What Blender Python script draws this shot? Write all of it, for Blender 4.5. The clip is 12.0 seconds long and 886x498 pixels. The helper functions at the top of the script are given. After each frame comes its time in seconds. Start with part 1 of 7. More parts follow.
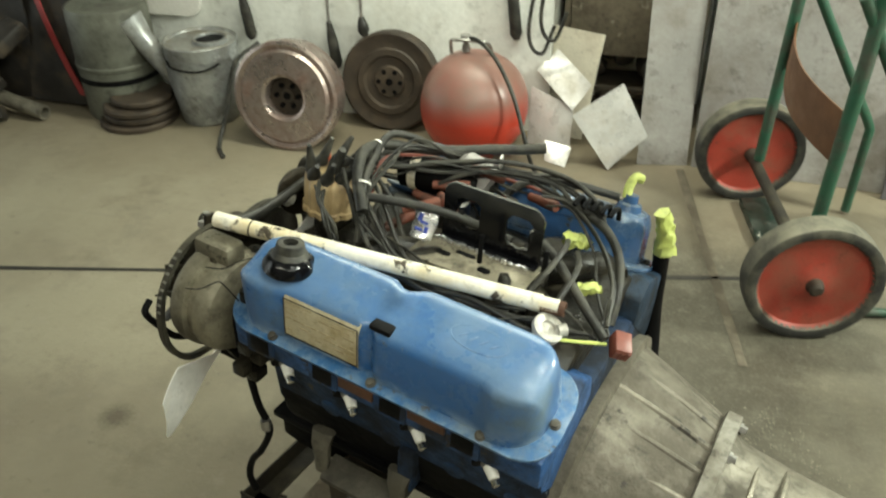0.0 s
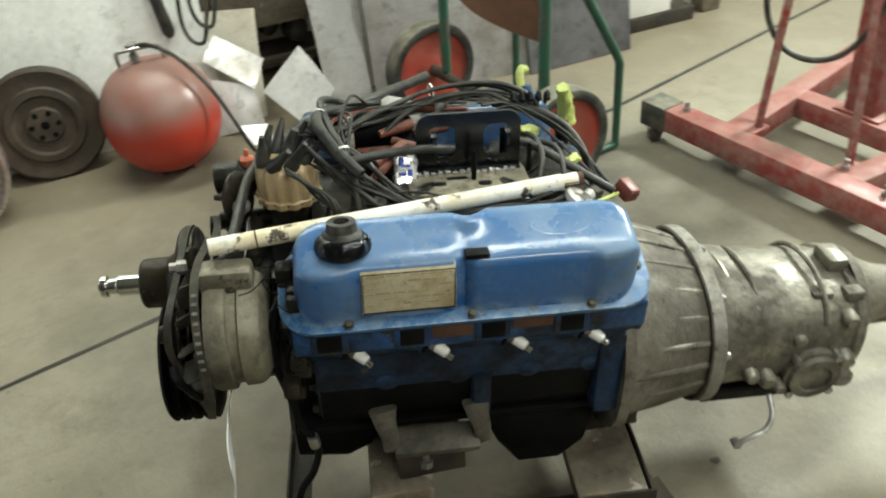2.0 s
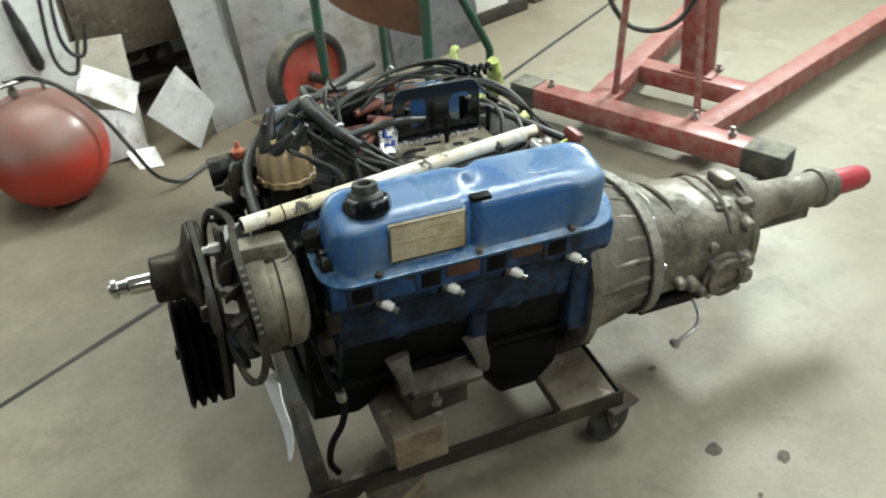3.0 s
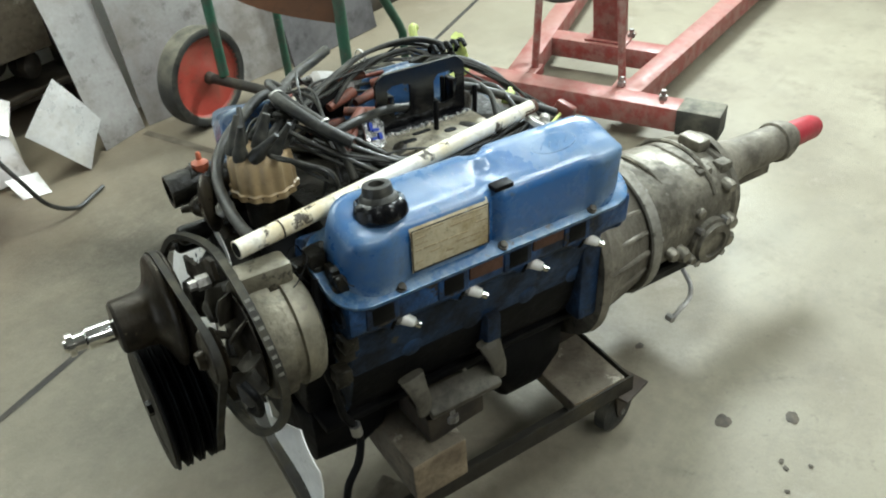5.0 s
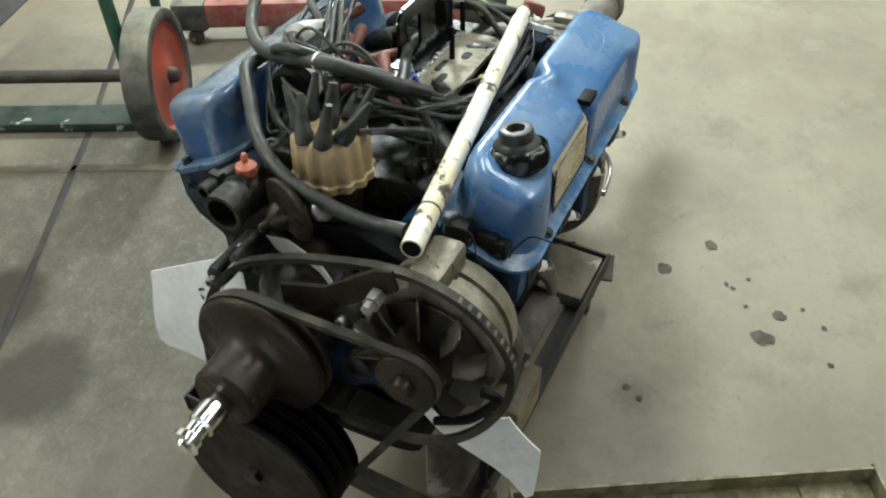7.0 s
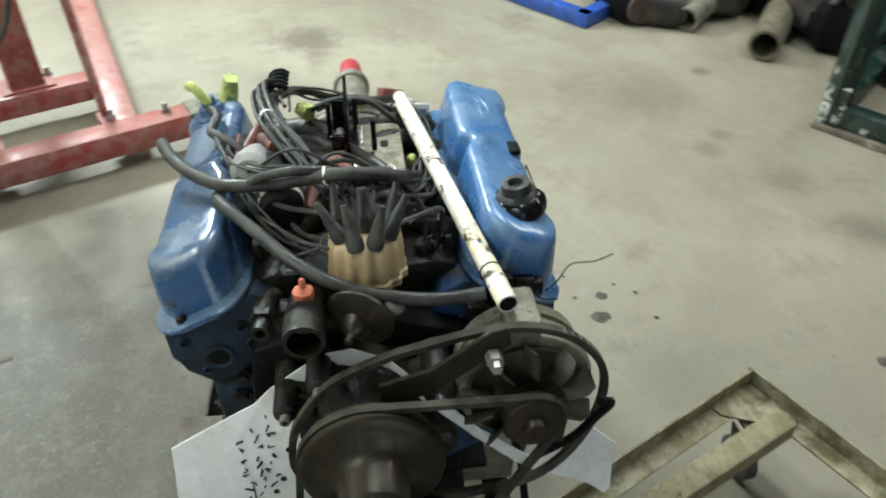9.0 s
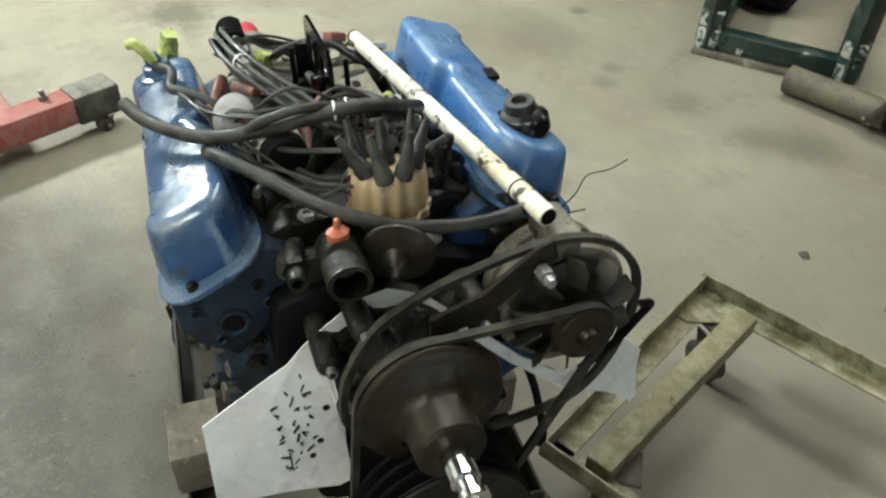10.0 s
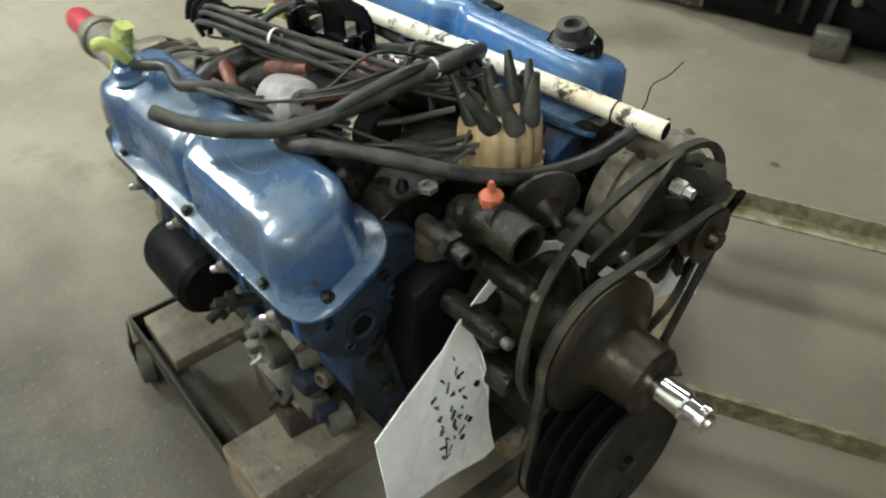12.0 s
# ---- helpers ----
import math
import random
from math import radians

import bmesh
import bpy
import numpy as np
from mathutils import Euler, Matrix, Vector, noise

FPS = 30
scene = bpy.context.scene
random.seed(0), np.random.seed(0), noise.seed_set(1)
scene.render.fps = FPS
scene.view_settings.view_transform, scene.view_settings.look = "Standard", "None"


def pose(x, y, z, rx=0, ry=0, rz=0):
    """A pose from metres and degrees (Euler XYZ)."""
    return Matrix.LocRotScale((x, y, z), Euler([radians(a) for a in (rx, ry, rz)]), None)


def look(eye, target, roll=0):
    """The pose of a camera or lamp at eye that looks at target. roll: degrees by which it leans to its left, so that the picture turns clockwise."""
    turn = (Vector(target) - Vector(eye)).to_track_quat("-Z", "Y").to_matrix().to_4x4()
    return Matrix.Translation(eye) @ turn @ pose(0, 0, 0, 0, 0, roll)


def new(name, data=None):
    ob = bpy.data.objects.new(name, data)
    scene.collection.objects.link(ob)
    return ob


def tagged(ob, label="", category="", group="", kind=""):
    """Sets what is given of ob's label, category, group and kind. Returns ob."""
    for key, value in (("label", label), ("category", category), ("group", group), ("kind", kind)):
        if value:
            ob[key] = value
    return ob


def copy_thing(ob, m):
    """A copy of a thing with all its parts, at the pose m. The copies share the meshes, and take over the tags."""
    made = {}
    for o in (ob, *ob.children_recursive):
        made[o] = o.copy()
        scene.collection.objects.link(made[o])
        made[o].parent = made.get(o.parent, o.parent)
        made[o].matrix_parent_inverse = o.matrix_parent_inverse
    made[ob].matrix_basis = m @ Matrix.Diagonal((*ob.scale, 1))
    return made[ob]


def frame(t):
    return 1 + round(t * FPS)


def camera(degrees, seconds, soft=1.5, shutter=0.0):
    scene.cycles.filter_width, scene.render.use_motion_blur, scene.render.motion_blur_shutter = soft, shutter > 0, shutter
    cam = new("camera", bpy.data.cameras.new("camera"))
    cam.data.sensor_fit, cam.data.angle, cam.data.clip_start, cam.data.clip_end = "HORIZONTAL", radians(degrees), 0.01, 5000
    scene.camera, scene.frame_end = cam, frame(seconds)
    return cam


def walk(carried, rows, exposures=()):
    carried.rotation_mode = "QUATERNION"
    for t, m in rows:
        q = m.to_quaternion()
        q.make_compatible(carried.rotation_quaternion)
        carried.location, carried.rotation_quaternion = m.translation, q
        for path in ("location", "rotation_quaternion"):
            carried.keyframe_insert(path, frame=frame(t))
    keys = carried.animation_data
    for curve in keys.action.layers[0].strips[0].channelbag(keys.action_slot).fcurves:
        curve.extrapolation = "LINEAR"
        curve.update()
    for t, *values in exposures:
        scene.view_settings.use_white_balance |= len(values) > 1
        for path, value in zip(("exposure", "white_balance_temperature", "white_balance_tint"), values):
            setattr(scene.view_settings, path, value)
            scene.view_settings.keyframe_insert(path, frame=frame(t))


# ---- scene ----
cam = camera(57.2, 12.0, soft=2.0, shutter=0.5)
PATH = [
    (0, (0.497, -0.844, 1.364), (-0.408, 0.546, 0.247), -0.9),
    (0.5, (0.386, -0.854, 1.354), (-0.342, 0.572, 0.156), -0.3),
    (1, (0.219, -0.958, 1.355), (-0.273, 0.569, 0.16), -3.7),
    (1.5, (0.071, -1.024, 1.341), (-0.135, 0.566, 0.145), -3.9),
    (2, (-0.091, -1.061, 1.335), (-0.011, 0.554, 0.158), -5.1),
    (2.5, (-0.242, -1.141, 1.365), (0.08, 0.45, 0.196), -4.8),
    (3, (-0.384, -1.192, 1.372), (0.108, 0.349, 0.197), -5.0),
    (3.5, (-0.453, -1.135, 1.361), (0.199, 0.346, 0.187), -3.7),
    (3.7, (-0.473, -1.113, 1.355), (0.207, 0.348, 0.171), -2.8),
    (5.3, (-0.528, -0.957, 1.305), (0.252, 0.427, 0.091), -5.2),
    (5.5, (-0.538, -0.941, 1.306), (0.27, 0.435, 0.101), -4.0),
    (6, (-0.658, -0.762, 1.271), (0.404, 0.392, 0.03), -6.3),
    (6.2, (-0.72, -0.644, 1.263), (0.49, 0.317, -0.007), -2.7),
    (6.5, (-0.805, -0.554, 1.275), (0.416, 0.189, -0.125), -3.4),
    (7, (-0.852, -0.459, 1.304), (0.389, 0.211, -0.114), -1.4),
    (7.2, (-0.847, -0.442, 1.298), (0.427, 0.203, -0.102), -1.2),
    (8.8, (-0.994, -0.078, 1.351), (0.541, -0.091, 0.069), 1.3),
    (9, (-1.016, -0.011, 1.344), (0.526, -0.172, 0.082), 2.0),
    (9.5, (-1.034, 0.102, 1.306), (0.505, -0.256, 0.08), 2.3),
    (10, (-0.989, 0.185, 1.272), (0.45, -0.314, -0.024), 2.7),
    (10.5, (-0.969, 0.273, 1.257), (0.375, -0.316, -0.101), 3.3),
    (11, (-0.936, 0.406, 1.257), (0.345, -0.328, -0.092), 3.1),
    (11.5, (-0.877, 0.482, 1.25), (0.346, -0.341, -0.102), 3.9),
    (12, (-0.757, 0.514, 1.232), (0.329, -0.448, -0.146), 3.3),
]
EXPOSURES = [(0.0, 0.01, 6700, 3), (1.5, -0.01, 6500, 6), (2.5, -0.01, 6000, 8), (3.5, 0.06, 5850, 9), (5.5, 0.11, 5800, 8), (6.5, 0.04, 5950, 9), (9.0, 0.09, 5750, 9), (10.5, -0.03, 6100, 11), (11.2, -0.05, 6150, 11), (12.0, -0.19, 6000, 11)]
walk(cam, [(t, look(eye, target, roll)) for t, eye, target, roll in PATH], EXPOSURES)

# world and light -----------------------------------------------------------
world = bpy.data.worlds.new("workshop_air")
scene.world = world
world.use_nodes = True
world.node_tree.nodes["Background"].inputs[0].default_value = (0.75, 0.85, 1.0, 1)
world.node_tree.nodes["Background"].inputs[1].default_value = 0.25


def unseen_lamp(x, y, z, sx, sy, watts, turn, colour=(0.99, 1.0, 0.86)):
    data = bpy.data.lights.new("unseen_light", "AREA")
    data.shape, data.size, data.size_y, data.energy, data.color = "RECTANGLE", sx, sy, watts, colour
    lamp = new("unseen_light", data)
    lamp.matrix_world = pose(x, y, z, 0, 0, turn)
    return lamp


WALL_TURN = 18.0
ROOM = (-4.2, -5.0, 7.5, 1.86)
# unseen opening in the west wall, added to let fill light in
WEST_GAP = (-0.9, 1.9, 2.5)
# bright work lamp at the far end of the wall, which throws the shadows of hoist and frames
work_lamp = unseen_lamp(0, 0, 0, 0.6, 0.3, 150, WALL_TURN, (0.95, 1.0, 0.90))
work_lamp.matrix_world = look((2.5, 1.65, 2.15), (0.6, 0.2, 0.3))
unseen_lamp(2.4, -0.6, 3.1, 2.0, 0.25, 48, WALL_TURN, (0.97, 1.0, 0.88))
# unseen fill added over the engine to lift its top
unseen_lamp(0.75, -0.05, 2.55, 1.2, 0.2, 28, WALL_TURN, (0.97, 1.0, 0.9))
# added lamp on the unseen south side, fills the engine's near side
unseen_lamp(1.2, -2.4, 3.0, 2.4, 0.25, 78, WALL_TURN, (1.0, 0.98, 0.86))
# unseen lamp added to brighten the wall, tilted to it
wall_fill = unseen_lamp(0, 0, 2.6, 1.5, 0.2, 46, WALL_TURN)
wall_fill.matrix_world = pose(0, 0, 0, 0, 0, WALL_TURN) @ pose(-0.15, 1.45, 2.3, 24, 0, 0)
# added fill light in an invented opening behind the camera
fill_data = bpy.data.lights.new("west_fill", "AREA")
fill_data.shape, fill_data.size, fill_data.size_y, fill_data.energy, fill_data.color = "RECTANGLE", WEST_GAP[2], WEST_GAP[1] - WEST_GAP[0], 24, (0.95, 1.0, 0.97)
west_fill_lamp = new("west_fill", fill_data)
west_fill_lamp.matrix_world = pose(0, 0, 0, 0, 0, WALL_TURN) @ pose(ROOM[0] - 0.1, 0.5 * (WEST_GAP[0] + WEST_GAP[1]), WEST_GAP[2] / 2, 0, -90, 0)

# materials -----------------------------------------------------------------


def material(name, colour, rough=0.5, metal=0.0, dirt=None, dirt_amount=0.4, dirt_scale=9.0, grain=120.0, bump=0.15, vary=0.25, coat=0.0, sharp=0.12, spec=0.5, fleck=None, fleck_scale=30.0, fleck_cover=0.62, fleck_rough=0.6, edge=None, dust=None, dust_sheen_from=(0.0, 0.9), dust_sheen_least=0.15):
    """Base colour with a broad tone change, dirt patches, optional flecks of wear, fine grain and relief."""
    m = bpy.data.materials.new(name)
    m.use_nodes = True
    nt = m.node_tree
    n, l = nt.nodes, nt.links
    b = n["Principled BSDF"]
    tc = n.new("ShaderNodeTexCoord")
    oi = n.new("ShaderNodeObjectInfo")
    shift = n.new("ShaderNodeVectorMath")
    shift.operation = "MULTIPLY_ADD"
    l.new(oi.outputs["Random"], shift.inputs[0])
    shift.inputs[1].default_value = (7.3, 3.1, 5.7)
    l.new(tc.outputs["Object"], shift.inputs[2])

    def noise_at(scale, detail=4.0, roughness=0.55):
        t = n.new("ShaderNodeTexNoise")
        t.inputs["Scale"].default_value, t.inputs["Detail"].default_value, t.inputs["Roughness"].default_value = scale, detail, roughness
        l.new(shift.outputs[0], t.inputs["Vector"])
        return t.outputs["Fac"]

    def ramp(fac, lo, hi, a=0.0, z=1.0):
        r = n.new("ShaderNodeMapRange")
        r.inputs[1].default_value, r.inputs[2].default_value, r.inputs[3].default_value, r.inputs[4].default_value = lo, hi, a, z
        l.new(fac, r.inputs[0])
        return r.outputs[0]

    def mix(fac, one, two):
        x = n.new("ShaderNodeMix")
        x.data_type = "RGBA"
        if isinstance(fac, float):
            x.inputs[0].default_value = fac
        else:
            l.new(fac, x.inputs[0])
        for slot, v in ((6, one), (7, two)):
            if isinstance(v, tuple):
                x.inputs[slot].default_value = (*v, 1)
            else:
                l.new(v, x.inputs[slot])
        return x.outputs[2]

    dark = tuple(c * (1 - vary) for c in colour)
    light = tuple(min(1, c * (1 + vary * 0.7)) for c in colour)
    col = mix(ramp(noise_at(dirt_scale * 0.45, 3), 0.3, 0.7), dark, light)
    col = mix(ramp(noise_at(grain, 2), 0.25, 0.75, 0.0, 0.35), col, tuple(c * 0.6 for c in colour))
    rough_out = ramp(noise_at(dirt_scale * 1.7, 5), 0.3, 0.7, max(0.03, rough - 0.1), min(1, rough + 0.12))
    if dirt:
        fac = ramp(noise_at(dirt_scale, 6, 0.65), 0.62 - dirt_amount * 0.35, 0.62 - dirt_amount * 0.35 + sharp + 0.1, 0.0, 0.9)
        col = mix(fac, col, dirt)
        col = mix(ramp(noise_at(dirt_scale * 4.3, 6, 0.72), 0.60 - dirt_amount * 0.12, 0.72 - dirt_amount * 0.1, 0.0, 0.25 + 0.5 * dirt_amount), col, tuple(c * 0.45 for c in dirt))
        rough_mix = n.new("ShaderNodeMix")
        l.new(fac, rough_mix.inputs[0])
        l.new(rough_out, rough_mix.inputs[2])
        rough_mix.inputs[3].default_value = 0.8
        rough_out = rough_mix.outputs[0]
    if fleck:
        fac2 = ramp(noise_at(fleck_scale, 5, 0.7), fleck_cover, fleck_cover + 0.05)
        col = mix(fac2, col, fleck)
        rm = n.new("ShaderNodeMix")
        l.new(fac2, rm.inputs[0])
        l.new(rough_out, rm.inputs[2])
        rm.inputs[3].default_value = fleck_rough
        rough_out = rm.outputs[0]
    geo = n.new("ShaderNodeNewGeometry")

    def times(a, c):
        x = n.new("ShaderNodeMath")
        x.operation = "MULTIPLY"
        l.new(a, x.inputs[0])
        l.new(c, x.inputs[1])
        return x.outputs[0]

    if edge:
        col = mix(times(ramp(geo.outputs["Pointiness"], 0.53, 0.60), ramp(noise_at(dirt_scale * 3, 5, 0.7), 0.42, 0.60, 0, 0.85)), col, edge)
    # tint on upward faces: dusty tops, and painted sheen on BLUE
    if dust:
        up = n.new("ShaderNodeSeparateXYZ")
        l.new(geo.outputs["Normal"], up.inputs[0])
        col = mix(times(ramp(up.outputs[2], *dust_sheen_from), ramp(noise_at(dirt_scale * 1.3, 6, 0.65), 0.32, 0.62, dust_sheen_least, 0.85)), col, dust)
    l.new(col, b.inputs["Base Color"])
    l.new(rough_out, b.inputs["Roughness"])
    b.inputs["Metallic"].default_value = metal
    b.inputs["Coat Weight"].default_value = coat
    b.inputs["Coat Roughness"].default_value = 0.12
    b.inputs["Specular IOR Level"].default_value = spec
    bp = n.new("ShaderNodeBump")
    bp.inputs["Strength"].default_value = bump
    bp.inputs["Distance"].default_value = 0.004
    h = n.new("ShaderNodeMath")
    h.operation = "ADD"
    l.new(noise_at(grain * 0.7, 5), h.inputs[0])
    l.new(noise_at(dirt_scale * 2.5, 4), h.inputs[1])
    l.new(h.outputs[0], bp.inputs["Height"])
    l.new(bp.outputs[0], b.inputs["Normal"])
    return m


# upward faces tinted pale: dusty, with the lid's sheen painted in
BLUE = material("blue_engine_enamel", (0.028, 0.122, 0.345), 0.24, 0.0, (0.10, 0.15, 0.19), 0.38, 8.0, 90, 0.18, 0.24, coat=0.25, fleck=(0.05, 0.05, 0.045), fleck_scale=30, fleck_cover=0.665, edge=(0.34, 0.44, 0.55), dust=(0.13, 0.21, 0.33))
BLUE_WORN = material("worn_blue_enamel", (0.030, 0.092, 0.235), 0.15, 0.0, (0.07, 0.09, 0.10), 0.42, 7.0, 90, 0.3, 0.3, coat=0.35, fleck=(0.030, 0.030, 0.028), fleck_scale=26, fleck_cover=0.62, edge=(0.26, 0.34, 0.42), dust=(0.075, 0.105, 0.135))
BLUE_CAST = material("grimy_blue_casting", (0.022, 0.082, 0.23), 0.42, 0.0, (0.012, 0.013, 0.014), 0.62, 11.0, 110, 0.6, 0.35, spec=0.35, fleck=(0.028, 0.022, 0.016), fleck_scale=16, fleck_cover=0.58)
BLUE_BLOCK = material("oil_blackened_blue_casting", (0.016, 0.052, 0.135), 0.42, 0.0, (0.006, 0.007, 0.008), 0.74, 9.0, 110, 0.6, 0.35, spec=0.35, fleck=(0.055, 0.05, 0.038), fleck_scale=24, fleck_cover=0.64)
GRIME = material("oily_black_casting", (0.0085, 0.0075, 0.0052), 0.34, 0.0, (0.040, 0.033, 0.020), 0.42, 18.0, 120, 0.6, 0.4, spec=0.3, fleck=(0.10, 0.085, 0.056), fleck_scale=24, fleck_cover=0.67)
BLACK = material("black_oily_steel_and_shade", (0.003, 0.003, 0.0034), 0.55, 0.0, (0.009, 0.008, 0.007), 0.3, 12.0, 90, 0.3, 0.3, spec=0.12)
GLOSS_BLACK = material("gloss_black_paint", (0.004, 0.004, 0.005), 0.2, 0.0, None, bump=0.03, coat=0.0, spec=0.35)
RUBBER = material("dusty_black_rubber", (0.021, 0.0205, 0.018), 0.42, 0.0, (0.082, 0.078, 0.062), 0.46, 24.0, 160, 0.2, 0.3, spec=0.4)
RUBBER_BELT = material("belt_rubber", (0.022, 0.020, 0.015), 0.6, 0.0, (0.085, 0.076, 0.052), 0.5, 20.0, 160, 0.2, 0.3, spec=0.3)
ALU_DULL = material("dull_cast_aluminium", (0.225, 0.203, 0.16), 0.48, 0.3, (0.075, 0.064, 0.047), 0.68, 6.0, 130, 0.6, 0.35, fleck=(0.033, 0.028, 0.021), fleck_scale=13, fleck_cover=0.60)
ALU_DIRTY = material("dirty_cast_aluminium", (0.26, 0.238, 0.188), 0.36, 0.45, (0.055, 0.047, 0.034), 0.62, 8.0, 120, 0.6, 0.35, fleck=(0.36, 0.34, 0.29), fleck_scale=14, fleck_cover=0.66, fleck_rough=0.4)
ALT_METAL = material("alternator_aluminium", (0.23, 0.208, 0.15), 0.45, 0.35, (0.075, 0.064, 0.045), 0.5, 12.0, 120, 0.45, 0.3, fleck=(0.04, 0.034, 0.024), fleck_scale=20, fleck_cover=0.62)
CHROME = material("bright_machined_steel", (0.78, 0.77, 0.74), 0.16, 1.0, None, bump=0.004, vary=0.1)
STEEL = material("plain_steel", (0.42, 0.41, 0.39), 0.38, 0.85, (0.12, 0.10, 0.08), 0.4, 25.0, 120, 0.2, 0.2)
FAN_STEEL = material("dusty_pressed_steel", (0.052, 0.045, 0.031), 0.5, 0.3, (0.018, 0.015, 0.011), 0.5, 18.0, 120, 0.3, 0.3)
PULLEY = material("greasy_pulley_steel", (0.036, 0.028, 0.017), 0.32, 0.4, (0.008, 0.0065, 0.005), 0.48, 10.0, 120, 0.3, 0.45, spec=0.32, fleck=(0.10, 0.08, 0.048), fleck_scale=26, fleck_cover=0.66)
RUST = material("rusty_steel", (0.11, 0.05, 0.028), 0.75, 0.1, (0.05, 0.03, 0.022), 0.5, 14.0, 100, 0.4, 0.3)
WHITE_TUBE = material("chipped_cream_paint", (0.85, 0.81, 0.70), 0.28, 0.0, (0.64, 0.52, 0.27), 0.42, 11.0, 90, 0.15, 0.1, fleck=(0.06, 0.046, 0.03), fleck_scale=24, fleck_cover=0.575)
STRIPE_RED = material("faded_red_stripe", (0.42, 0.05, 0.05), 0.5, 0.0, (0.2, 0.04, 0.04), 0.4, 12.0)
SWITCH_GREY = material("grey_plastic", (0.55, 0.53, 0.48), 0.4, 0.2, (0.22, 0.2, 0.16), 0.45, 30.0)
BLUE_EDGE = material("edge_worn_blue_enamel", (0.026, 0.115, 0.28), 0.35, 0.0, (0.12, 0.16, 0.18), 0.34, 18.0, 90, 0.25, 0.25, coat=0.1, fleck=(0.03, 0.028, 0.025), fleck_scale=30, fleck_cover=0.60, edge=(0.40, 0.48, 0.52))
MOUNT = material("dirty_cast_bracket", (0.115, 0.104, 0.080), 0.5, 0.25, (0.038, 0.033, 0.026), 0.5, 14.0, 120, 0.5, 0.3, fleck=(0.20, 0.185, 0.15), fleck_scale=18, fleck_cover=0.66)
FADED = material("faded_print", (0.36, 0.28, 0.16), 0.5, 0.0, (0.5, 0.42, 0.28), 0.5, 40.0)
ALU_PALE = material("pale_machined_aluminium", (0.32, 0.305, 0.265), 0.45, 0.4, (0.11, 0.097, 0.072), 0.6, 9.0, 120, 0.3, 0.25, fleck=(0.05, 0.044, 0.034), fleck_scale=18, fleck_cover=0.62)
TAN_PAINT = material("dirty_tan_paint", (0.135, 0.115, 0.070), 0.55, 0.0, (0.05, 0.043, 0.029), 0.55, 10.0)
PLATE_TAN = material("oil_stained_plate", (0.29, 0.26, 0.19), 0.42, 0.35, (0.06, 0.05, 0.036), 0.55, 14.0, 120, 0.3, 0.3, fleck=(0.02, 0.017, 0.012), fleck_scale=26, fleck_cover=0.60)
MARK = material("worn_belt_print", (0.20, 0.19, 0.16), 0.6, 0.0, (0.06, 0.056, 0.045), 0.5, 60.0)
FACE_STEEL = material("oily_brown_plate_steel", (0.026, 0.022, 0.016), 0.5, 0.3, (0.010, 0.008, 0.006), 0.5, 9.0, 120, 0.2, 0.3, spec=0.3)
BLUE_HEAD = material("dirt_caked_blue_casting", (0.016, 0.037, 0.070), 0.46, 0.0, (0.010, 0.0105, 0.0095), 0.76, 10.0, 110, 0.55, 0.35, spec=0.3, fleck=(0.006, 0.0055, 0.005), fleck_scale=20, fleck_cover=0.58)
CARD = material("white_card", (0.90, 0.89, 0.86), 0.7, 0.0, (0.76, 0.72, 0.64), 0.25, 8.0, 60, 0.12, 0.06)
INK = material("black_marker_ink", (0.015, 0.015, 0.02), 0.6, vary=0.1)
TAN = material("tan_distributor_plastic", (0.44, 0.32, 0.17), 0.40, 0.0, (0.24, 0.155, 0.08), 0.4, 16.0, 90, 0.08, 0.2)
ORANGE = material("orange_sender", (0.50, 0.13, 0.06), 0.45, 0.0, (0.22, 0.08, 0.045), 0.35, 40.0)
ORANGE_BOOT = material("faded_orange_boot", (0.22, 0.07, 0.042), 0.5, 0.0, (0.05, 0.028, 0.021), 0.55, 30.0)
YELLOW = material("fluorescent_yellow_tape", (0.50, 0.56, 0.15), 0.5, 0.0, (0.34, 0.37, 0.13), 0.4, 30.0, vary=0.1)
BROWN_PLASTIC = material("reddish_brown_plastic", (0.17, 0.045, 0.03), 0.5)
RED_PLASTIC = material("red_plastic_plug", (0.36, 0.035, 0.045), 0.45, 0.0, (0.22, 0.05, 0.05), 0.4, 20.0, vary=0.1)
FOIL = material("foil_label", (0.62, 0.55, 0.38), 0.4, 0.2, (0.40, 0.31, 0.16), 0.5, 22.0, 140, 0.2, 0.15, fleck=(0.12, 0.10, 0.07), fleck_scale=48, fleck_cover=0.62)
FOIL_BRIGHT = material("crumpled_silver_foil", (0.82, 0.82, 0.82), 0.22, 0.85, (0.45, 0.42, 0.38), 0.25, 40.0, 120, 0.15, 0.1)
PORCELAIN = material("white_porcelain", (0.85, 0.83, 0.78), 0.2, vary=0.05)
BLUE_INK = material("blue_ink", (0.03, 0.06, 0.35), 0.5)
WOOD = material("weathered_timber", (0.205, 0.172, 0.122), 0.65, 0.0, (0.075, 0.060, 0.042), 0.55, 9.0, 70, 0.6, 0.35, fleck=(0.29, 0.26, 0.205), fleck_scale=14, fleck_cover=0.60)
WOOD_END = material("sawn_timber_end", (0.30, 0.235, 0.15), 0.75, 0.0, (0.13, 0.095, 0.06), 0.5, 25.0, 90, 0.5, 0.3)
WOOD_OILY = material("oil_black_timber", (0.04, 0.03, 0.019), 0.6, 0.0, (0.014, 0.011, 0.009), 0.5, 9.0, 70, 0.4, 0.3)
DOLLY = material("dirty_angle_iron", (0.022, 0.019, 0.014), 0.55, 0.2, (0.075, 0.063, 0.038), 0.42, 12.0, 90, 0.3, 0.3)
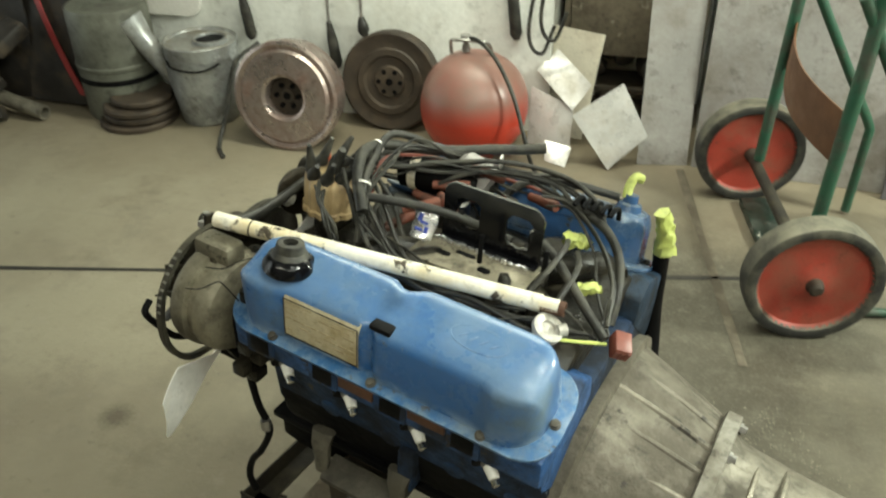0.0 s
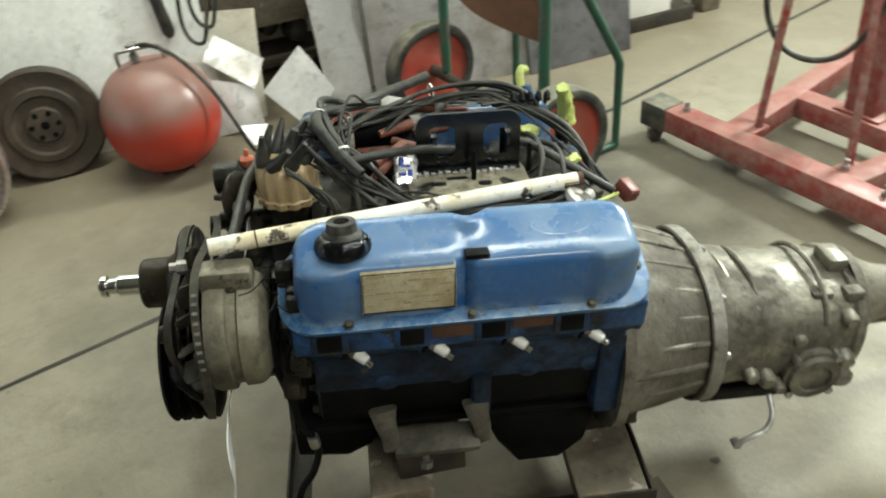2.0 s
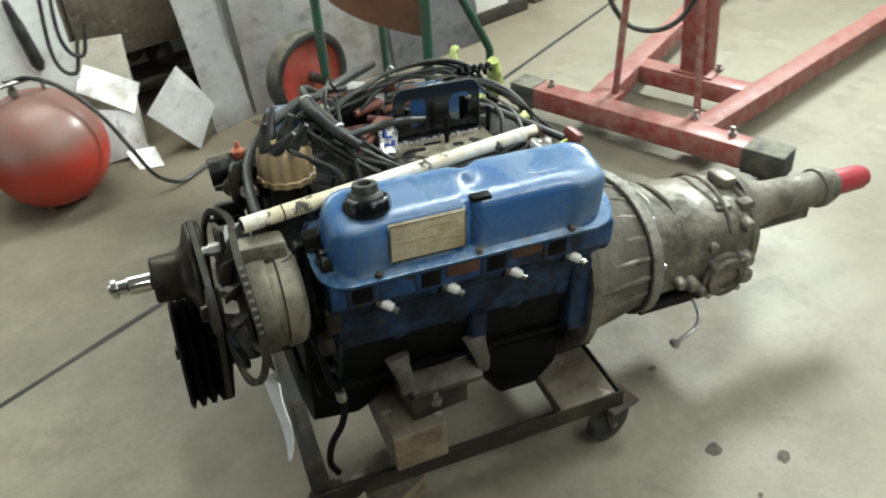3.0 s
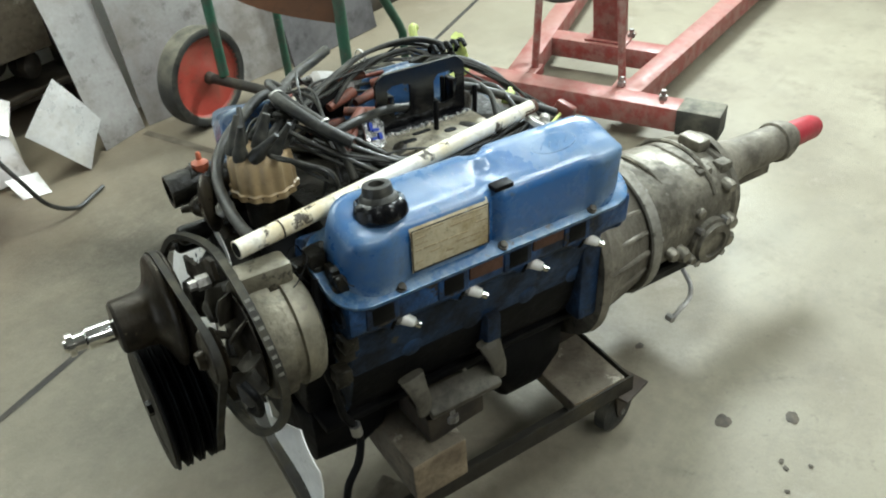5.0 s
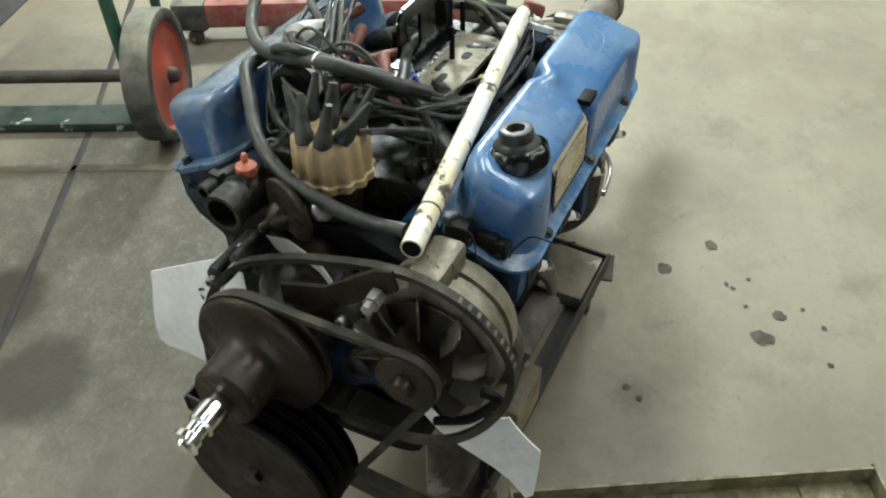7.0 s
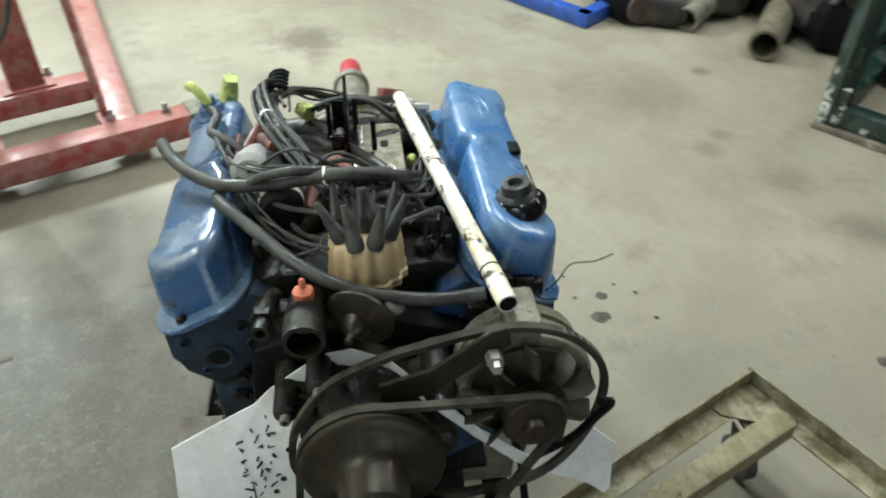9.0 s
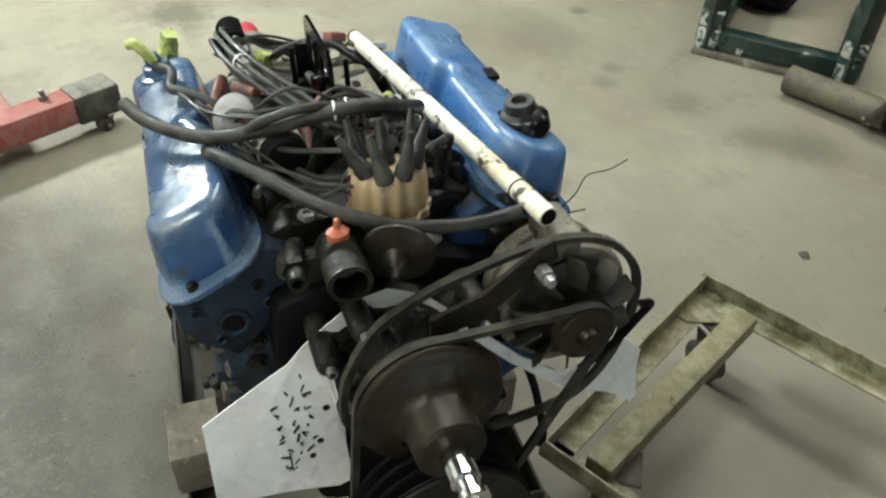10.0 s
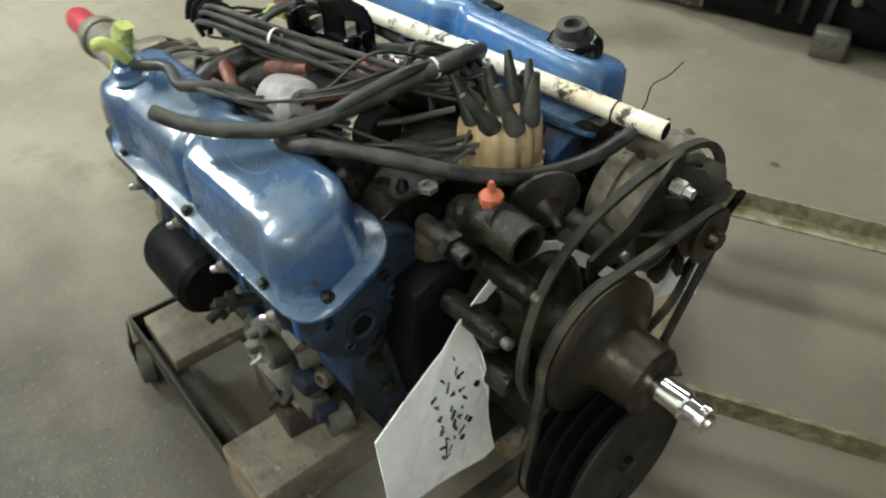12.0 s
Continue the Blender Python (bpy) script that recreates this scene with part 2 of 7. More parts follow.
OLIVE = material("worn_olive_paint", (0.13, 0.118, 0.05), 0.6, 0.1, (0.22, 0.18, 0.095), 0.55, 9.0, 80, 0.3, 0.35, fleck=(0.045, 0.038, 0.024), fleck_scale=18, fleck_cover=0.61, edge=(0.32, 0.29, 0.19))
HOIST_RED = material("worn_red_paint", (0.25, 0.030, 0.026), 0.45, 0.0, (0.22, 0.085, 0.066), 0.48, 8.0, 90, 0.15, 0.25, fleck=(0.06, 0.042, 0.034), fleck_scale=20, fleck_cover=0.63, edge=(0.30, 0.20, 0.17), dust=(0.255, 0.118, 0.092))
GREEN = material("dark_green_paint", (0.022, 0.085, 0.05), 0.45, 0.0, (0.06, 0.06, 0.045), 0.45, 14.0, fleck=(0.15, 0.12, 0.08), fleck_scale=35, fleck_cover=0.66)
WHEEL_RED = material("red_wheel_paint", (0.34, 0.045, 0.028), 0.45, 0.0, (0.25, 0.08, 0.05), 0.5, 9.0, fleck=(0.12, 0.05, 0.035), fleck_scale=25, fleck_cover=0.70)
TYRE = material("worn_tyre_rubber", (0.024, 0.024, 0.022), 0.75, 0.0, (0.10, 0.094, 0.07), 0.42, 12.0, 120, 0.35, 0.3, dust=(0.20, 0.185, 0.135))
TANK_RED = material("dusty_red_tank_paint", (0.42, 0.034, 0.016), 0.38, 0.0, (0.28, 0.09, 0.06), 0.3, 5.0, 90, 0.08, 0.2, dust=(0.165, 0.128, 0.105), dust_sheen_from=(-0.05, 0.35), dust_sheen_least=0.66)
GALV = material("galvanised_sheet", (0.42, 0.44, 0.445), 0.36, 0.6, (0.20, 0.195, 0.18), 0.5, 12.0, 60, 0.35, 0.3, fleck=(0.58, 0.60, 0.60), fleck_scale=13, fleck_cover=0.60, dust=(0.20, 0.175, 0.13))
SHEET = material("scuffed_aluminium_sheet", (0.74, 0.73, 0.71), 0.30, 0.35, (0.40, 0.36, 0.30), 0.42, 7.0, 60, 0.15, 0.15, fleck=(0.28, 0.24, 0.19), fleck_scale=12, fleck_cover=0.66)
CREAM = material("cream_painted_sheet", (0.62, 0.58, 0.48), 0.5, 0.0, (0.4, 0.35, 0.27), 0.35, 8.0)
GREY_PANEL = material("dusty_grey_steel_panel", (0.40, 0.385, 0.37), 0.48, 0.3, (0.20, 0.175, 0.15), 0.5, 4.0, 90, 0.15, 0.2)
DULL_PLATE = material("scorched_grey_plate", (0.15, 0.145, 0.15), 0.45, 0.3, (0.055, 0.05, 0.05), 0.55, 5.0, 90, 0.2, 0.3)
IRON = material("brown_cast_iron", (0.050, 0.038, 0.028), 0.6, 0.3, (0.085, 0.062, 0.042), 0.5, 14.0, 110, 0.3, 0.3)
WORN_IRON = material("scored_bare_iron", (0.44, 0.37, 0.34), 0.28, 0.8, (0.22, 0.13, 0.10), 0.5, 8.0, 70, 0.3, 0.25)
JUNK = material("dark_oily_scrap", (0.022, 0.019, 0.016), 0.55, 0.1, (0.07, 0.052, 0.034), 0.42, 12.0, 100, 0.4, 0.4)
DIRTY_OLIVE = material("grimy_grey_green_steel", (0.15, 0.155, 0.125), 0.5, 0.2, (0.06, 0.058, 0.045), 0.6, 5.0, 90, 0.2, 0.3, fleck=(0.03, 0.028, 0.022), fleck_scale=9, fleck_cover=0.60)
BLUE_FRAME = material("blue_frame_paint", (0.025, 0.075, 0.34), 0.4, 0.0, (0.03, 0.04, 0.08), 0.4, 14.0)
GREEN_FRAME = material("chipped_dark_green_frame", (0.008, 0.024, 0.018), 0.34, 0.0, (0.05, 0.055, 0.045), 0.4, 12.0, fleck=(0.48, 0.46, 0.40), fleck_scale=11, fleck_cover=0.62)
CHIPPED = material("worn_through_green_paint", (0.02, 0.04, 0.03), 0.4, 0.1, (0.05, 0.055, 0.045), 0.4, 14.0, fleck=(0.50, 0.48, 0.42), fleck_scale=16, fleck_cover=0.50)
BROWN_PLATE = material("brown_primer_plate", (0.135, 0.058, 0.024), 0.5, 0.0, (0.085, 0.04, 0.02), 0.45, 7.0)
WHITE_WALL = material("whitewashed_wall_paint", (0.86, 0.87, 0.82), 0.75, 0.0, (0.55, 0.53, 0.45), 0.32, 2.5, 45, 0.5, 0.08, fleck=(0.36, 0.33, 0.27), fleck_scale=9, fleck_cover=0.70)
# ceiling and walls out of view, coloured dark to cut bounced light
CEIL = material("dark_unseen_ceiling", (0.20, 0.20, 0.18), 0.8, 0.0, None, bump=0.1)
DARK_WALL = material("dark_unseen_wall", (0.10, 0.10, 0.09), 0.8, 0.0, (0.2, 0.18, 0.15), 0.4, 1.5, 40, 0.3)


DIM_GRIT_AT = (0.28, 0.82, 0.0)
BROWN_PATCH_AT = (-0.66, -0.574, 0.0)
OLD_OIL_AT = ((-0.387, 0.71, 0.105, 0.9), (-0.275, 0.935, 0.10, 0.9), (0.10, -0.345, 0.05, 0.5), (0.04, -0.34, 0.17, 0.4), (0.66, 0.34, 0.07, 0.45), (0.80, 0.71, 0.06, 0.6), (0.67, 0.72, 0.04, 0.6), (1.91, 0.225, 0.13, 0.7), (1.43, -0.965, 0.16, 0.3), (0.90, -1.24, 0.09, 0.4),
           (0.66, -1.35, 0.08, 0.45), (-0.881, -0.128, 0.04, 0.8), (0.585, -1.470, 0.11, 0.5), (1.603, -1.205, 0.04, 0.7), (1.079, -1.057, 0.05, 0.45), (1.161, -1.123, 0.04, 0.45), (0.50, -0.02, 0.22, 0.3), (0.10, 0.31, 0.2, 0.35), (0.17, -0.66, 0.12, 0.25))


def concrete(name):
    """Trowelled workshop concrete: broad tone, pale patches, oily stains and specks."""
    m = bpy.data.materials.new(name)
    m.use_nodes = True
    nt = m.node_tree
    n, l = nt.nodes, nt.links
    b = n["Principled BSDF"]
    tc = n.new("ShaderNodeTexCoord")

    def tex(scale, detail, rough=0.6):
        t = n.new("ShaderNodeTexNoise")
        t.inputs["Scale"].default_value, t.inputs["Detail"].default_value, t.inputs["Roughness"].default_value = scale, detail, rough
        l.new(tc.outputs["Object"], t.inputs["Vector"])
        return t.outputs["Fac"]

    def ranged(fac, lo, hi, a=0.0, z=1.0):
        r = n.new("ShaderNodeMapRange")
        for k, v in enumerate((lo, hi, a, z)):
            r.inputs[k + 1].default_value = v
        l.new(fac, r.inputs[0])
        return r.outputs[0]

    def mix(fac, one, two):
        x = n.new("ShaderNodeMix")
        x.data_type = "RGBA"
        l.new(fac, x.inputs[0])
        for slot, v in ((6, one), (7, two)):
            if isinstance(v, tuple):
                x.inputs[slot].default_value = (*v, 1)
            else:
                l.new(v, x.inputs[slot])
        return x.outputs[2]

    col = mix(ranged(tex(0.8, 5), 0.35, 0.65), (0.196, 0.175, 0.125), (0.288, 0.261, 0.193))
    col = mix(ranged(tex(2.1, 6, 0.65), 0.46, 0.70, 0, 0.8), col, (0.172, 0.146, 0.104))
    col = mix(ranged(tex(6.5, 6, 0.7), 0.52, 0.70, 0, 0.6), col, (0.165, 0.145, 0.11))
    col = mix(ranged(tex(4.2, 6, 0.72), 0.60, 0.70, 0, 0.35), col, (0.385, 0.362, 0.303))
    col = mix(ranged(tex(3.1, 7, 0.74), 0.55, 0.66, 0, 0.5), col, (0.14, 0.116, 0.08))
    # streaks left by sweeping and dragging
    drag = n.new("ShaderNodeMapping")
    drag.inputs["Rotation"].default_value = (0, 0, 0.5)
    drag.inputs["Scale"].default_value = (1.2, 9.0, 1.0)
    l.new(tc.outputs["Object"], drag.inputs["Vector"])
    streak = n.new("ShaderNodeTexNoise")
    streak.inputs["Scale"].default_value, streak.inputs["Detail"].default_value, streak.inputs["Roughness"].default_value = 2.2, 6.0, 0.7
    l.new(drag.outputs[0], streak.inputs["Vector"])
    col = mix(ranged(streak.outputs["Fac"], 0.54, 0.70, 0, 0.4), col, (0.20, 0.175, 0.135))

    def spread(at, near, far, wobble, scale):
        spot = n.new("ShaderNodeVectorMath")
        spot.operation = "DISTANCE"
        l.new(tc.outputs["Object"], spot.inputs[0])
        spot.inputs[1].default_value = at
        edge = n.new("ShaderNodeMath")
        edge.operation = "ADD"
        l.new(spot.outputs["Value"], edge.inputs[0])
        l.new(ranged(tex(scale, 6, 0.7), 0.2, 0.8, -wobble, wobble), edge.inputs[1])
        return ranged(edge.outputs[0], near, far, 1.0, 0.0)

    def product(a, c):
        x = n.new("ShaderNodeMath")
        x.operation = "MULTIPLY"
        l.new(a, x.inputs[0])
        if isinstance(c, float):
            x.inputs[1].default_value = c
        else:
            l.new(c, x.inputs[1])
        return x.outputs[0]

    # gritty area in front of the far bank
    grit = spread(DIM_GRIT_AT, 0.40, 1.15, 0.4, 2.5)
    # dark ground painted in for the dim light on this floor
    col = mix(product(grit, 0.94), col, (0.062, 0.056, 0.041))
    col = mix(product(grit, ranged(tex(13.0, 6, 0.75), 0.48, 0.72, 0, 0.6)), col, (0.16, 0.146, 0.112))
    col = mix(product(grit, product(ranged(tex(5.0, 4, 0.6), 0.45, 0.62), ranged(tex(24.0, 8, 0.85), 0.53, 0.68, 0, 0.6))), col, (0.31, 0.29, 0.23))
    # broad browner, darker patch round the empty dolly
    col = mix(product(spread(BROWN_PATCH_AT, 0.35, 1.15, 0.4, 2.2), 0.42), col, (0.125, 0.104, 0.070))
    # floor turns browner and darker towards the foot of the wall
    axes = n.new("ShaderNodeSeparateXYZ")
    l.new(tc.outputs["Object"], axes.inputs[0])
    wander = n.new("ShaderNodeMath")
    wander.operation = "ADD"
    l.new(axes.outputs[1], wander.inputs[0])
    l.new(ranged(tex(2.6, 6, 0.7), 0.2, 0.8, -0.35, 0.35), wander.inputs[1])
    col = mix(ranged(wander.outputs[0], 1.05, 1.9, 0.0, 0.7), col, (0.165, 0.128, 0.082))
    # old soaked-in oil
    turn = radians(WALL_TURN)
    for px, py, r, k in [q for q in OLD_OIL_AT if q[3] < 0.85]:
        x, y = px * math.cos(turn) + py * math.sin(turn), py * math.cos(turn) - px * math.sin(turn)
        col = mix(product(spread((x, y, 0.0), r * 0.35, r * 1.2, r * 0.55, 3.5 / max(r, 0.04)), k), col, (0.085, 0.07, 0.05))
    col = mix(ranged(tex(24.0, 6, 0.7), 0.61, 0.69, 0, 0.5), col, (0.12, 0.10, 0.075))
    col = mix(ranged(tex(55.0, 4, 0.6), 0.70, 0.73, 0, 0.8), col, (0.07, 0.06, 0.045))
    col = mix(ranged(tex(110.0, 3, 0.7), 0.5, 0.72, 0, 0.35), col, (0.19, 0.17, 0.135))
    for px, py, r, k in [q for q in OLD_OIL_AT if q[3] > 0.85]:
        x, y = px * math.cos(turn) + py * math.sin(turn), py * math.cos(turn) - px * math.sin(turn)
        col = mix(product(spread((x, y, 0.0), r * 0.75, r * 1.15, r * 0.3, 0.8 / r), k), col, (0.030, 0.025, 0.016))
    l.new(col, b.inputs["Base Color"])
    l.new(ranged(tex(2.2, 5), 0.3, 0.7, 0.40, 0.68), b.inputs["Roughness"])
    b.inputs["Specular IOR Level"].default_value = 0.35
    bp = n.new("ShaderNodeBump")
    bp.inputs["Strength"].default_value, bp.inputs["Distance"].default_value = 0.4, 0.004
    l.new(tex(70.0, 6, 0.7), bp.inputs["Height"])
    l.new(bp.outputs[0], b.inputs["Normal"])
    return m


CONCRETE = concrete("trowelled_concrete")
OIL = material("dried_oil_stain", (0.06, 0.05, 0.038), 0.6, 0.0, (0.13, 0.11, 0.08), 0.5, 30.0, spec=0.3)
JOINT = material("dark_joint_filler", (0.022, 0.019, 0.015), 0.7, 0.0, (0.055, 0.047, 0.036), 0.35, 6.0)
CRUMB = material("mortar_crumb", (0.235, 0.215, 0.165), 0.8, 0.0, (0.20, 0.18, 0.14), 0.5, 40.0)
STAIN = material("worn_cross_joint", (0.085, 0.07, 0.048), 0.7, 0.0, (0.17, 0.145, 0.105), 0.4, 10.0)

# mesh helpers ----------------------------------------------------------------


def finish(bm, name, mat, smooth=35.0):
    me = bpy.data.meshes.new(name)
    bmesh.ops.recalc_face_normals(bm, faces=bm.faces)
    bm.to_mesh(me)
    bm.free()
    if smooth:
        me.shade_smooth()
        me.set_sharp_from_angle(angle=radians(smooth))
    for one in mat if isinstance(mat, (list, tuple)) else (mat,):
        me.materials.append(one)
    return me


def part(name, bm, mat, parent, label="", smooth=35.0):
    ob = new(name, finish(bm, name, mat, smooth))
    ob.parent = parent
    return tagged(ob, label)


def thing(name, m, label, category, group="", kind=""):
    ob = new(name)
    ob.empty_display_size = 0.1
    ob.matrix_world = m
    return tagged(ob, label, category, group, kind)


def solo(name, bm, mat, m, label, category, group="", kind="", smooth=35.0):
    ob = new(name, finish(bm, name, mat, smooth))
    ob.matrix_world = m
    return tagged(ob, label, category, group, kind)


def box(bm, lo, hi, bev=0.004, m=None, segs=2):
    """A box from corner to corner with rounded edges, added to bm."""
    vs = [bm.verts.new((x, y, z)) for x in (lo[0], hi[0]) for y in (lo[1], hi[1]) for z in (lo[2], hi[2])]
    fs = [bm.faces.new([vs[i] for i in q]) for q in ((0, 1, 3, 2), (4, 6, 7, 5), (0, 4, 5, 1), (2, 3, 7, 6), (0, 2, 6, 4), (1, 5, 7, 3))]
    made = vs
    if bev > 0:
        edges = list({e for f in fs for e in f.edges})
        out = bmesh.ops.bevel(bm, geom=edges, offset=bev, segments=segs, affect="EDGES", profile=0.5)
        made = list({v for f in out["faces"] for v in f.verts} | {v for v in vs if v.is_valid})
    if m is not None:
        bmesh.ops.transform(bm, matrix=m, verts=made)
    return bm


def boxed(lo, hi, bev=0.004, m=None):
    return box(bmesh.new(), lo, hi, bev, m)


def lathe(profile, segs=40, centre=(0, 0, 0), bm=None, m=None, close=True):
    """Turns (x, r) pairs about the x axis; m or centre places it."""
    bm = bm or bmesh.new()
    rings, made = [], []
    for x, r in profile:
        if r < 1e-6:
            ring = [bm.verts.new((x, 0, 0))]
        else:
            ring = [bm.verts.new((x, r * math.cos(2 * math.pi * k / segs), r * math.sin(2 * math.pi * k / segs))) for k in range(segs)]
        rings.append(ring)
        made += ring
    for a, b in zip(rings, rings[1:]):
        for k in range(segs):
            j = (k + 1) % segs
            if len(a) == 1 and len(b) > 1:
                bm.faces.new((a[0], b[k], b[j]))
            elif len(b) == 1 and len(a) > 1:
                bm.faces.new((a[k], b[0], a[j]))
            elif len(a) > 1:
                bm.faces.new((a[k], b[k], b[j], a[j]))
    if close:
        for ring in (rings[0], rings[-1]):
            if len(ring) > 1:
                bm.faces.new(ring)
    mat = Matrix.Translation(centre) if m is None else m
    bmesh.ops.transform(bm, matrix=mat, verts=made)
    return bm


def spline(pts, per=8):
    """Catmull-Rom through the points."""
    p = [Vector(q) for q in pts]
    p = [2 * p[0] - p[1]] + p + [2 * p[-1] - p[-2]]
    out = []
    for i in range(1, len(p) - 2):
        for k in range(per):
            t = k / per
            out.append(0.5 * ((2 * p[i]) + (p[i + 1] - p[i - 1]) * t + (2 * p[i - 1] - 5 * p[i] + 4 * p[i + 1] - p[i + 2]) * t * t + (3 * p[i] - p[i - 1] - 3 * p[i + 1] + p[i + 2]) * t ** 3))
    out.append(p[-2])
    return out


def tube(pts, r, segs=10, per=8, bm=None, straight=False, bore=0.0, taper=None, closed=False):
    """A round pipe or cable along the points."""
    bm = bm or bmesh.new()
    line = [Vector(q) for q in pts] if straight else spline(pts, per)
    if closed:
        line = line[:-1]
    up, rings, n = Vector((0.13, 0.21, 0.97)), [], len(line)
    for i, q in enumerate(line):
        d = (line[(i + 1) % n] - line[i - 1]) if closed else (line[min(i + 1, n - 1)] - line[max(i - 1, 0)])
        d.normalize()
        side = d.cross(up)
        if side.length < 1e-4:
            side = d.cross(Vector((1, 0, 0)))
        side.normalize()
        up = side.cross(d)
        up.normalize()
        rr = r if taper is None else r + (taper - r) * i / max(1, n - 1)
        rings.append([bm.verts.new(q + rr * (math.cos(2 * math.pi * k / segs) * side + math.sin(2 * math.pi * k / segs) * up)) for k in range(segs)])
    loops = list(zip(rings, rings[1:])) + ([(rings[-1], rings[0])] if closed else [])
    for a, b in loops:
        for k in range(segs):
            bm.faces.new((a[k], a[(k + 1) % segs], b[(k + 1) % segs], b[k]))
    if not closed:
        for ring, nxt in ((rings[0], 1), (rings[-1], -2)):
            if bore > 0:
                mid = sum((v.co for v in ring), Vector()) / segs
                inner = [bm.verts.new(mid + (v.co - mid) * bore) for v in ring]
                d = (line[1] - line[0]) if nxt == 1 else (line[-2] - line[-1])
                d = d.normalized() * r * 3
                deep = [bm.verts.new(v.co + d) for v in inner]
                for k in range(segs):
                    j = (k + 1) % segs
                    bm.faces.new((ring[k], ring[j], inner[j], inner[k]))
                    bm.faces.new((inner[k], inner[j], deep[j], deep[k]))
                bm.faces.new(deep)
            else:
                bm.faces.new(ring)
    return bm


def prism(outline, thick, m=None, bev=0.0, bm=None):
    """A plate: the outline in x, y, thick in z (centred)."""
    bm = bm or bmesh.new()
    lo = [bm.verts.new((x, y, -thick / 2)) for x, y in outline]
    hi = [bm.verts.new((x, y, thick / 2)) for x, y in outline]
    fs = [bm.faces.new(lo[::-1]), bm.faces.new(hi)]
    for k in range(len(lo)):
        j = (k + 1) % len(lo)
        fs.append(bm.faces.new((lo[k], lo[j], hi[j], hi[k])))
    made = lo + hi
    if bev > 0:
        edges = list({e for f in fs[:2] for e in f.edges})
        out = bmesh.ops.bevel(bm, geom=edges, offset=bev, segments=2, affect="EDGES", profile=0.5)
        made = list({v for f in out["faces"] for v in f.verts} | {v for v in made if v.is_valid})
    if m is not None:
        bmesh.ops.transform(bm, matrix=m, verts=made)
    return bm


def along(a, b):
    """The pose whose x axis runs from a to b."""
    d = Vector(b) - Vector(a)
    return Matrix.Translation(a) @ d.to_track_quat("X", "Z").to_matrix().to_4x4()


def loft(sections, bm=None, caps=True):
    """Joins equal rings of points one after another."""
    bm = bm or bmesh.new()
    rings = [[bm.verts.new(p) for p in s] for s in sections]
    n = len(rings[0])
    for a, b in zip(rings, rings[1:]):
        for k in range(n):
            bm.faces.new((a[k], a[(k + 1) % n], b[(k + 1) % n], b[k]))
    if caps:
        bm.faces.new(rings[0])
        bm.faces.new(rings[-1])
    return bm


def ring_of(cx, cy, cz, ry, rz, n=24, square=2.0):
    """A rounded ring across the x axis; square above 2 makes it boxier."""
    out = []
    for k in range(n):
        a = 2 * math.pi * k / n
        c, s = math.cos(a), math.sin(a)
        out.append((cx, cy + ry * math.copysign(abs(c) ** (2 / square), c), cz + rz * math.copysign(abs(s) ** (2 / square), s)))
    return out


def hexhead(a, b, r, bm=None):
    """A hexagonal head from a to b."""
    return lathe([(0, r), ((Vector(b) - Vector(a)).length, r)], 6, m=along(a, b), bm=bm)


# setting -----------------------------------------------------------------------
W = pose(0, 0, 0, 0, 0, WALL_TURN)


def slab(name, lo, hi, mat, label, m=W, bev=0.0):
    return solo(name, boxed(lo, hi, bev), mat, m, label, "wall" if "wall" in name else name.split("_")[0], kind="structure", smooth=0)


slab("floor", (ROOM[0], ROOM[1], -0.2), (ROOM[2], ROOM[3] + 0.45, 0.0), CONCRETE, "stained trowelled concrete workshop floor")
NOOK = (-0.135, 0.42, 1.4)
north = boxed((ROOM[0], ROOM[3], -0.2), (NOOK[0], ROOM[3] + 0.5, 3.6), 0)
box(north, (NOOK[1], ROOM[3], -0.2), (ROOM[2], ROOM[3] + 0.5, 3.6), 0)
box(north, (NOOK[0], ROOM[3], NOOK[2]), (NOOK[1], ROOM[3] + 0.4, 3.6), 0)
box(north, (NOOK[0], ROOM[3] + 0.4, -0.2), (NOOK[1], ROOM[3] + 0.5, 3.6), 0)
solo("wall_north", north, WHITE_WALL, W, "whitewashed rough wall with a dark nook behind the leaning scrap", "wall", kind="structure", smooth=0)
# unseen sides of the room, kept dark so they throw back little light
slab("wall_south", (ROOM[0], ROOM[1] - 0.2, -0.2), (ROOM[2], ROOM[1], 3.6), DARK_WALL, "plain dark unseen workshop wall")
# pieces of the unseen west wall round the added opening
west = boxed((ROOM[0] - 0.2, ROOM[1] - 0.2, -0.2), (ROOM[0], WEST_GAP[0], 3.6), 0)
box(west, (ROOM[0] - 0.2, WEST_GAP[1], -0.2), (ROOM[0], ROOM[3] + 0.2, 3.6), 0)
box(west, (ROOM[0] - 0.2, WEST_GAP[0], WEST_GAP[2]), (ROOM[0], WEST_GAP[1], 3.6), 0)
solo("wall_west", west, DARK_WALL, W, "plain dark unseen workshop wall with an added opening", "wall", kind="structure", smooth=0)
slab("wall_east", (ROOM[2], ROOM[1] - 0.2, -0.2), (ROOM[2] + 0.2, ROOM[3] + 0.2, 3.6), DARK_WALL, "plain dark unseen workshop wall")
slab("ceiling", (ROOM[0], ROOM[1], 3.6), (ROOM[2], ROOM[3], 3.8), CEIL, "plain dark unseen workshop ceiling")


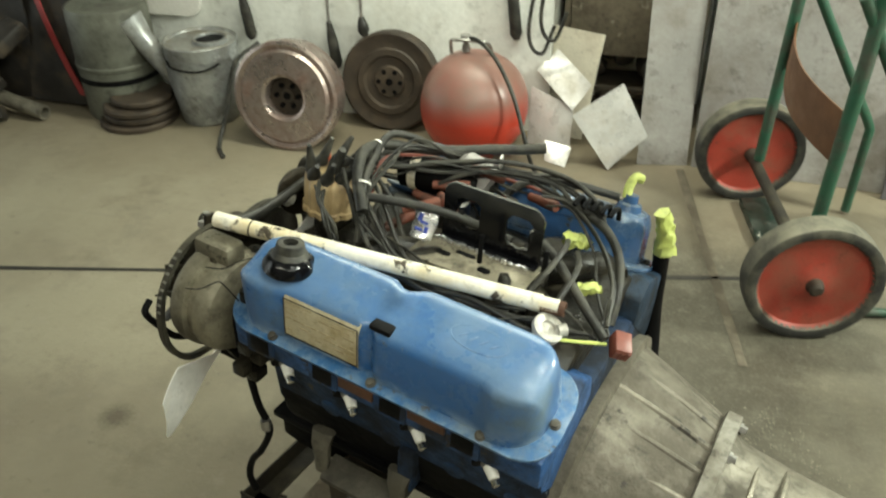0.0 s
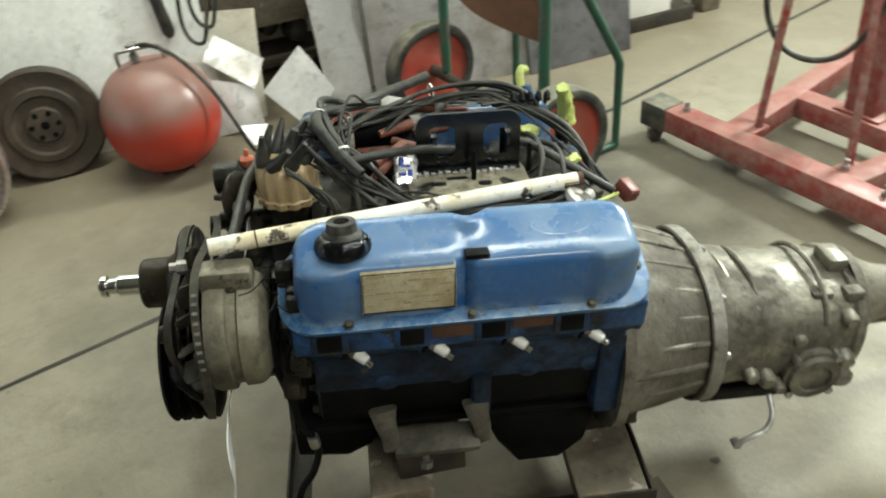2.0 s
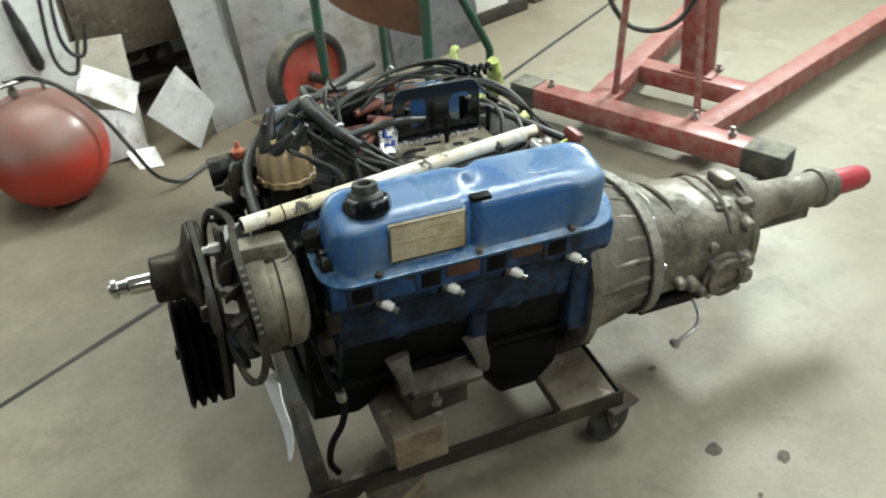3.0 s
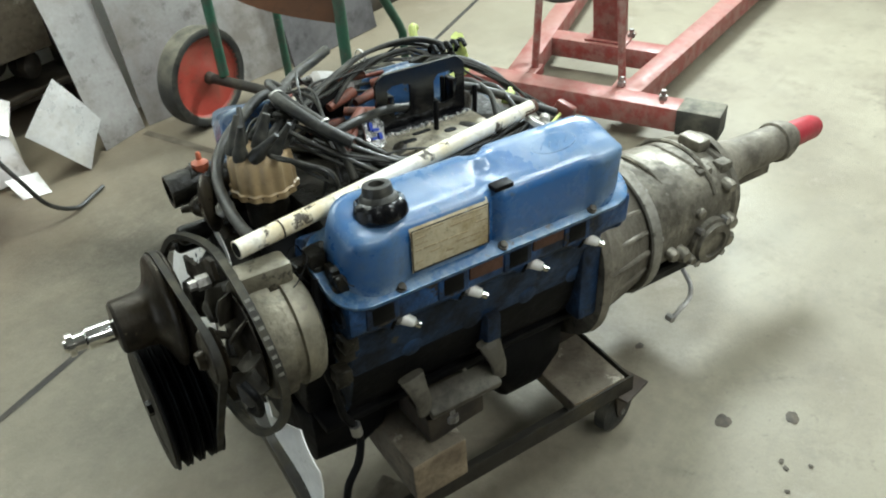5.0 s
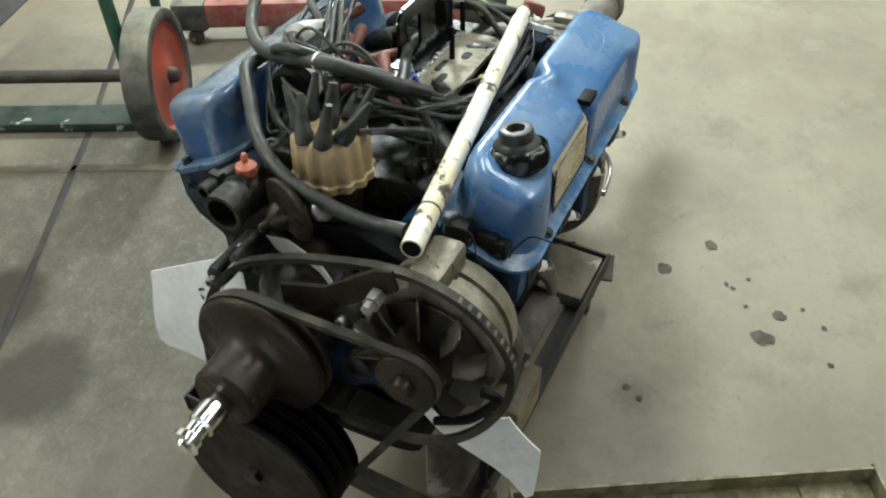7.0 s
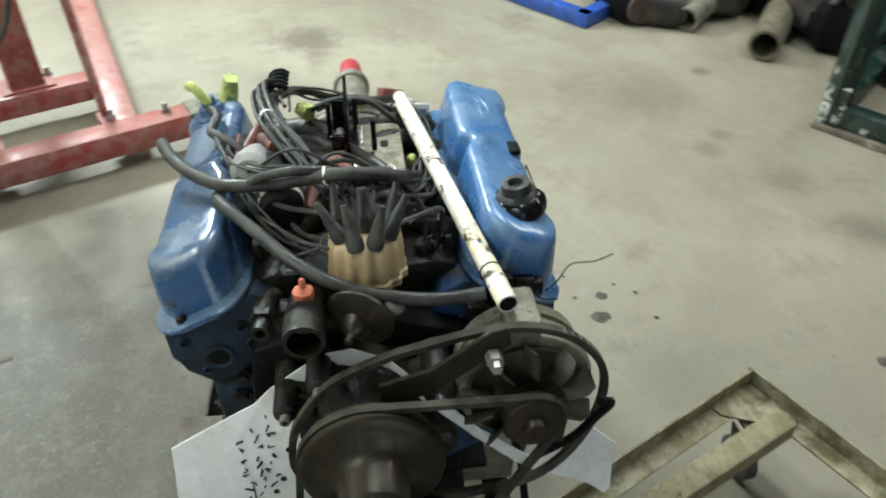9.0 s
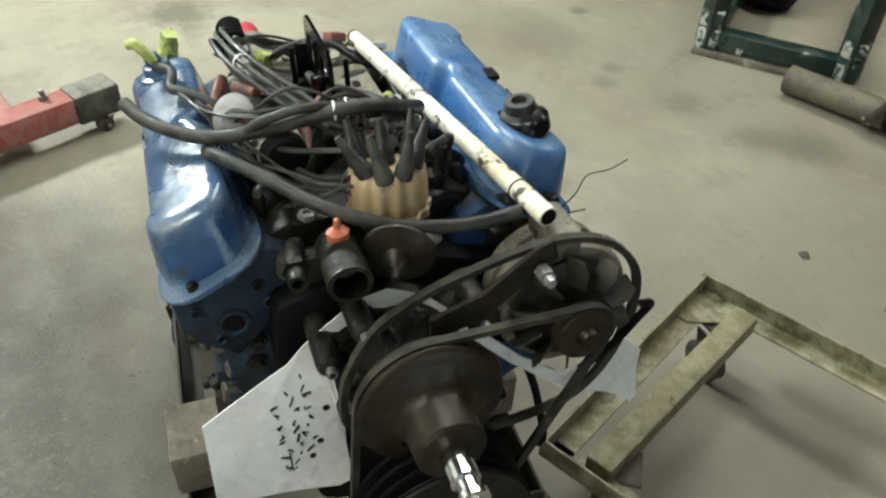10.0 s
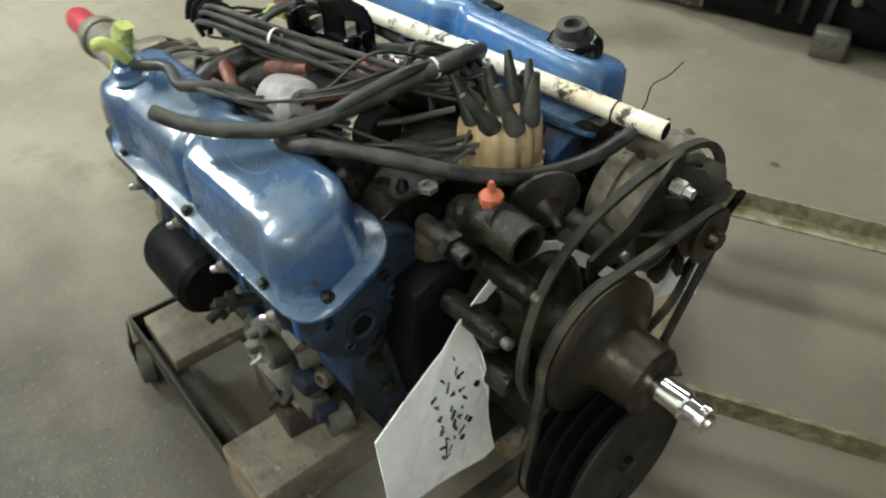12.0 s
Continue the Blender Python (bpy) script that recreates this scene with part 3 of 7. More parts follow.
def strip(name, a, b, wide, mat, label):
    d = (Vector((*b, 0)) - Vector((*a, 0)))
    bm = bmesh.new()
    n, side = 60, Vector((-d.y, d.x, 0)).normalized()
    rows = []
    for k in range(n + 1):
        p = Vector((*a, 0)) + d * k / n
        w = wide * (0.85 + 0.3 * noise.noise(p * 5)) / 2
        rows.append([bm.verts.new(p + side * s * w + Vector((0, 0, z))) for s, z in ((-1, 0.0), (-0.7, 0.0012), (0.7, 0.0012), (1, 0.0))])
    for r, s in zip(rows, rows[1:]):
        for k in range(3):
            bm.faces.new((r[k], r[k + 1], s[k + 1], s[k]))
    return solo(name, bm, mat, pose(0, 0, 0.0015), label, "floor joint", kind="structure")


strip("joint", (-3.2, -0.80), (0.25, 1.2), 0.02, JOINT, "dark straight joint in the concrete floor")
strip("joint", (0.25, 1.2), (4.6, 4.10), 0.02, JOINT, "dark straight joint in the concrete floor")
strip("joint", (-0.17, 1.70), (0.30, 0.80), 0.030, STAIN, "thin worn cross joint in the concrete floor")


def blot(x, y, r, seed, mat, long=1.0, turn=0.0, label="small dried oil drip on the concrete", name="oil_spot", ragged=0.5):
    bm = bmesh.new()
    mid = bm.verts.new((0, 0, 0.0016))
    rim = []
    for k in range(20):
        a = 2 * math.pi * k / 20
        rr = r * (1 + ragged * noise.noise(Vector((math.cos(a) * 1.2 + seed * 7.7, math.sin(a) * 1.2, seed))))
        rim.append(bm.verts.new((rr * long * math.cos(a), rr * math.sin(a), 0.0)))
    for k in range(20):
        bm.faces.new((mid, rim[k], rim[(k + 1) % 20]))
    return solo(name, bm, mat, pose(x, y, 0.0012 + 0.0001 * seed, 0, 0, turn), label, "oil stain", group="oil spots on the floor", kind="structure")


for k, (x, y, r) in enumerate(((0.452, -0.308, 0.017), (0.566, -0.380, 0.015), (0.350, -0.541, 0.022), (0.426, -0.557, 0.014), (0.171, -1.155, 0.016), (0.464, -0.051, 0.010), (0.465, -0.438, 0.006), (0.459, -0.454, 0.006), (0.50, -0.478, 0.005),
                               (0.42, -0.49, 0.005), (0.463, -0.597, 0.005), (0.431, -0.645, 0.006), (0.34, -0.672, 0.006), (0.112, -0.332, 0.008), (0.098, -0.361, 0.007), (-0.05, -1.22, 0.010))):
    blot(x, y, r * 0.85, k, OIL, 1.25, 37 * k)

# loose crumbs of mortar trodden about beside the dolly
grit_rnd = random.Random(41)
clumps = [(grit_rnd.gauss(0.26, 0.14), grit_rnd.gauss(0.51, 0.075)) for k in range(26)]
crumbs = bmesh.new()
for k in range(620):
    cx, cy = grit_rnd.choice(clumps)
    x, y = grit_rnd.gauss(cx, 0.035), grit_rnd.gauss(cy, 0.03)
    r = 0.0012 + 0.0022 * grit_rnd.random() ** 2
    top = [crumbs.verts.new((x + r * math.cos(a + k) * grit_rnd.uniform(0.7, 1.3), y + r * math.sin(a + k) * grit_rnd.uniform(0.7, 1.3), 0.0002)) for a in (0.0, 1.57, 3.14, 4.71)]
    tip = crumbs.verts.new((x, y, r * grit_rnd.uniform(0.7, 1.1)))
    for q in range(4):
        crumbs.faces.new((top[q], top[(q + 1) % 4], tip))
solo("grit", crumbs, CRUMB, pose(0, 0, 0), "pale crumbs of mortar scattered on the concrete", "grit", kind="stuff")

# the engine ------------------------------------------------------------------------
ENGINE_AT = pose(-0.0005, 0.0126, 0.3885, -1.9, 4.05, 1.95)
engine = thing("engine", ENGINE_AT, "blue V8 engine with automatic transmission, sitting on a low wheeled dolly", "engine")


def bump_at(x, mid, wide, tall):
    t = abs(x - mid) / wide
    return tall * (0.5 + 0.5 * math.cos(math.pi * t)) if t < 1 else 0.0


def smoothstep(a, b, x):
    t = max(0.0, min(1.0, (x - a) / (b - a)))
    return t * t * (3 - 2 * t)


# valve covers: section as (outward, up), base line from the outer to the inner rail
COVER_BASE = (Vector((0.247, 0.216)), Vector((0.142, 0.262)))
COVER_SECTION = [(0.247, 0.216), (0.2505, 0.235), (0.2505, 0.262), (0.2502, 0.2915), (0.2487, 0.2995), (0.2435, 0.3055), (0.222, 0.3140), (0.200, 0.3225), (0.182, 0.3295), (0.171, 0.3325), (0.1625, 0.3295), (0.158, 0.3195), (0.151, 0.295), (0.142, 0.262)]
ACROSS = (COVER_BASE[1] - COVER_BASE[0]).normalized()
NORMAL = Vector((-ACROSS.y, ACROSS.x)) if ACROSS.x > 0 else Vector((ACROSS.y, -ACROSS.x))
BASE_WIDE = (COVER_BASE[1] - COVER_BASE[0]).length
X0 = -0.279


def cover_body(side, flip, X1):
    rows = []
    ends = [(0.0, 0.034, 0.0), (0.003, 0.030, 0.45), (0.006, 0.026, 0.8), (0.012, 0.019, 0.94), (0.02, 0.011, 0.985), (0.03, 0.005, 1.0), (0.042, 0.001, 1.0)]
    stations = [(X0 + d, ins, h) for d, ins, h in ends] + [(X0 + 0.052 + k * (X1 - X0 - 0.104) / 44, 0.0, 1.0) for k in range(45)] + [(X1 - d, ins, h) for d, ins, h in ends[::-1]]
    for x, inset, h in stations:
        q = -x - 0.10 if flip else x
        ring = []
        for k, (o, z) in enumerate(COVER_SECTION):
            p = Vector((o, z))
            a = max(0.0, min(BASE_WIDE, (p - COVER_BASE[0]).dot(ACROSS)))
            base = COVER_BASE[0] + ACROSS * a
            push = 0.0
            if k < 6:
                push = 0.006 * (1 - smoothstep(-0.225, -0.195, q)) - 0.003 * smoothstep(-0.20, -0.19, q) - bump_at(q, -0.052, 0.016, 0.008) + 0.003 * smoothstep(-0.05, -0.04, q) + 0.007 * smoothstep(0.115, 0.135, q)
            if k >= 8:
                push = -bump_at(q, -0.035, 0.030, 0.014) - 0.004 * (1 - smoothstep(-0.05, -0.02, q))
            top = p + Vector((push if k < 6 else -push, 0))
            squeeze = (a / BASE_WIDE - 0.5) * -2 * inset
            here = base.lerp(top, h) + ACROSS * squeeze
            ring.append((x, side * here.x, here.y))
        rows.append(ring)
    bm = loft(rows)
    return bm


def rounded(x0, x1, y0, y1, r, n=6):
    out = []
    for cx, cy, a0 in ((x1 - r, y1 - r, 0), (x0 + r, y1 - r, 90), (x0 + r, y0 + r, 180), (x1 - r, y0 + r, 270)):
        for k in range(n + 1):
            a = radians(a0 + 90 * k / n)
            out.append((cx + r * math.cos(a), cy + r * math.sin(a)))
    return out


def cover_frame(side, lift=0.0):
    """Maps x, across, normal to the engine."""
    o = COVER_BASE[0] + NORMAL * lift
    return Matrix(((1, 0, 0, 0), (0, side * ACROSS.x, side * NORMAL.x, side * o.x), (0, ACROSS.y, NORMAL.y, o.y), (0, 0, 0, 1)))


def valve_cover(side, flip, mat, label, X1):
    cover = part("valve_cover", cover_body(side, flip, X1), mat, engine, label, 50)
    rim = prism(rounded(X0 - 0.021, X1 + 0.020, -0.013, BASE_WIDE + 0.010, 0.046), 0.007, cover_frame(side, 0.001), 0.0025)
    part("flange", rim, BLUE_EDGE if side < 0 else BLUE_WORN, cover, "edge-worn blue flange")
    for x, a in ((-0.208, -0.004), (-0.042, -0.004), (0.123, -0.004), (X0 - 0.004, 0.03), (X1 + 0.006, 0.05)):
        fr = cover_frame(side, 0.004)
        bolt = lathe([(0, 0.0075), (0.003, 0.0075), (0.0032, 0.0055), (0.0075, 0.0055), (0.008, 0.0045)], 10, m=fr @ Matrix.Translation((x, a, 0)) @ Matrix.Rotation(radians(-90), 4, "Y"))
        part("bolt", bolt, MOUNT if side < 0 else GRIME, cover)
    return cover


near_cover = valve_cover(-1, False, BLUE, "glossy blue enamelled valve cover", 0.194)
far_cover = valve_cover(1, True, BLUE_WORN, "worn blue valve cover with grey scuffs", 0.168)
far_cover.location.x = 0.004

# top of a cover at outward o: height of the sloping lid


def lid(o):
    return 0.3325 - (o - 0.171) * 0.37


CAPM = Matrix.Translation((-0.207, -0.2125, 0.311)) @ Matrix.Rotation(radians(-8), 4, "X") @ Matrix.Rotation(radians(-90), 4, "Y")
skirt = bmesh.new()
rows = []
for h, r, wave in ((0.0, 0.0345, 0.0), (0.003, 0.0365, 0.0), (0.006, 0.0365, 0.0012), (0.016, 0.0345, 0.0018), (0.021, 0.031, 0.0016), (0.024, 0.026, 0.0005)):
    rows.append([CAPM @ Vector((h, (r + wave * math.cos(8 * 2 * math.pi * k / 64)) * math.cos(2 * math.pi * k / 64), (r + wave * math.cos(8 * 2 * math.pi * k / 64)) * math.sin(2 * math.pi * k / 64))) for k in range(64)])
loft(rows, skirt)
oil_cap = part("oil_cap", skirt, GLOSS_BLACK, near_cover, "black plastic oil filler cap with a scalloped skirt", 40)
part("grip", lathe([(0.022, 0.027), (0.027, 0.0245), (0.030, 0.0205), (0.039, 0.0195), (0.042, 0.0185), (0.043, 0.016), (0.0425, 0.0105), (0.034, 0.0095), (0.034, 0.0)], 32, m=CAPM, close=False), RUBBER, oil_cap, "ring-shaped top of the cap")

# paper and foil label on the side of the near cover
foil = bmesh.new()
rows = []
for i in range(13):
    x = -0.188 + 0.124 * i / 12
    rows.append([(x, -(0.2475 + 0.0025 + d), z) for z, d in ((0.232, 0.0), (0.25, 0.001), (0.27, 0.001), (0.286, 0.0005), (0.2975, -0.0035), (0.302, -0.0075))])
vr = [[foil.verts.new(p) for p in r] for r in rows]
for a, b in zip(vr, vr[1:]):
    for k in range(5):
        foil.faces.new((a[k], a[k + 1], b[k + 1], b[k]))
label_ob = part("label", foil, FOIL, near_cover, "peeling cream foil label with unreadable print", 60)
prnd = random.Random(3)
for row in range(6):
    z = 0.2925 - 0.009 * row
    x = -0.182
    while x < -0.075:
        w = prnd.uniform(0.006, 0.02)
        if prnd.random() < 0.62:
            part("print_line", boxed((x, -0.2522, z - 0.0009), (min(x + w, -0.068), -0.2512, z + 0.0009), 0), FADED, label_ob)
        x += w + 0.004
for lo, hi in (((-0.187, 0.2335), (-0.065, 0.2345)), ((-0.187, 0.2955), (-0.065, 0.2965)), ((-0.187, 0.2345), (-0.186, 0.2955)), ((-0.066, 0.2345), (-0.065, 0.2955))):
    part("border_line", boxed((lo[0], -0.2520, lo[1]), (hi[0], -0.2505, hi[1]), 0), GRIME, label_ob)
clip = bmesh.new()
box(clip, (-0.051, -0.247, 0.3035), (-0.019, -0.229, 0.3115), 0.002)
part("clip", clip, BLACK, near_cover, "bent black wire clip")
# raised oval badge on each lid, left unlettered


def badge(cover, side, x):
    bm = bmesh.new()
    n = 28
    pts = [(x + 0.040 * math.cos(2 * math.pi * k / n), 0.203 + 0.016 * math.sin(2 * math.pi * k / n)) for k in range(n)]
    tube([(p, side * o, lid(o) - 0.0002) for p, o in pts + pts[:1]], 0.0013, 6, 1, bm, straight=True, closed=True)
    for k, w in enumerate((0.010, 0.008, 0.008, 0.010)):
        xx = x - 0.022 + 0.0145 * k
        tube([(xx - w / 2, side * 0.208, lid(0.208) - 0.0002), (xx + w / 2, side * 0.200, lid(0.200) - 0.0002)], 0.0014, 6, 1, bm, straight=True)
    part("badge", bm, BLUE if side < 0 else BLUE_WORN, cover, "raised oval embossed in the lid")


badge(near_cover, -1, 0.085)
badge(far_cover, 1, -0.13)

# filler neck with taped hose stub on the far cover
neck = lathe([(0, 0.03), (0.004, 0.03), (0.006, 0.022), (0.016, 0.019), (0.018, 0.012), (0.03, 0.011)], 24, m=Matrix.Translation((0.125, 0.212, 0.315)) @ Matrix.Rotation(radians(-90), 4, "Y") @ Matrix.Rotation(radians(14), 4, "Z"))
part("breather", neck, BLUE_WORN, far_cover, "stubby blue breather elbow")
part("hose_stub", tube([(0.118, 0.216, 0.338), (0.116, 0.226, 0.354), (0.120, 0.236, 0.366), (0.130, 0.244, 0.362)], 0.0075, 10), YELLOW, far_cover, "stub wrapped in fluorescent yellow tape")

# heads -----------------------------------------------------------------------------


def extrude_x(section, x0, x1, side=1, bev=0.006, steps=1):
    bm = bmesh.new()
    a = [bm.verts.new((x0, side * o, z)) for o, z in section]
    b = [bm.verts.new((x1, side * o, z)) for o, z in section]
    n = len(a)
    fs = [bm.faces.new(a), bm.faces.new(b[::-1])] + [bm.faces.new((a[k], b[k], b[(k + 1) % n], a[(k + 1) % n])) for k in range(n)]
    if bev:
        bmesh.ops.bevel(bm, geom=list({e for f in fs for e in f.edges}), offset=bev, segments=2, affect="EDGES", profile=0.5, clamp_overlap=True)
    return bm


HEAD = [(0.250, 0.213), (0.247, 0.166), (0.226, 0.15), (0.207, 0.128), (0.190, 0.108), (0.085, 0.205), (0.098, 0.245), (0.132, 0.263)]
PLUG_X = (-0.186, -0.0743, 0.0378, 0.149)
for side in (-1, 1):
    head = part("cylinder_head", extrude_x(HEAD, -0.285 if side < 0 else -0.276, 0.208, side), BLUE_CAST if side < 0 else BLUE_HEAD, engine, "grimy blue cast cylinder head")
    shift = 0.0 if side < 0 else 0.005
    for x in PLUG_X:
        px = x - 0.050 + shift
        boss = part("exhaust_port", boxed((px - 0.025, min(side * 0.244, side * 0.2515), 0.168), (px + 0.025, max(side * 0.244, side * 0.2515), 0.2075), 0.003), BLUE_CAST, head, "grimy exhaust port face")
        part("opening", boxed((px - 0.018, min(side * 0.245, side * 0.2522), 0.1725), (px + 0.018, max(side * 0.245, side * 0.2522), 0.2025), 0.003), BLACK, boss)
        if side < 0 and x in PLUG_X[1:3]:
            part("gasket", boxed((px + 0.027, -0.2515, 0.186 if x > 0 else 0.182), (px + 0.084, -0.2465, 0.2055), 0.001), RUST, head, "rust-brown exhaust gasket remains")
        a, b = Vector((x + shift - 0.020, side * 0.231, 0.158)), Vector((x + shift + 0.010, side * 0.256, 0.142))
        fm = along(a, b)
        part("boss", lathe([(-0.03, 0.024), (-0.004, 0.021), (0.0, 0.0185)], 18, m=fm), BLUE_CAST, head)
        part("well", lathe([(0.0008, 0.0), (0.0008, 0.0178), (-0.004, 0.0178)], 18, m=fm @ Matrix.Scale(1.25, 4, (0, 1, 0)), close=False), BLACK, head)
        plug = part("spark_plug", lathe([(-0.012, 0.0115), (0.006, 0.0115), (0.007, 0.009), (0.012, 0.009)], 6, m=fm), STEEL, engine, "spark plug with white porcelain and bright terminal")
        part("insulator", lathe([(0.008, 0.0095), (0.016, 0.0085), (0.026, 0.0072)], 14, m=fm), PORCELAIN if side < 0 else ALU_DIRTY, plug)
        part("terminal", lathe([(0.026, 0.004), (0.028, 0.0058), (0.036, 0.0058), (0.037, 0.003)], 12, m=fm), CHROME, plug)

# block, front and pan ---------------------------------------------------------------
BLOCK = [(-0.202, 0.122), (-0.186, 0.048), (-0.182, 0.02), (-0.172, -0.025), (-0.150, -0.06), (0.150, -0.06), (0.172, -0.025), (0.196, 0.02), (0.201, 0.048), (0.210, 0.122), (0.09, 0.212), (-0.09, 0.212)]
block_bm = extrude_x(BLOCK, -0.265, 0.205, 1, 0.008)
# lower faces blackened, standing in for the shadowed gap round the sumps
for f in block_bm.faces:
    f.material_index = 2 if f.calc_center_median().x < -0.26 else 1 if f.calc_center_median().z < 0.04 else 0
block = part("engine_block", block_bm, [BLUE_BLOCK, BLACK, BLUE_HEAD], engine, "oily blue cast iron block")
for side in (-1, 1):
    for x in (-0.16, -0.05, 0.06, 0.16):
        part("core_plug", lathe([(0, 0.02), (0.01, 0.019), (0.012, 0.015)], 16, m=along((x, side * 0.176, 0.05), (x, side * 0.2, 0.045))), BLUE_BLOCK, block)
    for lo, hi in (((-0.03, -0.015, -0.035), (0.0, 0.02, 0.05)), ((0.165, -0.015, -0.05), (0.208, 0.025, 0.11))):
        part("boss", boxed((lo[0], side * 0.185 + lo[1], lo[2]), (hi[0], side * 0.185 + hi[1], hi[2]), 0.008), BLUE_BLOCK, block)
rail = bmesh.new()
box(rail, (-0.305, -0.162, -0.072), (0.205, 0.162, -0.058), 0.004)
pan = part("oil_pan", rail, BLACK, engine, "black dual-sump oil pan")
part("front_sump", loft([ring_of(-0.322, 0, -0.10, 0.10, 0.05, 28, 3.5), ring_of(-0.312, 0, -0.115, 0.128, 0.064, 28, 4), ring_of(-0.23, 0, -0.12, 0.132, 0.066, 28, 4), ring_of(-0.19, 0, -0.11, 0.128, 0.055, 28, 4), ring_of(-0.155, 0, -0.08, 0.12, 0.02, 28, 4)]), BLACK, pan)
part("rear_sump", loft([ring_of(0.0, 0, -0.085, 0.13, 0.03, 28, 3), ring_of(0.03, 0, -0.125, 0.14, 0.07, 28, 3), ring_of(0.07, 0, -0.155, 0.145, 0.10, 28, 3), ring_of(0.14, 0, -0.155, 0.145, 0.10, 28, 3), ring_of(0.18, 0, -0.135, 0.14, 0.08, 28, 3), ring_of(0.2, 0, -0.09, 0.125, 0.035, 28, 3)]), BLACK, pan)

front = extrude_x([(-0.14, 0.20), (-0.15, 0.1), (-0.13, 0.0), (-0.12, -0.06), (0.12, -0.06), (0.13, 0.0), (0.15, 0.1), (0.14, 0.20), (0.05, 0.23), (-0.05, 0.23)], -0.315, -0.262, 1, 0.008)
timing = part("timing_cover", front, BLACK, engine, "oily dark timing cover")
pump = bmesh.new()
lathe([(-0.42, 0.028), (-0.40, 0.034), (-0.385, 0.05), (-0.37, 0.062), (-0.33, 0.07), (-0.31, 0.066)], 28, (0, 0, 0.14), bm=pump)
water_pump = part("water_pump", pump, GRIME, engine, "greasy cast water pump body")
for y, z, r in ((0.055, 0.213, 0.015), (0.097, 0.176, 0.015), (0.075, 0.08, 0.018), (-0.085, 0.185, 0.02), (-0.09, 0.1, 0.02)):
    part("arm", tube([(-0.345, 0.25 * y, 0.14 + 0.25 * (z - 0.14)), (-0.345, 0.6 * y, 0.14 + 0.6 * (z - 0.14)), (-0.345, y, z)], 0.021, 12, 3, taper=0.016), GRIME, water_pump)
    part("boss", lathe([(-0.404, r * 0.55), (-0.400, r * 0.9), (-0.395, r), (-0.32, r)], 18, (0, y, z)), GRIME, water_pump)
for y, z in ((0.055, 0.213), (0.097, 0.176), (-0.085, 0.185)):
    stub = part("stub", lathe([(-0.402, 0.0065), (-0.413, 0.0065), (-0.414, 0.0055), (-0.414, 0.0038), (-0.406, 0.0036), (-0.406, 0.0)], 14, (0, y, z), close=False), STEEL, water_pump, "bright hollow bolt end")
    part("bore", lathe([(-0.4065, 0.0), (-0.4065, 0.0035), (-0.405, 0.0035)], 12, (0, y, z), close=False), BLACK, stub)

# water pump pulley with bowl, nose and bright fan spacer shaft
pp = lathe([(-0.436, 0.03), (-0.436, 0.080), (-0.439, 0.085), (-0.442, 0.085), (-0.449, 0.074), (-0.455, 0.085), (-0.458, 0.085), (-0.461, 0.083), (-0.463, 0.080), (-0.465, 0.072), (-0.469, 0.060), (-0.474, 0.049), (-0.481, 0.0425), (-0.488, 0.0405), (-0.524, 0.0395), (-0.528, 0.036), (-0.529, 0.0)], 48, (0, 0, 0.138), close=False)
pump_pulley = part("pump_pulley", pp, PULLEY, engine, "greasy dished water pump pulley", 30)
part("fan_spacer", lathe([(-0.528, 0.0155), (-0.533, 0.0165), (-0.566, 0.0165), (-0.569, 0.013), (-0.583, 0.012), (-0.584, 0.017), (-0.592, 0.017), (-0.593, 0.009), (-0.597, 0.008)], 26, (0, 0, 0.138)), CHROME, pump_pulley, "bright machined spacer shaft")

# crank pulley: three grooves and a flat drilled face
CRANK_Z = -0.022
groove = [(-0.430, 0.05)]
for k in range(4):
    x = -0.438 - 0.0185 * k
    groove += [(x, 0.102 - 0.004 * (k == 0)), (x - 0.003, 0.105), (x - 0.0095, 0.089), (x - 0.0155, 0.105)]
groove += [(-0.511, 0.104), (-0.512, 0.101)]
crank_pulley = part("crank_pulley", lathe(groove, 56, (0, 0, CRANK_Z), close=True), BLACK, engine, "large greasy triple-groove crankshaft pulley", 30)
part("face", lathe([(-0.5115, 0.1015), (-0.515, 0.100), (-0.5135, 0.094), (-0.5135, 0.056), (-0.5135, 0.03), (-0.5128, 0.0)], 56, (0, 0, CRANK_Z), close=False), FACE_STEEL, crank_pulley, "flat drilled pulley face", 30)
for k in range(3):
    a = radians(-108 + 15 * k)
    part("hole", lathe([(-0.5142, 0.0), (-0.5142, 0.007), (-0.510, 0.007)], 14, (0, 0.075 * math.cos(a), CRANK_Z + 0.075 * math.sin(a)), close=False), BLACK, crank_pulley)
part("centre_bolt", lathe([(-0.521, 0.0), (-0.521, 0.012), (-0.512, 0.013)], 6, (0, 0, CRANK_Z), close=False), GRIME, crank_pulley)
part("hub", lathe([(-0.43, 0.045), (-0.33, 0.045), (-0.31, 0.05)], 30, (0, 0, CRANK_Z)), GRIME, crank_pulley)

# alternator -------------------------------------------------------------------------
ALT = (-0.188, 0.180)
alt = part("alternator", lathe([(-0.316, 0.03), (-0.318, 0.060), (-0.325, 0.074), (-0.333, 0.079), (-0.352, 0.080), (-0.354, 0.0755), (-0.366, 0.0755), (-0.368, 0.0835), (-0.388, 0.084), (-0.396, 0.080), (-0.398, 0.056)], 44, (0, *ALT)), ALT_METAL, engine, "dull aluminium alternator body", 30)
part("mounting_ear", boxed((-0.40, -0.205, 0.245), (-0.33, -0.165, 0.285), 0.008), ALT_METAL, alt)
part("mounting_ear", boxed((-0.40, -0.205, 0.09), (-0.335, -0.165, 0.125), 0.008), ALT_METAL, alt)
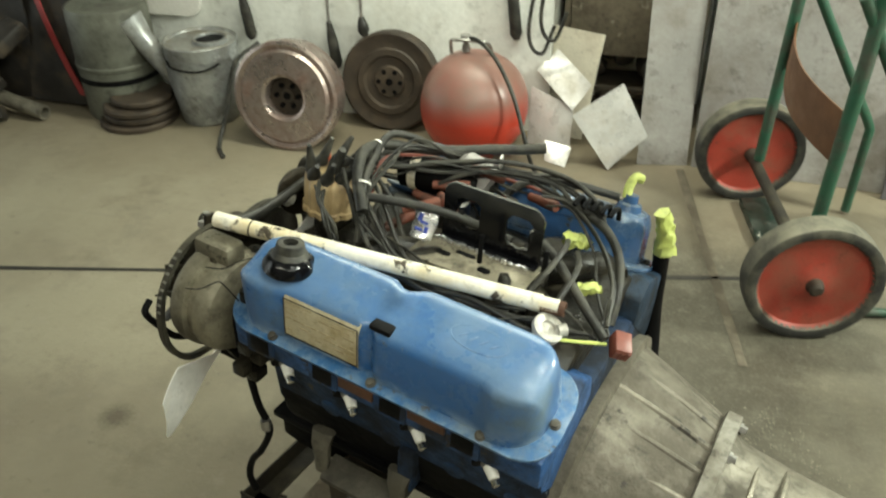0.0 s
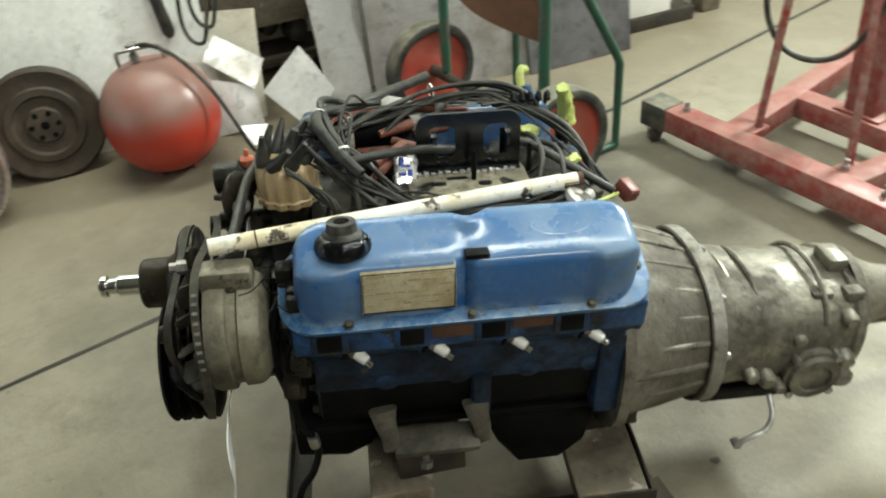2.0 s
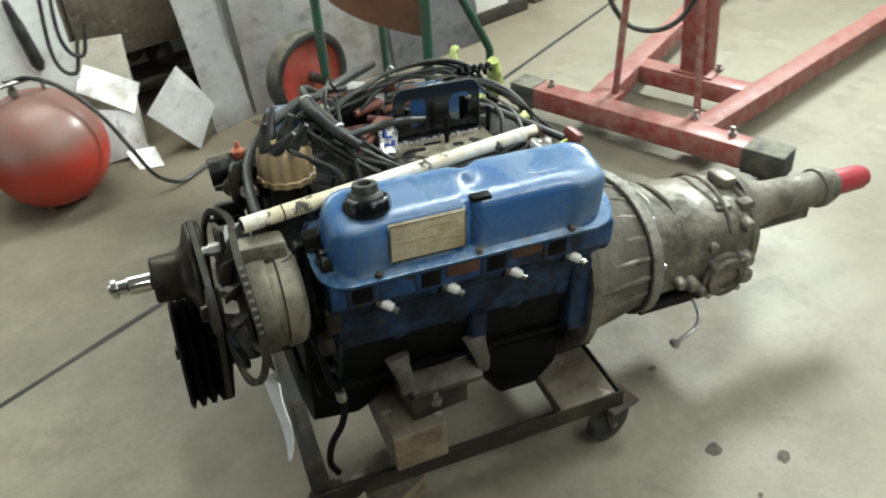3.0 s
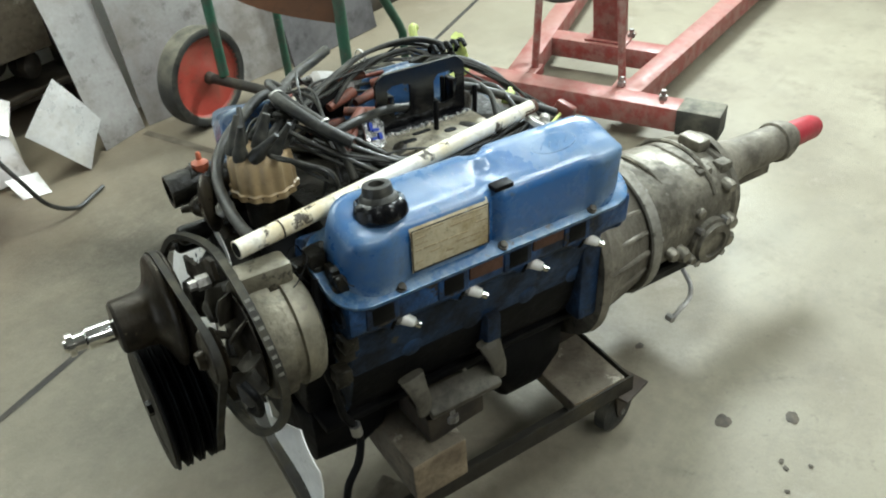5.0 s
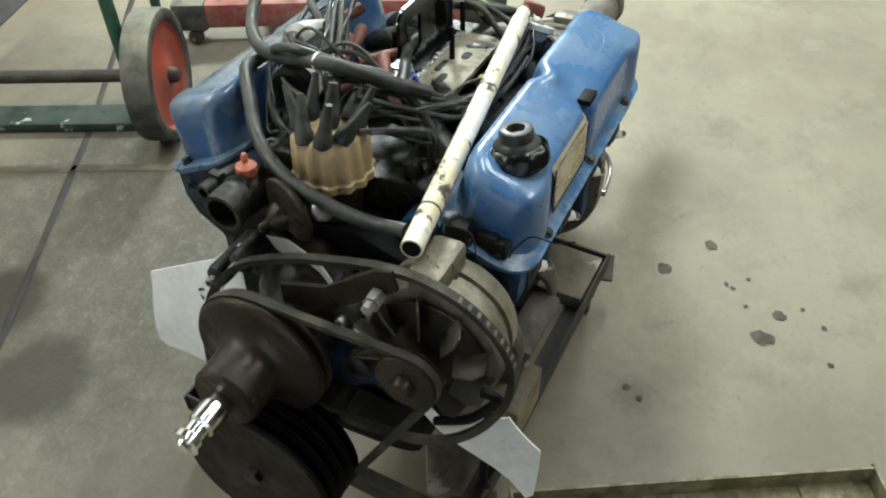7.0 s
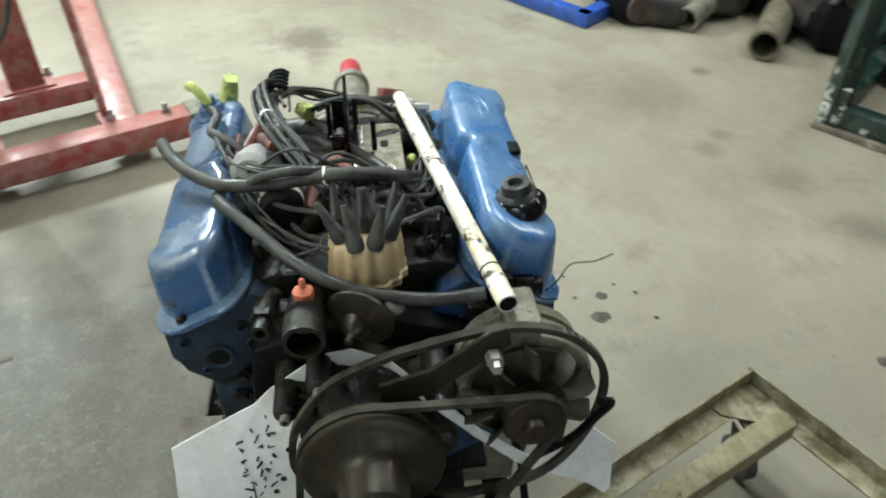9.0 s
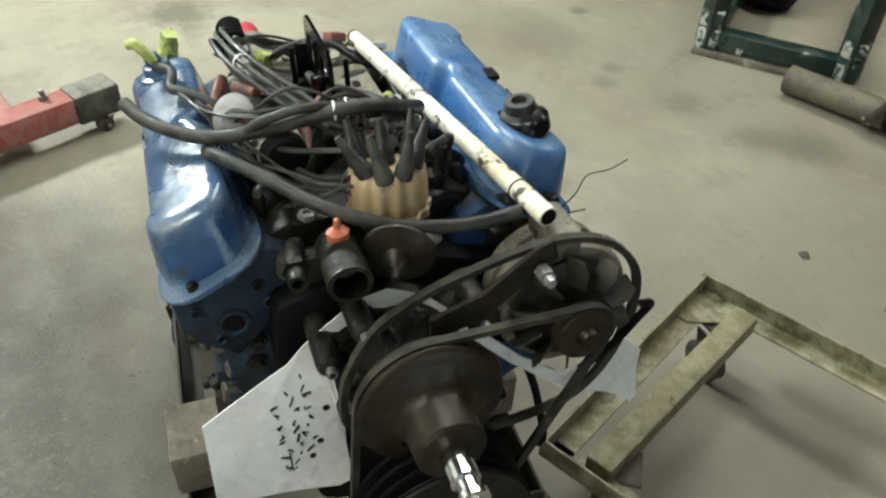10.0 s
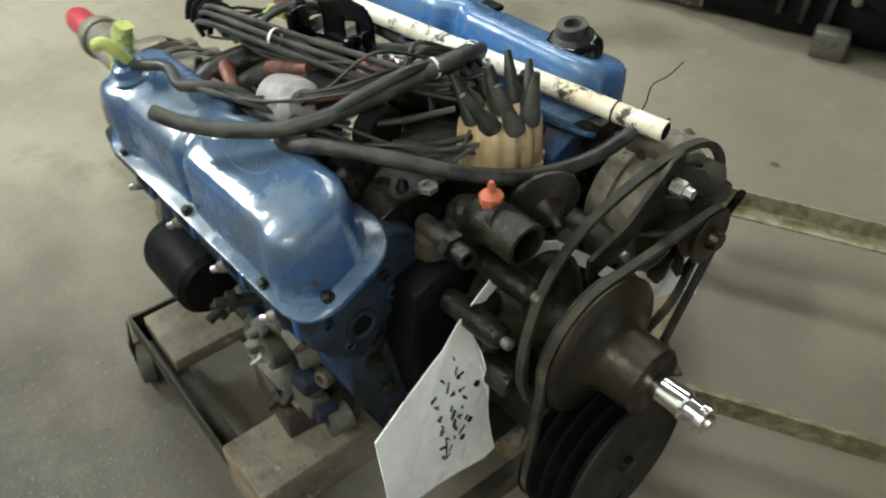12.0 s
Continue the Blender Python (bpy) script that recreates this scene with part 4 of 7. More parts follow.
fan = bmesh.new()
lathe([(-0.404, 0.02), (-0.404, 0.070), (-0.406, 0.070), (-0.410, 0.055), (-0.412, 0.02)], 36, (0, *ALT), bm=fan)
part("fan", fan, PULLEY, alt, "open-bladed alternator fan")
for k in range(10):
    fm = Matrix.Translation((-0.418, *ALT)) @ Matrix.Rotation(2 * math.pi * k / 10, 4, "X") @ Matrix.Translation((0, 0, 0.060)) @ Matrix.Rotation(radians(28), 4, "Z")
    vane = prism([(-0.016, -0.016), (0.013, -0.020), (0.013, 0.020), (-0.010, 0.020), (-0.017, 0.008)], 0.0026, fm @ Matrix(((1, 0, 0, 0), (0, 0, 1, 0), (0, 1, 0, 0), (0, 0, 0, 1))), 0.0006)
    part("blade", vane, FAN_STEEL, alt)
part("pulley", lathe([(-0.436, 0.022), (-0.436, 0.034), (-0.439, 0.036), (-0.447, 0.027), (-0.454, 0.036), (-0.456, 0.034), (-0.457, 0.024), (-0.458, 0.014), (-0.460, 0.014), (-0.468, 0.011), (-0.469, 0.0)], 36, (0, *ALT), close=False), PULLEY, alt, "small greasy V pulley")
bracket = bmesh.new()
prism([(0.0, 0.0), (-0.06, 0.01), (-0.135, 0.065), (-0.15, 0.075), (-0.145, 0.10), (-0.125, 0.095), (-0.06, 0.045), (0.0, 0.03)], 0.006, Matrix.Translation((-0.415, -0.015, 0.195)) @ Matrix(((0, 0, 1, 0), (1, 0, 0, 0), (0, 1, 0, 0), (0, 0, 0, 1))), 0.001, bracket)
part("adjuster_strap", bracket, PULLEY, alt)
low_b = prism([(0.0, -0.02), (-0.06, -0.03), (-0.15, 0.02), (-0.185, 0.04), (-0.19, 0.075), (-0.16, 0.085), (-0.10, 0.05), (-0.05, 0.07), (0.0, 0.06)], 0.016, Matrix.Translation((-0.372, 0.0, 0.06)) @ Matrix(((0, 0, 1, 0), (1, 0, 0, 0), (0, 1, 0, 0), (0, 0, 0, 1))), 0.004)
part("lower_bracket", low_b, BLUE_BLOCK, alt, "oily blue alternator bracket")
part("adjuster_bolt", lathe([(-0.446, 0.0), (-0.446, 0.0065), (-0.436, 0.007), (-0.436, 0.010), (-0.42, 0.010)], 6, (0, -0.144, 0.260), close=False), STEEL, alt)
guard = tube([(-0.438, -0.268, 0.188), (-0.432, -0.284, 0.178), (-0.425, -0.272, 0.150), (-0.42, -0.245, 0.11), (-0.42, -0.205, 0.085)], 0.0055, 8)
part("guard_strap", guard, BLACK, alt, "bent black strap round the alternator")


def belt(circles, x, wide, thick, name, label, sway=lambda y: 0.0):
    """A belt round (y, z, r) circles in order, hull-like, at x."""
    pts = []
    n = len(circles)
    for i, (y, z, r) in enumerate(circles):
        py, pz, pr = circles[i - 1]
        ny, nz, nr = circles[(i + 1) % n]

        def leave(a, b):
            d = Vector((b[0] - a[0], b[1] - a[1]))
            ang = math.atan2(d.y, d.x) - math.acos(max(-1, min(1, (a[2] - b[2]) / d.length)))
            return ang
        a_out = leave((y, z, r), (ny, nz, nr))
        a_in = leave((py, pz, pr), (y, z, r))
        while a_out < a_in:
            a_out += 2 * math.pi
        steps = max(3, int((a_out - a_in) * r / 0.006))
        for k in range(steps + 1):
            a = a_in + (a_out - a_in) * k / steps
            pts.append((y + r * math.cos(a), z + r * math.sin(a), math.cos(a), math.sin(a)))
    bm = bmesh.new()
    rings = [[bm.verts.new((x + sway(y) + dx, y + cy * dt, z + cz * dt)) for dx, dt in ((-wide / 2, thick / 2), (wide / 2, thick / 2), (wide / 3, -thick / 2), (-wide / 3, -thick / 2))] for y, z, cy, cz in pts]
    m = len(rings)
    for i in range(m):
        a, b = rings[i], rings[(i + 1) % m]
        for k in range(4):
            bm.faces.new((a[k], a[(k + 1) % 4], b[(k + 1) % 4], b[k]))
    return part(name, bm, RUBBER_BELT, engine, label)


belt([(0.0, CRANK_Z, 0.099), (0.0, 0.138, 0.083), (*ALT, 0.034)], -0.449, 0.010, 0.009, "fan_belt", "slack cracked black V belt")
SLACK = [(-0.428, 0.092, 0.125), (-0.423, 0.084, 0.175), (-0.410, 0.045, 0.222), (-0.396, -0.015, 0.243), (-0.392, -0.075, 0.257), (-0.398, -0.135, 0.275), (-0.402, -0.187, 0.2795), (-0.402, -0.235, 0.262), (-0.399, -0.272, 0.222), (-0.396, -0.286, 0.175),
         (-0.400, -0.276, 0.12), (-0.410, -0.24, 0.068), (-0.420, -0.19, 0.042), (-0.426, -0.12, 0.036), (-0.431, -0.05, 0.043), (-0.434, 0.0, 0.048), (-0.434, 0.05, 0.062), (-0.431, 0.083, 0.092)]
loop_line = spline([SLACK[-1]] + SLACK + SLACK[:2], 5)[5:-10]
sb = bmesh.new()
rings, count = [], len(loop_line)
for k in range(count):
    d = loop_line[(k + 1) % count] - loop_line[k - 1]
    out = Vector((0, d.z, -d.y)).normalized()
    out = out if out.dot(loop_line[k] - Vector((-0.41, -0.10, 0.15))) > 0 else -out
    rings.append([sb.verts.new(loop_line[k] + Vector((dx, 0, 0)) + out * dt) for dx, dt in ((-0.0055, 0.0045), (0.0055, 0.0045), (0.0038, -0.0045), (-0.0038, -0.0045))])
for k in range(count):
    a, b = rings[k], rings[(k + 1) % count]
    for q in range(4):
        sb.faces.new((a[q], a[(q + 1) % 4], b[(q + 1) % 4], b[q]))
outer = part("outer_belt", sb, RUBBER_BELT, engine, "slack black belt hanging round the alternator, with pale printed marks")
for k in range(9):
    u = 34 + 9 * k / 8
    p = loop_line[int(u)].lerp(loop_line[int(u) + 1], u - int(u))
    d = (loop_line[int(u) + 1] - loop_line[int(u)]).normalized()
    out = Vector((0, d.z, -d.y)).normalized()
    out = out if out.dot(p - Vector((-0.41, -0.10, 0.15))) > 0 else -out
    side = d.cross(out)
    m = Matrix(((side.x, d.x, out.x, 0), (side.y, d.y, out.y, 0), (side.z, d.z, out.z, 0), (0, 0, 0, 1)))
    part("belt_mark", boxed((-0.0035, -0.0021, 0.0042), (0.0035, 0.0021, 0.0048), 0, Matrix.Translation(p) @ m), MARK, outer)

# bell housing and transmission ----------------------------------------------------------
bell = loft([ring_of(0.205, 0, 0.03, 0.215, 0.165, 40, 2.6), ring_of(0.222, 0, 0.03, 0.217, 0.167, 40, 2.6), ring_of(0.226, 0, 0.03, 0.203, 0.156, 40, 2.4), ring_of(0.30, 0, 0.018, 0.182, 0.146, 40, 2.3), ring_of(0.36, 0, 0.008, 0.162, 0.135, 40, 2.2), ring_of(0.375, 0, 0.006, 0.158, 0.133, 40, 2.2), ring_of(0.378, 0, 0.006, 0.168, 0.142, 40, 2.2), ring_of(0.394, 0, 0.006, 0.168, 0.142, 40, 2.2)])
bell_ob = part("bell_housing", bell, ALU_DULL, engine, "dull grey cast bell housing with ribs", 40)
for k in range(15):
    a = radians(-30 + 17.2 * k)
    y0, z0 = 0.198 * math.cos(a), 0.03 + 0.152 * math.sin(a)
    y1, z1 = 0.158 * math.cos(a), 0.008 + 0.13 * math.sin(a)
    part("rib", tube([(0.222, y0, z0), (0.30, 0.55 * y0 + 0.46 * y1, 0.5 * (z0 + z1) + 0.002), (0.37, y1, z1)], 0.0062, 8, 4), ALU_DULL, bell_ob)
part("rear_flange", loft([ring_of(0.372, 0, 0.006, 0.166, 0.140, 40, 2.2), ring_of(0.374, 0, 0.006, 0.1705, 0.1445, 40, 2.2), ring_of(0.3955, 0, 0.006, 0.1705, 0.1445, 40, 2.2), ring_of(0.397, 0, 0.006, 0.168, 0.142, 40, 2.2)], caps=False), ALU_PALE, bell_ob, "pale machined rear flange")
for a in (-35, 10, 50, 90, 130, 170, 215):
    r = radians(a)
    part("bolt", lathe([(0.394, 0.009), (0.402, 0.009), (0.402, 0.006), (0.408, 0.006)], 6, (0, 0.157 * math.cos(r), 0.006 + 0.132 * math.sin(r))), STEEL, bell_ob)
case = loft([ring_of(0.392, 0, 0.004, 0.148, 0.124, 36, 2.4), ring_of(0.41, 0, 0.0, 0.134, 0.114, 36, 2.5), ring_of(0.50, 0, -0.006, 0.126, 0.105, 36, 2.6), ring_of(0.62, 0, -0.008, 0.118, 0.098, 36, 2.6), ring_of(0.655, 0, -0.008, 0.116, 0.096, 36, 2.5), ring_of(0.66, 0, -0.006, 0.122, 0.100, 36, 2.4), ring_of(0.674, 0, -0.006, 0.122, 0.100, 36, 2.4)])
case_ob = part("transmission_case", case, ALU_DIRTY, engine, "oil-stained cast transmission case", 40)
tail = lathe([(0.672, 0.095), (0.69, 0.093), (0.70, 0.078), (0.73, 0.064), (0.76, 0.052), (0.80, 0.045), (0.93, 0.041), (0.932, 0.047), (0.95, 0.048), (0.952, 0.043), (0.968, 0.043), (0.972, 0.038), (0.985, 0.036)], 36)
tail_ob = part("tail_housing", tail, ALU_DULL, engine, "pale cast tail housing", 30)
part("tail_rib", boxed((0.70, -0.008, -0.075), (0.93, 0.008, -0.035), 0.004), ALU_DULL, tail_ob)
part("shaft_plug", lathe([(0.985, 0.030), (1.0, 0.031), (1.07, 0.029), (1.085, 0.024), (1.089, 0.012)], 28), RED_PLASTIC, tail_ob, "red plastic output shaft plug")
pan_ob = part("trans_pan", extrude_x([(-0.115, -0.085), (-0.115, -0.098), (-0.10, -0.103), (-0.095, -0.135), (0.095, -0.135), (0.10, -0.103), (0.115, -0.098), (0.115, -0.085)], 0.41, 0.665, 1, 0.003), BLACK, engine, "dark stamped transmission pan")
servo = bmesh.new()
lathe([(0, 0.052), (0.03, 0.052), (0.032, 0.046), (0.042, 0.045), (0.044, 0.03), (0.038, 0.028), (0.038, 0)], 32, m=along((0.588, -0.10, -0.055), (0.588, -0.2, -0.062)), bm=servo, close=False)
part("servo_cover", servo, ALU_DIRTY, case_ob, "round servo cover", 30)
for k in range(4):
    a = 2 * math.pi * (k + 0.5) / 4
    p = Vector((0.588 + 0.053 * math.cos(a), -0.118, -0.057 + 0.053 * math.sin(a)))
    part("bolt", hexhead(p, p + Vector((0, -0.02, 0)), 0.008), STEEL, case_ob)
for x, y, z, r, d in ((0.50, -0.118, -0.05, 0.016, 0.03), (0.53, -0.112, -0.075, 0.012, 0.03), (0.47, -0.12, -0.04, 0.014, 0.025), (0.645, -0.108, -0.03, 0.018, 0.03), (0.64, -0.10, 0.05, 0.014, 0.025), (0.66, -0.105, -0.085, 0.02, 0.02), (0.55, -0.12, 0.02, 0.012, 0.012)):
    part("fitting", lathe([(0, r), (d * 0.7, r), (d, r * 0.7)], 12, m=along((x, y, z), (x, y - 0.1, z - 0.01))), ALU_DIRTY, case_ob)
for x in (0.44, 0.48, 0.60):
    part("rib", tube([(x, 0.126 * math.cos(radians(t)), -0.004 + 0.112 * math.sin(radians(t))) for t in range(20, 170, 15)], 0.005, 6, 2), ALU_DIRTY, case_ob)
for lo, hi in (((0.635, -0.03, 0.086), (0.672, 0.03, 0.112)), ((0.58, -0.085, 0.058), (0.62, -0.055, 0.085)), ((0.64, -0.09, 0.05), (0.675, -0.06, 0.085))):
    part("lug", boxed(lo, hi, 0.006), ALU_DIRTY, case_ob)
lever = bmesh.new()
tube([(0.52, -0.125, -0.10), (0.52, -0.15, -0.125), (0.505, -0.165, -0.145), (0.475, -0.17, -0.155), (0.455, -0.17, -0.17)], 0.005, 8, 3, lever)
lathe([(-0.008, 0.008), (0.008, 0.008)], 8, m=along((0.455, -0.165, -0.172), (0.455, -0.18, -0.172)), bm=lever)
part("shift_lever", lever, STEEL, case_ob, "bent shift linkage rod")

for low_part, drop in ((bell_ob, 0.024), (case_ob, 0.026), (pan_ob, 0.026), (tail_ob, 0.014)):
    low_part.location.z -= drop

# intake, top end ------------------------------------------------------------------------------
INTAKE = [(-0.135, 0.258), (-0.10, 0.22), (0.10, 0.22), (0.135, 0.258), (0.10, 0.272), (0.05, 0.268), (-0.05, 0.268), (-0.10, 0.272)]
intake = part("intake_manifold", extrude_x(INTAKE, -0.25, 0.18, 1, 0.006), GRIME, engine, "grimy dark intake manifold")
for x in (-0.18, -0.11, 0.06, 0.13):
    for side in (-1, 1):
        part("runner", tube([(0.0 + x * 0.45, side * 0.02, 0.28), (x * 0.8, side * 0.06, 0.287), (x, side * 0.11, 0.272), (x, side * 0.128, 0.258)], 0.021, 12, 5), GRIME, intake)
part("plenum", boxed((-0.10, -0.062, 0.262), (0.085, 0.062, 0.294), 0.006), GRIME, intake)
plate = part("carburettor_plate", prism(rounded(-0.105, 0.078, -0.076, 0.01, 0.012), 0.008, Matrix.Translation((0, 0, 0.301)), 0.0015), PLATE_TAN, intake, "bare stained carburettor mounting plate")
slots = bmesh.new()
for x, y, w, h in ((-0.06, -0.045, 0.012, 0.005), (-0.03, -0.03, 0.016, 0.004), (0.01, -0.05, 0.010, 0.006), (0.045, -0.058, 0.005, 0.011), (-0.085, -0.055, 0.008, 0.006)):
    prism(rounded(x - w, x + w, y - h, y + h, h * 0.9), 0.001, Matrix.Translation((0, 0, 0.3056)), 0, slots)
part("slots", slots, BLACK, plate)
lip = bmesh.new()
for k in range(15):
    x = -0.098 + 0.0112 * k
    box(lip, (x - 0.0042, -0.019, 0.305), (x + 0.0042, -0.0128, 0.3095 + 0.0012 * (k % 3)), 0.001)
part("gasket_edge", lip, FOIL_BRIGHT, plate, "bright crimped metal edge")
for x, y, h in ((-0.005, -0.035, 0.05), (0.05, 0.03, 0.055), (-0.09, 0.03, 0.03), (0.085, -0.01, 0.045)):
    part("stud", lathe([(0, 0.004), (h, 0.004), (h + 0.002, 0.003)], 8, m=along((x, y, 0.30), (x, y, 0.4))), BLACK, intake)
brk = bmesh.new()


def plate_with_holes(outline_box, holes, thick, m, bm):
    """A standing plate as a grid with oval windows left open."""
    x0, x1, z0, z1, r = outline_box
    nx, nz = 64, 40
    def inside(x, z):
        cx, cz = max(x0 + r, min(x1 - r, x)), max(z0, min(z1 - r, z))
        if (x - cx) ** 2 + (max(0, z - cz)) ** 2 > r * r and z > z1 - r:
            return False
        return all(((x - hx) / a) ** 4 + ((z - hz) / b) ** 4 > 1 for hx, hz, a, b in holes)
    vs = {}
    def v(i, j, s):
        if (i, j, s) not in vs:
            vs[i, j, s] = bm.verts.new(m @ Vector((x0 + (x1 - x0) * i / nx, s * thick / 2, z0 + (z1 - z0) * j / nz)))
        return vs[i, j, s]
    cells = {(i, j) for i in range(nx) for j in range(nz) if inside(x0 + (x1 - x0) * (i + 0.5) / nx, z0 + (z1 - z0) * (j + 0.5) / nz)}
    for i, j in cells:
        for s in (-1, 1):
            bm.faces.new((v(i, j, s), v(i + 1, j, s), v(i + 1, j + 1, s), v(i, j + 1, s)))
        for di, dj, a, b in ((-1, 0, (0, 0), (0, 1)), (1, 0, (1, 0), (1, 1)), (0, -1, (0, 0), (1, 0)), (0, 1, (0, 1), (1, 1))):
            if (i + di, j + dj) not in cells:
                bm.faces.new((v(i + a[0], j + a[1], -1), v(i + b[0], j + b[1], -1), v(i + b[0], j + b[1], 1), v(i + a[0], j + a[1], 1)))


plate_with_holes((-0.088, 0.072, 0.305, 0.398, 0.022), ((-0.048, 0.352, 0.021, 0.025), (0.036, 0.352, 0.021, 0.025)), 0.005, Matrix.Translation((0, 0.002, 0)), brk)
box(brk, (-0.088, -0.012, 0.305), (0.072, 0.018, 0.309), 0.001)
for x in (-0.06, 0.055):
    box(brk, (x - 0.004, 0.0, 0.309), (x + 0.004, 0.025, 0.36), 0.001)
part("bracket", brk, GLOSS_BLACK, intake, "gloss black standing bracket with two oval windows")
tag = bmesh.new()
box(tag, (-0.017, -0.005, -0.024), (0.017, 0.005, 0.024), 0.003)
bmesh.ops.subdivide_edges(tag, edges=tag.edges[:], cuts=3, use_grid_fill=True)
for v in tag.verts:
    v.co = v.co * 1.02 + 0.007 * noise.noise_vector(v.co * 75)
tag_ob = part("tag", tag, FOIL_BRIGHT, intake, "crumpled silver tag with blue marks")
tag_ob.matrix_local = pose(-0.108, -0.020, 0.322, -28, 10, 12)
ink = bmesh.new()
for x, z, w, h in ((-0.008, 0.01, 0.003, 0.006), (0.0, 0.004, 0.006, 0.002), (0.006, -0.006, 0.003, 0.005), (-0.006, -0.008, 0.005, 0.002)):
    box(ink, (x - w, -0.0095, z - h), (x + w, -0.0045, z + h), 0.0)
part("blue_marks", ink, BLUE_INK, tag_ob)

part("hose_tab", lathe([(0, 0.010), (0.003, 0.0135), (0.011, 0.0135), (0.014, 0.009), (0.014, 0.0)], 8, m=along((-0.350, -0.036, 0.283), (-0.362, -0.052, 0.312)), close=False), ALU_PALE, engine, "pale grey plastic tab by the hose")

# distributor
DX, DY = -0.283, -0.012
dist = part("distributor", lathe([(0.235, 0.030), (0.278, 0.032), (0.284, 0.044), (0.294, 0.046)], 36, m=Matrix.Translation((DX, DY, 0)) @ Matrix.Rotation(radians(-90), 4, "Y")), GRIME, engine, "distributor with tan cap and black boots")
capb = bmesh.new()
rows = []
for z, r in ((0.287, 0.047), (0.296, 0.0475), (0.298, 0.0445), (0.328, 0.044), (0.343, 0.042), (0.349, 0.034)):
    rows.append([(DX + (r + 0.0020 * math.cos(14 * 2 * math.pi * k / 96)) * math.cos(2 * math.pi * k / 96), DY + (r + 0.0020 * math.cos(14 * 2 * math.pi * k / 96)) * math.sin(2 * math.pi * k / 96), z) for k in range(96)])
loft(rows, capb)
part("cap", capb, TAN, dist, "tan plastic distributor cap", 50)
boot_rnd = random.Random(12)
for k in range(8):
    a = 2 * math.pi * (k + 0.5) / 8
    c, s = math.cos(a), math.sin(a)
    p0 = Vector((DX + 0.033 * c, DY + 0.033 * s, 0.354))
    tip = p0 + Vector((0.014 * c + 0.024 + boot_rnd.uniform(-0.012, 0.012), 0.016 * s + boot_rnd.uniform(-0.012, 0.012), 0.036 + boot_rnd.uniform(-0.006, 0.004)))
    part("boot", lathe([(-0.012, 0.0), (-0.012, 0.0085), (-0.010, 0.0105), (0.002, 0.0108), (0.007, 0.0085), (0.022, 0.0066), (0.036, 0.0046), (0.044, 0.0036)], 18, m=along(p0, tip)), RUBBER, dist)
part("boot", lathe([(0, 0.011), (0.014, 0.0115), (0.02, 0.009), (0.05, 0.006)], 14, m=along((DX, DY, 0.348), (DX + 0.02, DY, 0.395))), RUBBER, dist)
vac = bmesh.new()
lathe([(0.0, 0.014), (0.004, 0.034), (0.010, 0.041), (0.014, 0.041), (0.018, 0.034), (0.024, 0.018), (0.034, 0.013), (0.04, 0.006), (0.052, 0.0045)], 30, m=along((-0.350, -0.004, 0.283), (-0.41, 0.022, 0.274)), bm=vac)
part("vacuum_advance", vac, PULLEY, dist, "dark round vacuum advance can", 30)

# thermostat housing, sender and small fittings
th = bmesh.new()
tube([(-0.305, 0.060, 0.262), (-0.34, 0.062, 0.279), (-0.375, 0.063, 0.284), (-0.399, 0.0635, 0.283)], 0.0245, 20, 5, th, bore=0.78)
box(th, (-0.33, 0.02, 0.235), (-0.30, 0.105, 0.275), 0.01)
thermo = part("thermostat_housing", th, GRIME, engine, "dirty cast thermostat neck, open to the front")
lathe_m = Matrix.Translation((-0.347, 0.062, 0.300)) @ Matrix.Rotation(radians(-90), 4, "Y")
part("sender", lathe([(0, 0.011), (0.007, 0.011), (0.008, 0.0125), (0.016, 0.0125), (0.018, 0.009), (0.021, 0.0042), (0.030, 0.0038), (0.032, 0.0025)], 8, m=lathe_m), ORANGE, thermo, "orange temperature sender")
nip = bmesh.new()
tube([(-0.29, 0.103, 0.268), (-0.33, 0.109, 0.276), (-0.37, 0.114, 0.276)], 0.011, 12, 4, nip, bore=0.6)
lathe([(0, 0.016), (0.01, 0.016)], 6, m=along((-0.34, 0.111, 0.277), (-0.38, 0.115, 0.276)), bm=nip)
lathe([(0, 0.02), (0.02, 0.017)], 12, m=along((-0.31, 0.11, 0.25), (-0.31, 0.11, 0.3)), bm=nip)
part("heater_nipple", nip, GRIME, thermo)
part("hex_plug", lathe([(0, 0.011), (0.006, 0.011), (0.006, 0.006), (0.002, 0.006), (0.002, 0)], 6, m=Matrix.Translation((-0.274, 0.082, 0.292)) @ Matrix.Rotation(radians(-90), 4, "Y"), close=False), STEEL, intake)
rnd = random.Random(4)
for k in range(34):
    x, y = rnd.uniform(-0.24, 0.17), rnd.choice((-1, 1)) * rnd.uniform(0.065, 0.135)
    r, h = rnd.uniform(0.006, 0.015), rnd.uniform(0.012, 0.035)
    part("fitting", lathe([(0, r), (h * 0.7, r), (h, r * 0.6)], rnd.choice((6, 10, 12)), m=along((x, y, 0.255), (x + rnd.uniform(-0.04, 0.04), y + rnd.uniform(-0.04, 0.04), 0.4))), GRIME, intake)
coil = bmesh.new()
cm = along((-0.215, 0.088, 0.335), (-0.10, 0.098, 0.338))
lathe([(0, 0.024), (0.004, 0.028), (0.10, 0.028), (0.104, 0.030), (0.112, 0.030), (0.114, 0.024), (0.13, 0.012)], 28, m=cm, bm=coil)
coil_ob = part("ignition_coil", coil, BLACK, engine, "black ignition coil with a pale clamp band", 30)
part("band", lathe([(0.02, 0.0285), (0.02, 0.0292), (0.034, 0.0292), (0.034, 0.0285)], 28, m=cm), WHITE_TUBE, coil_ob)
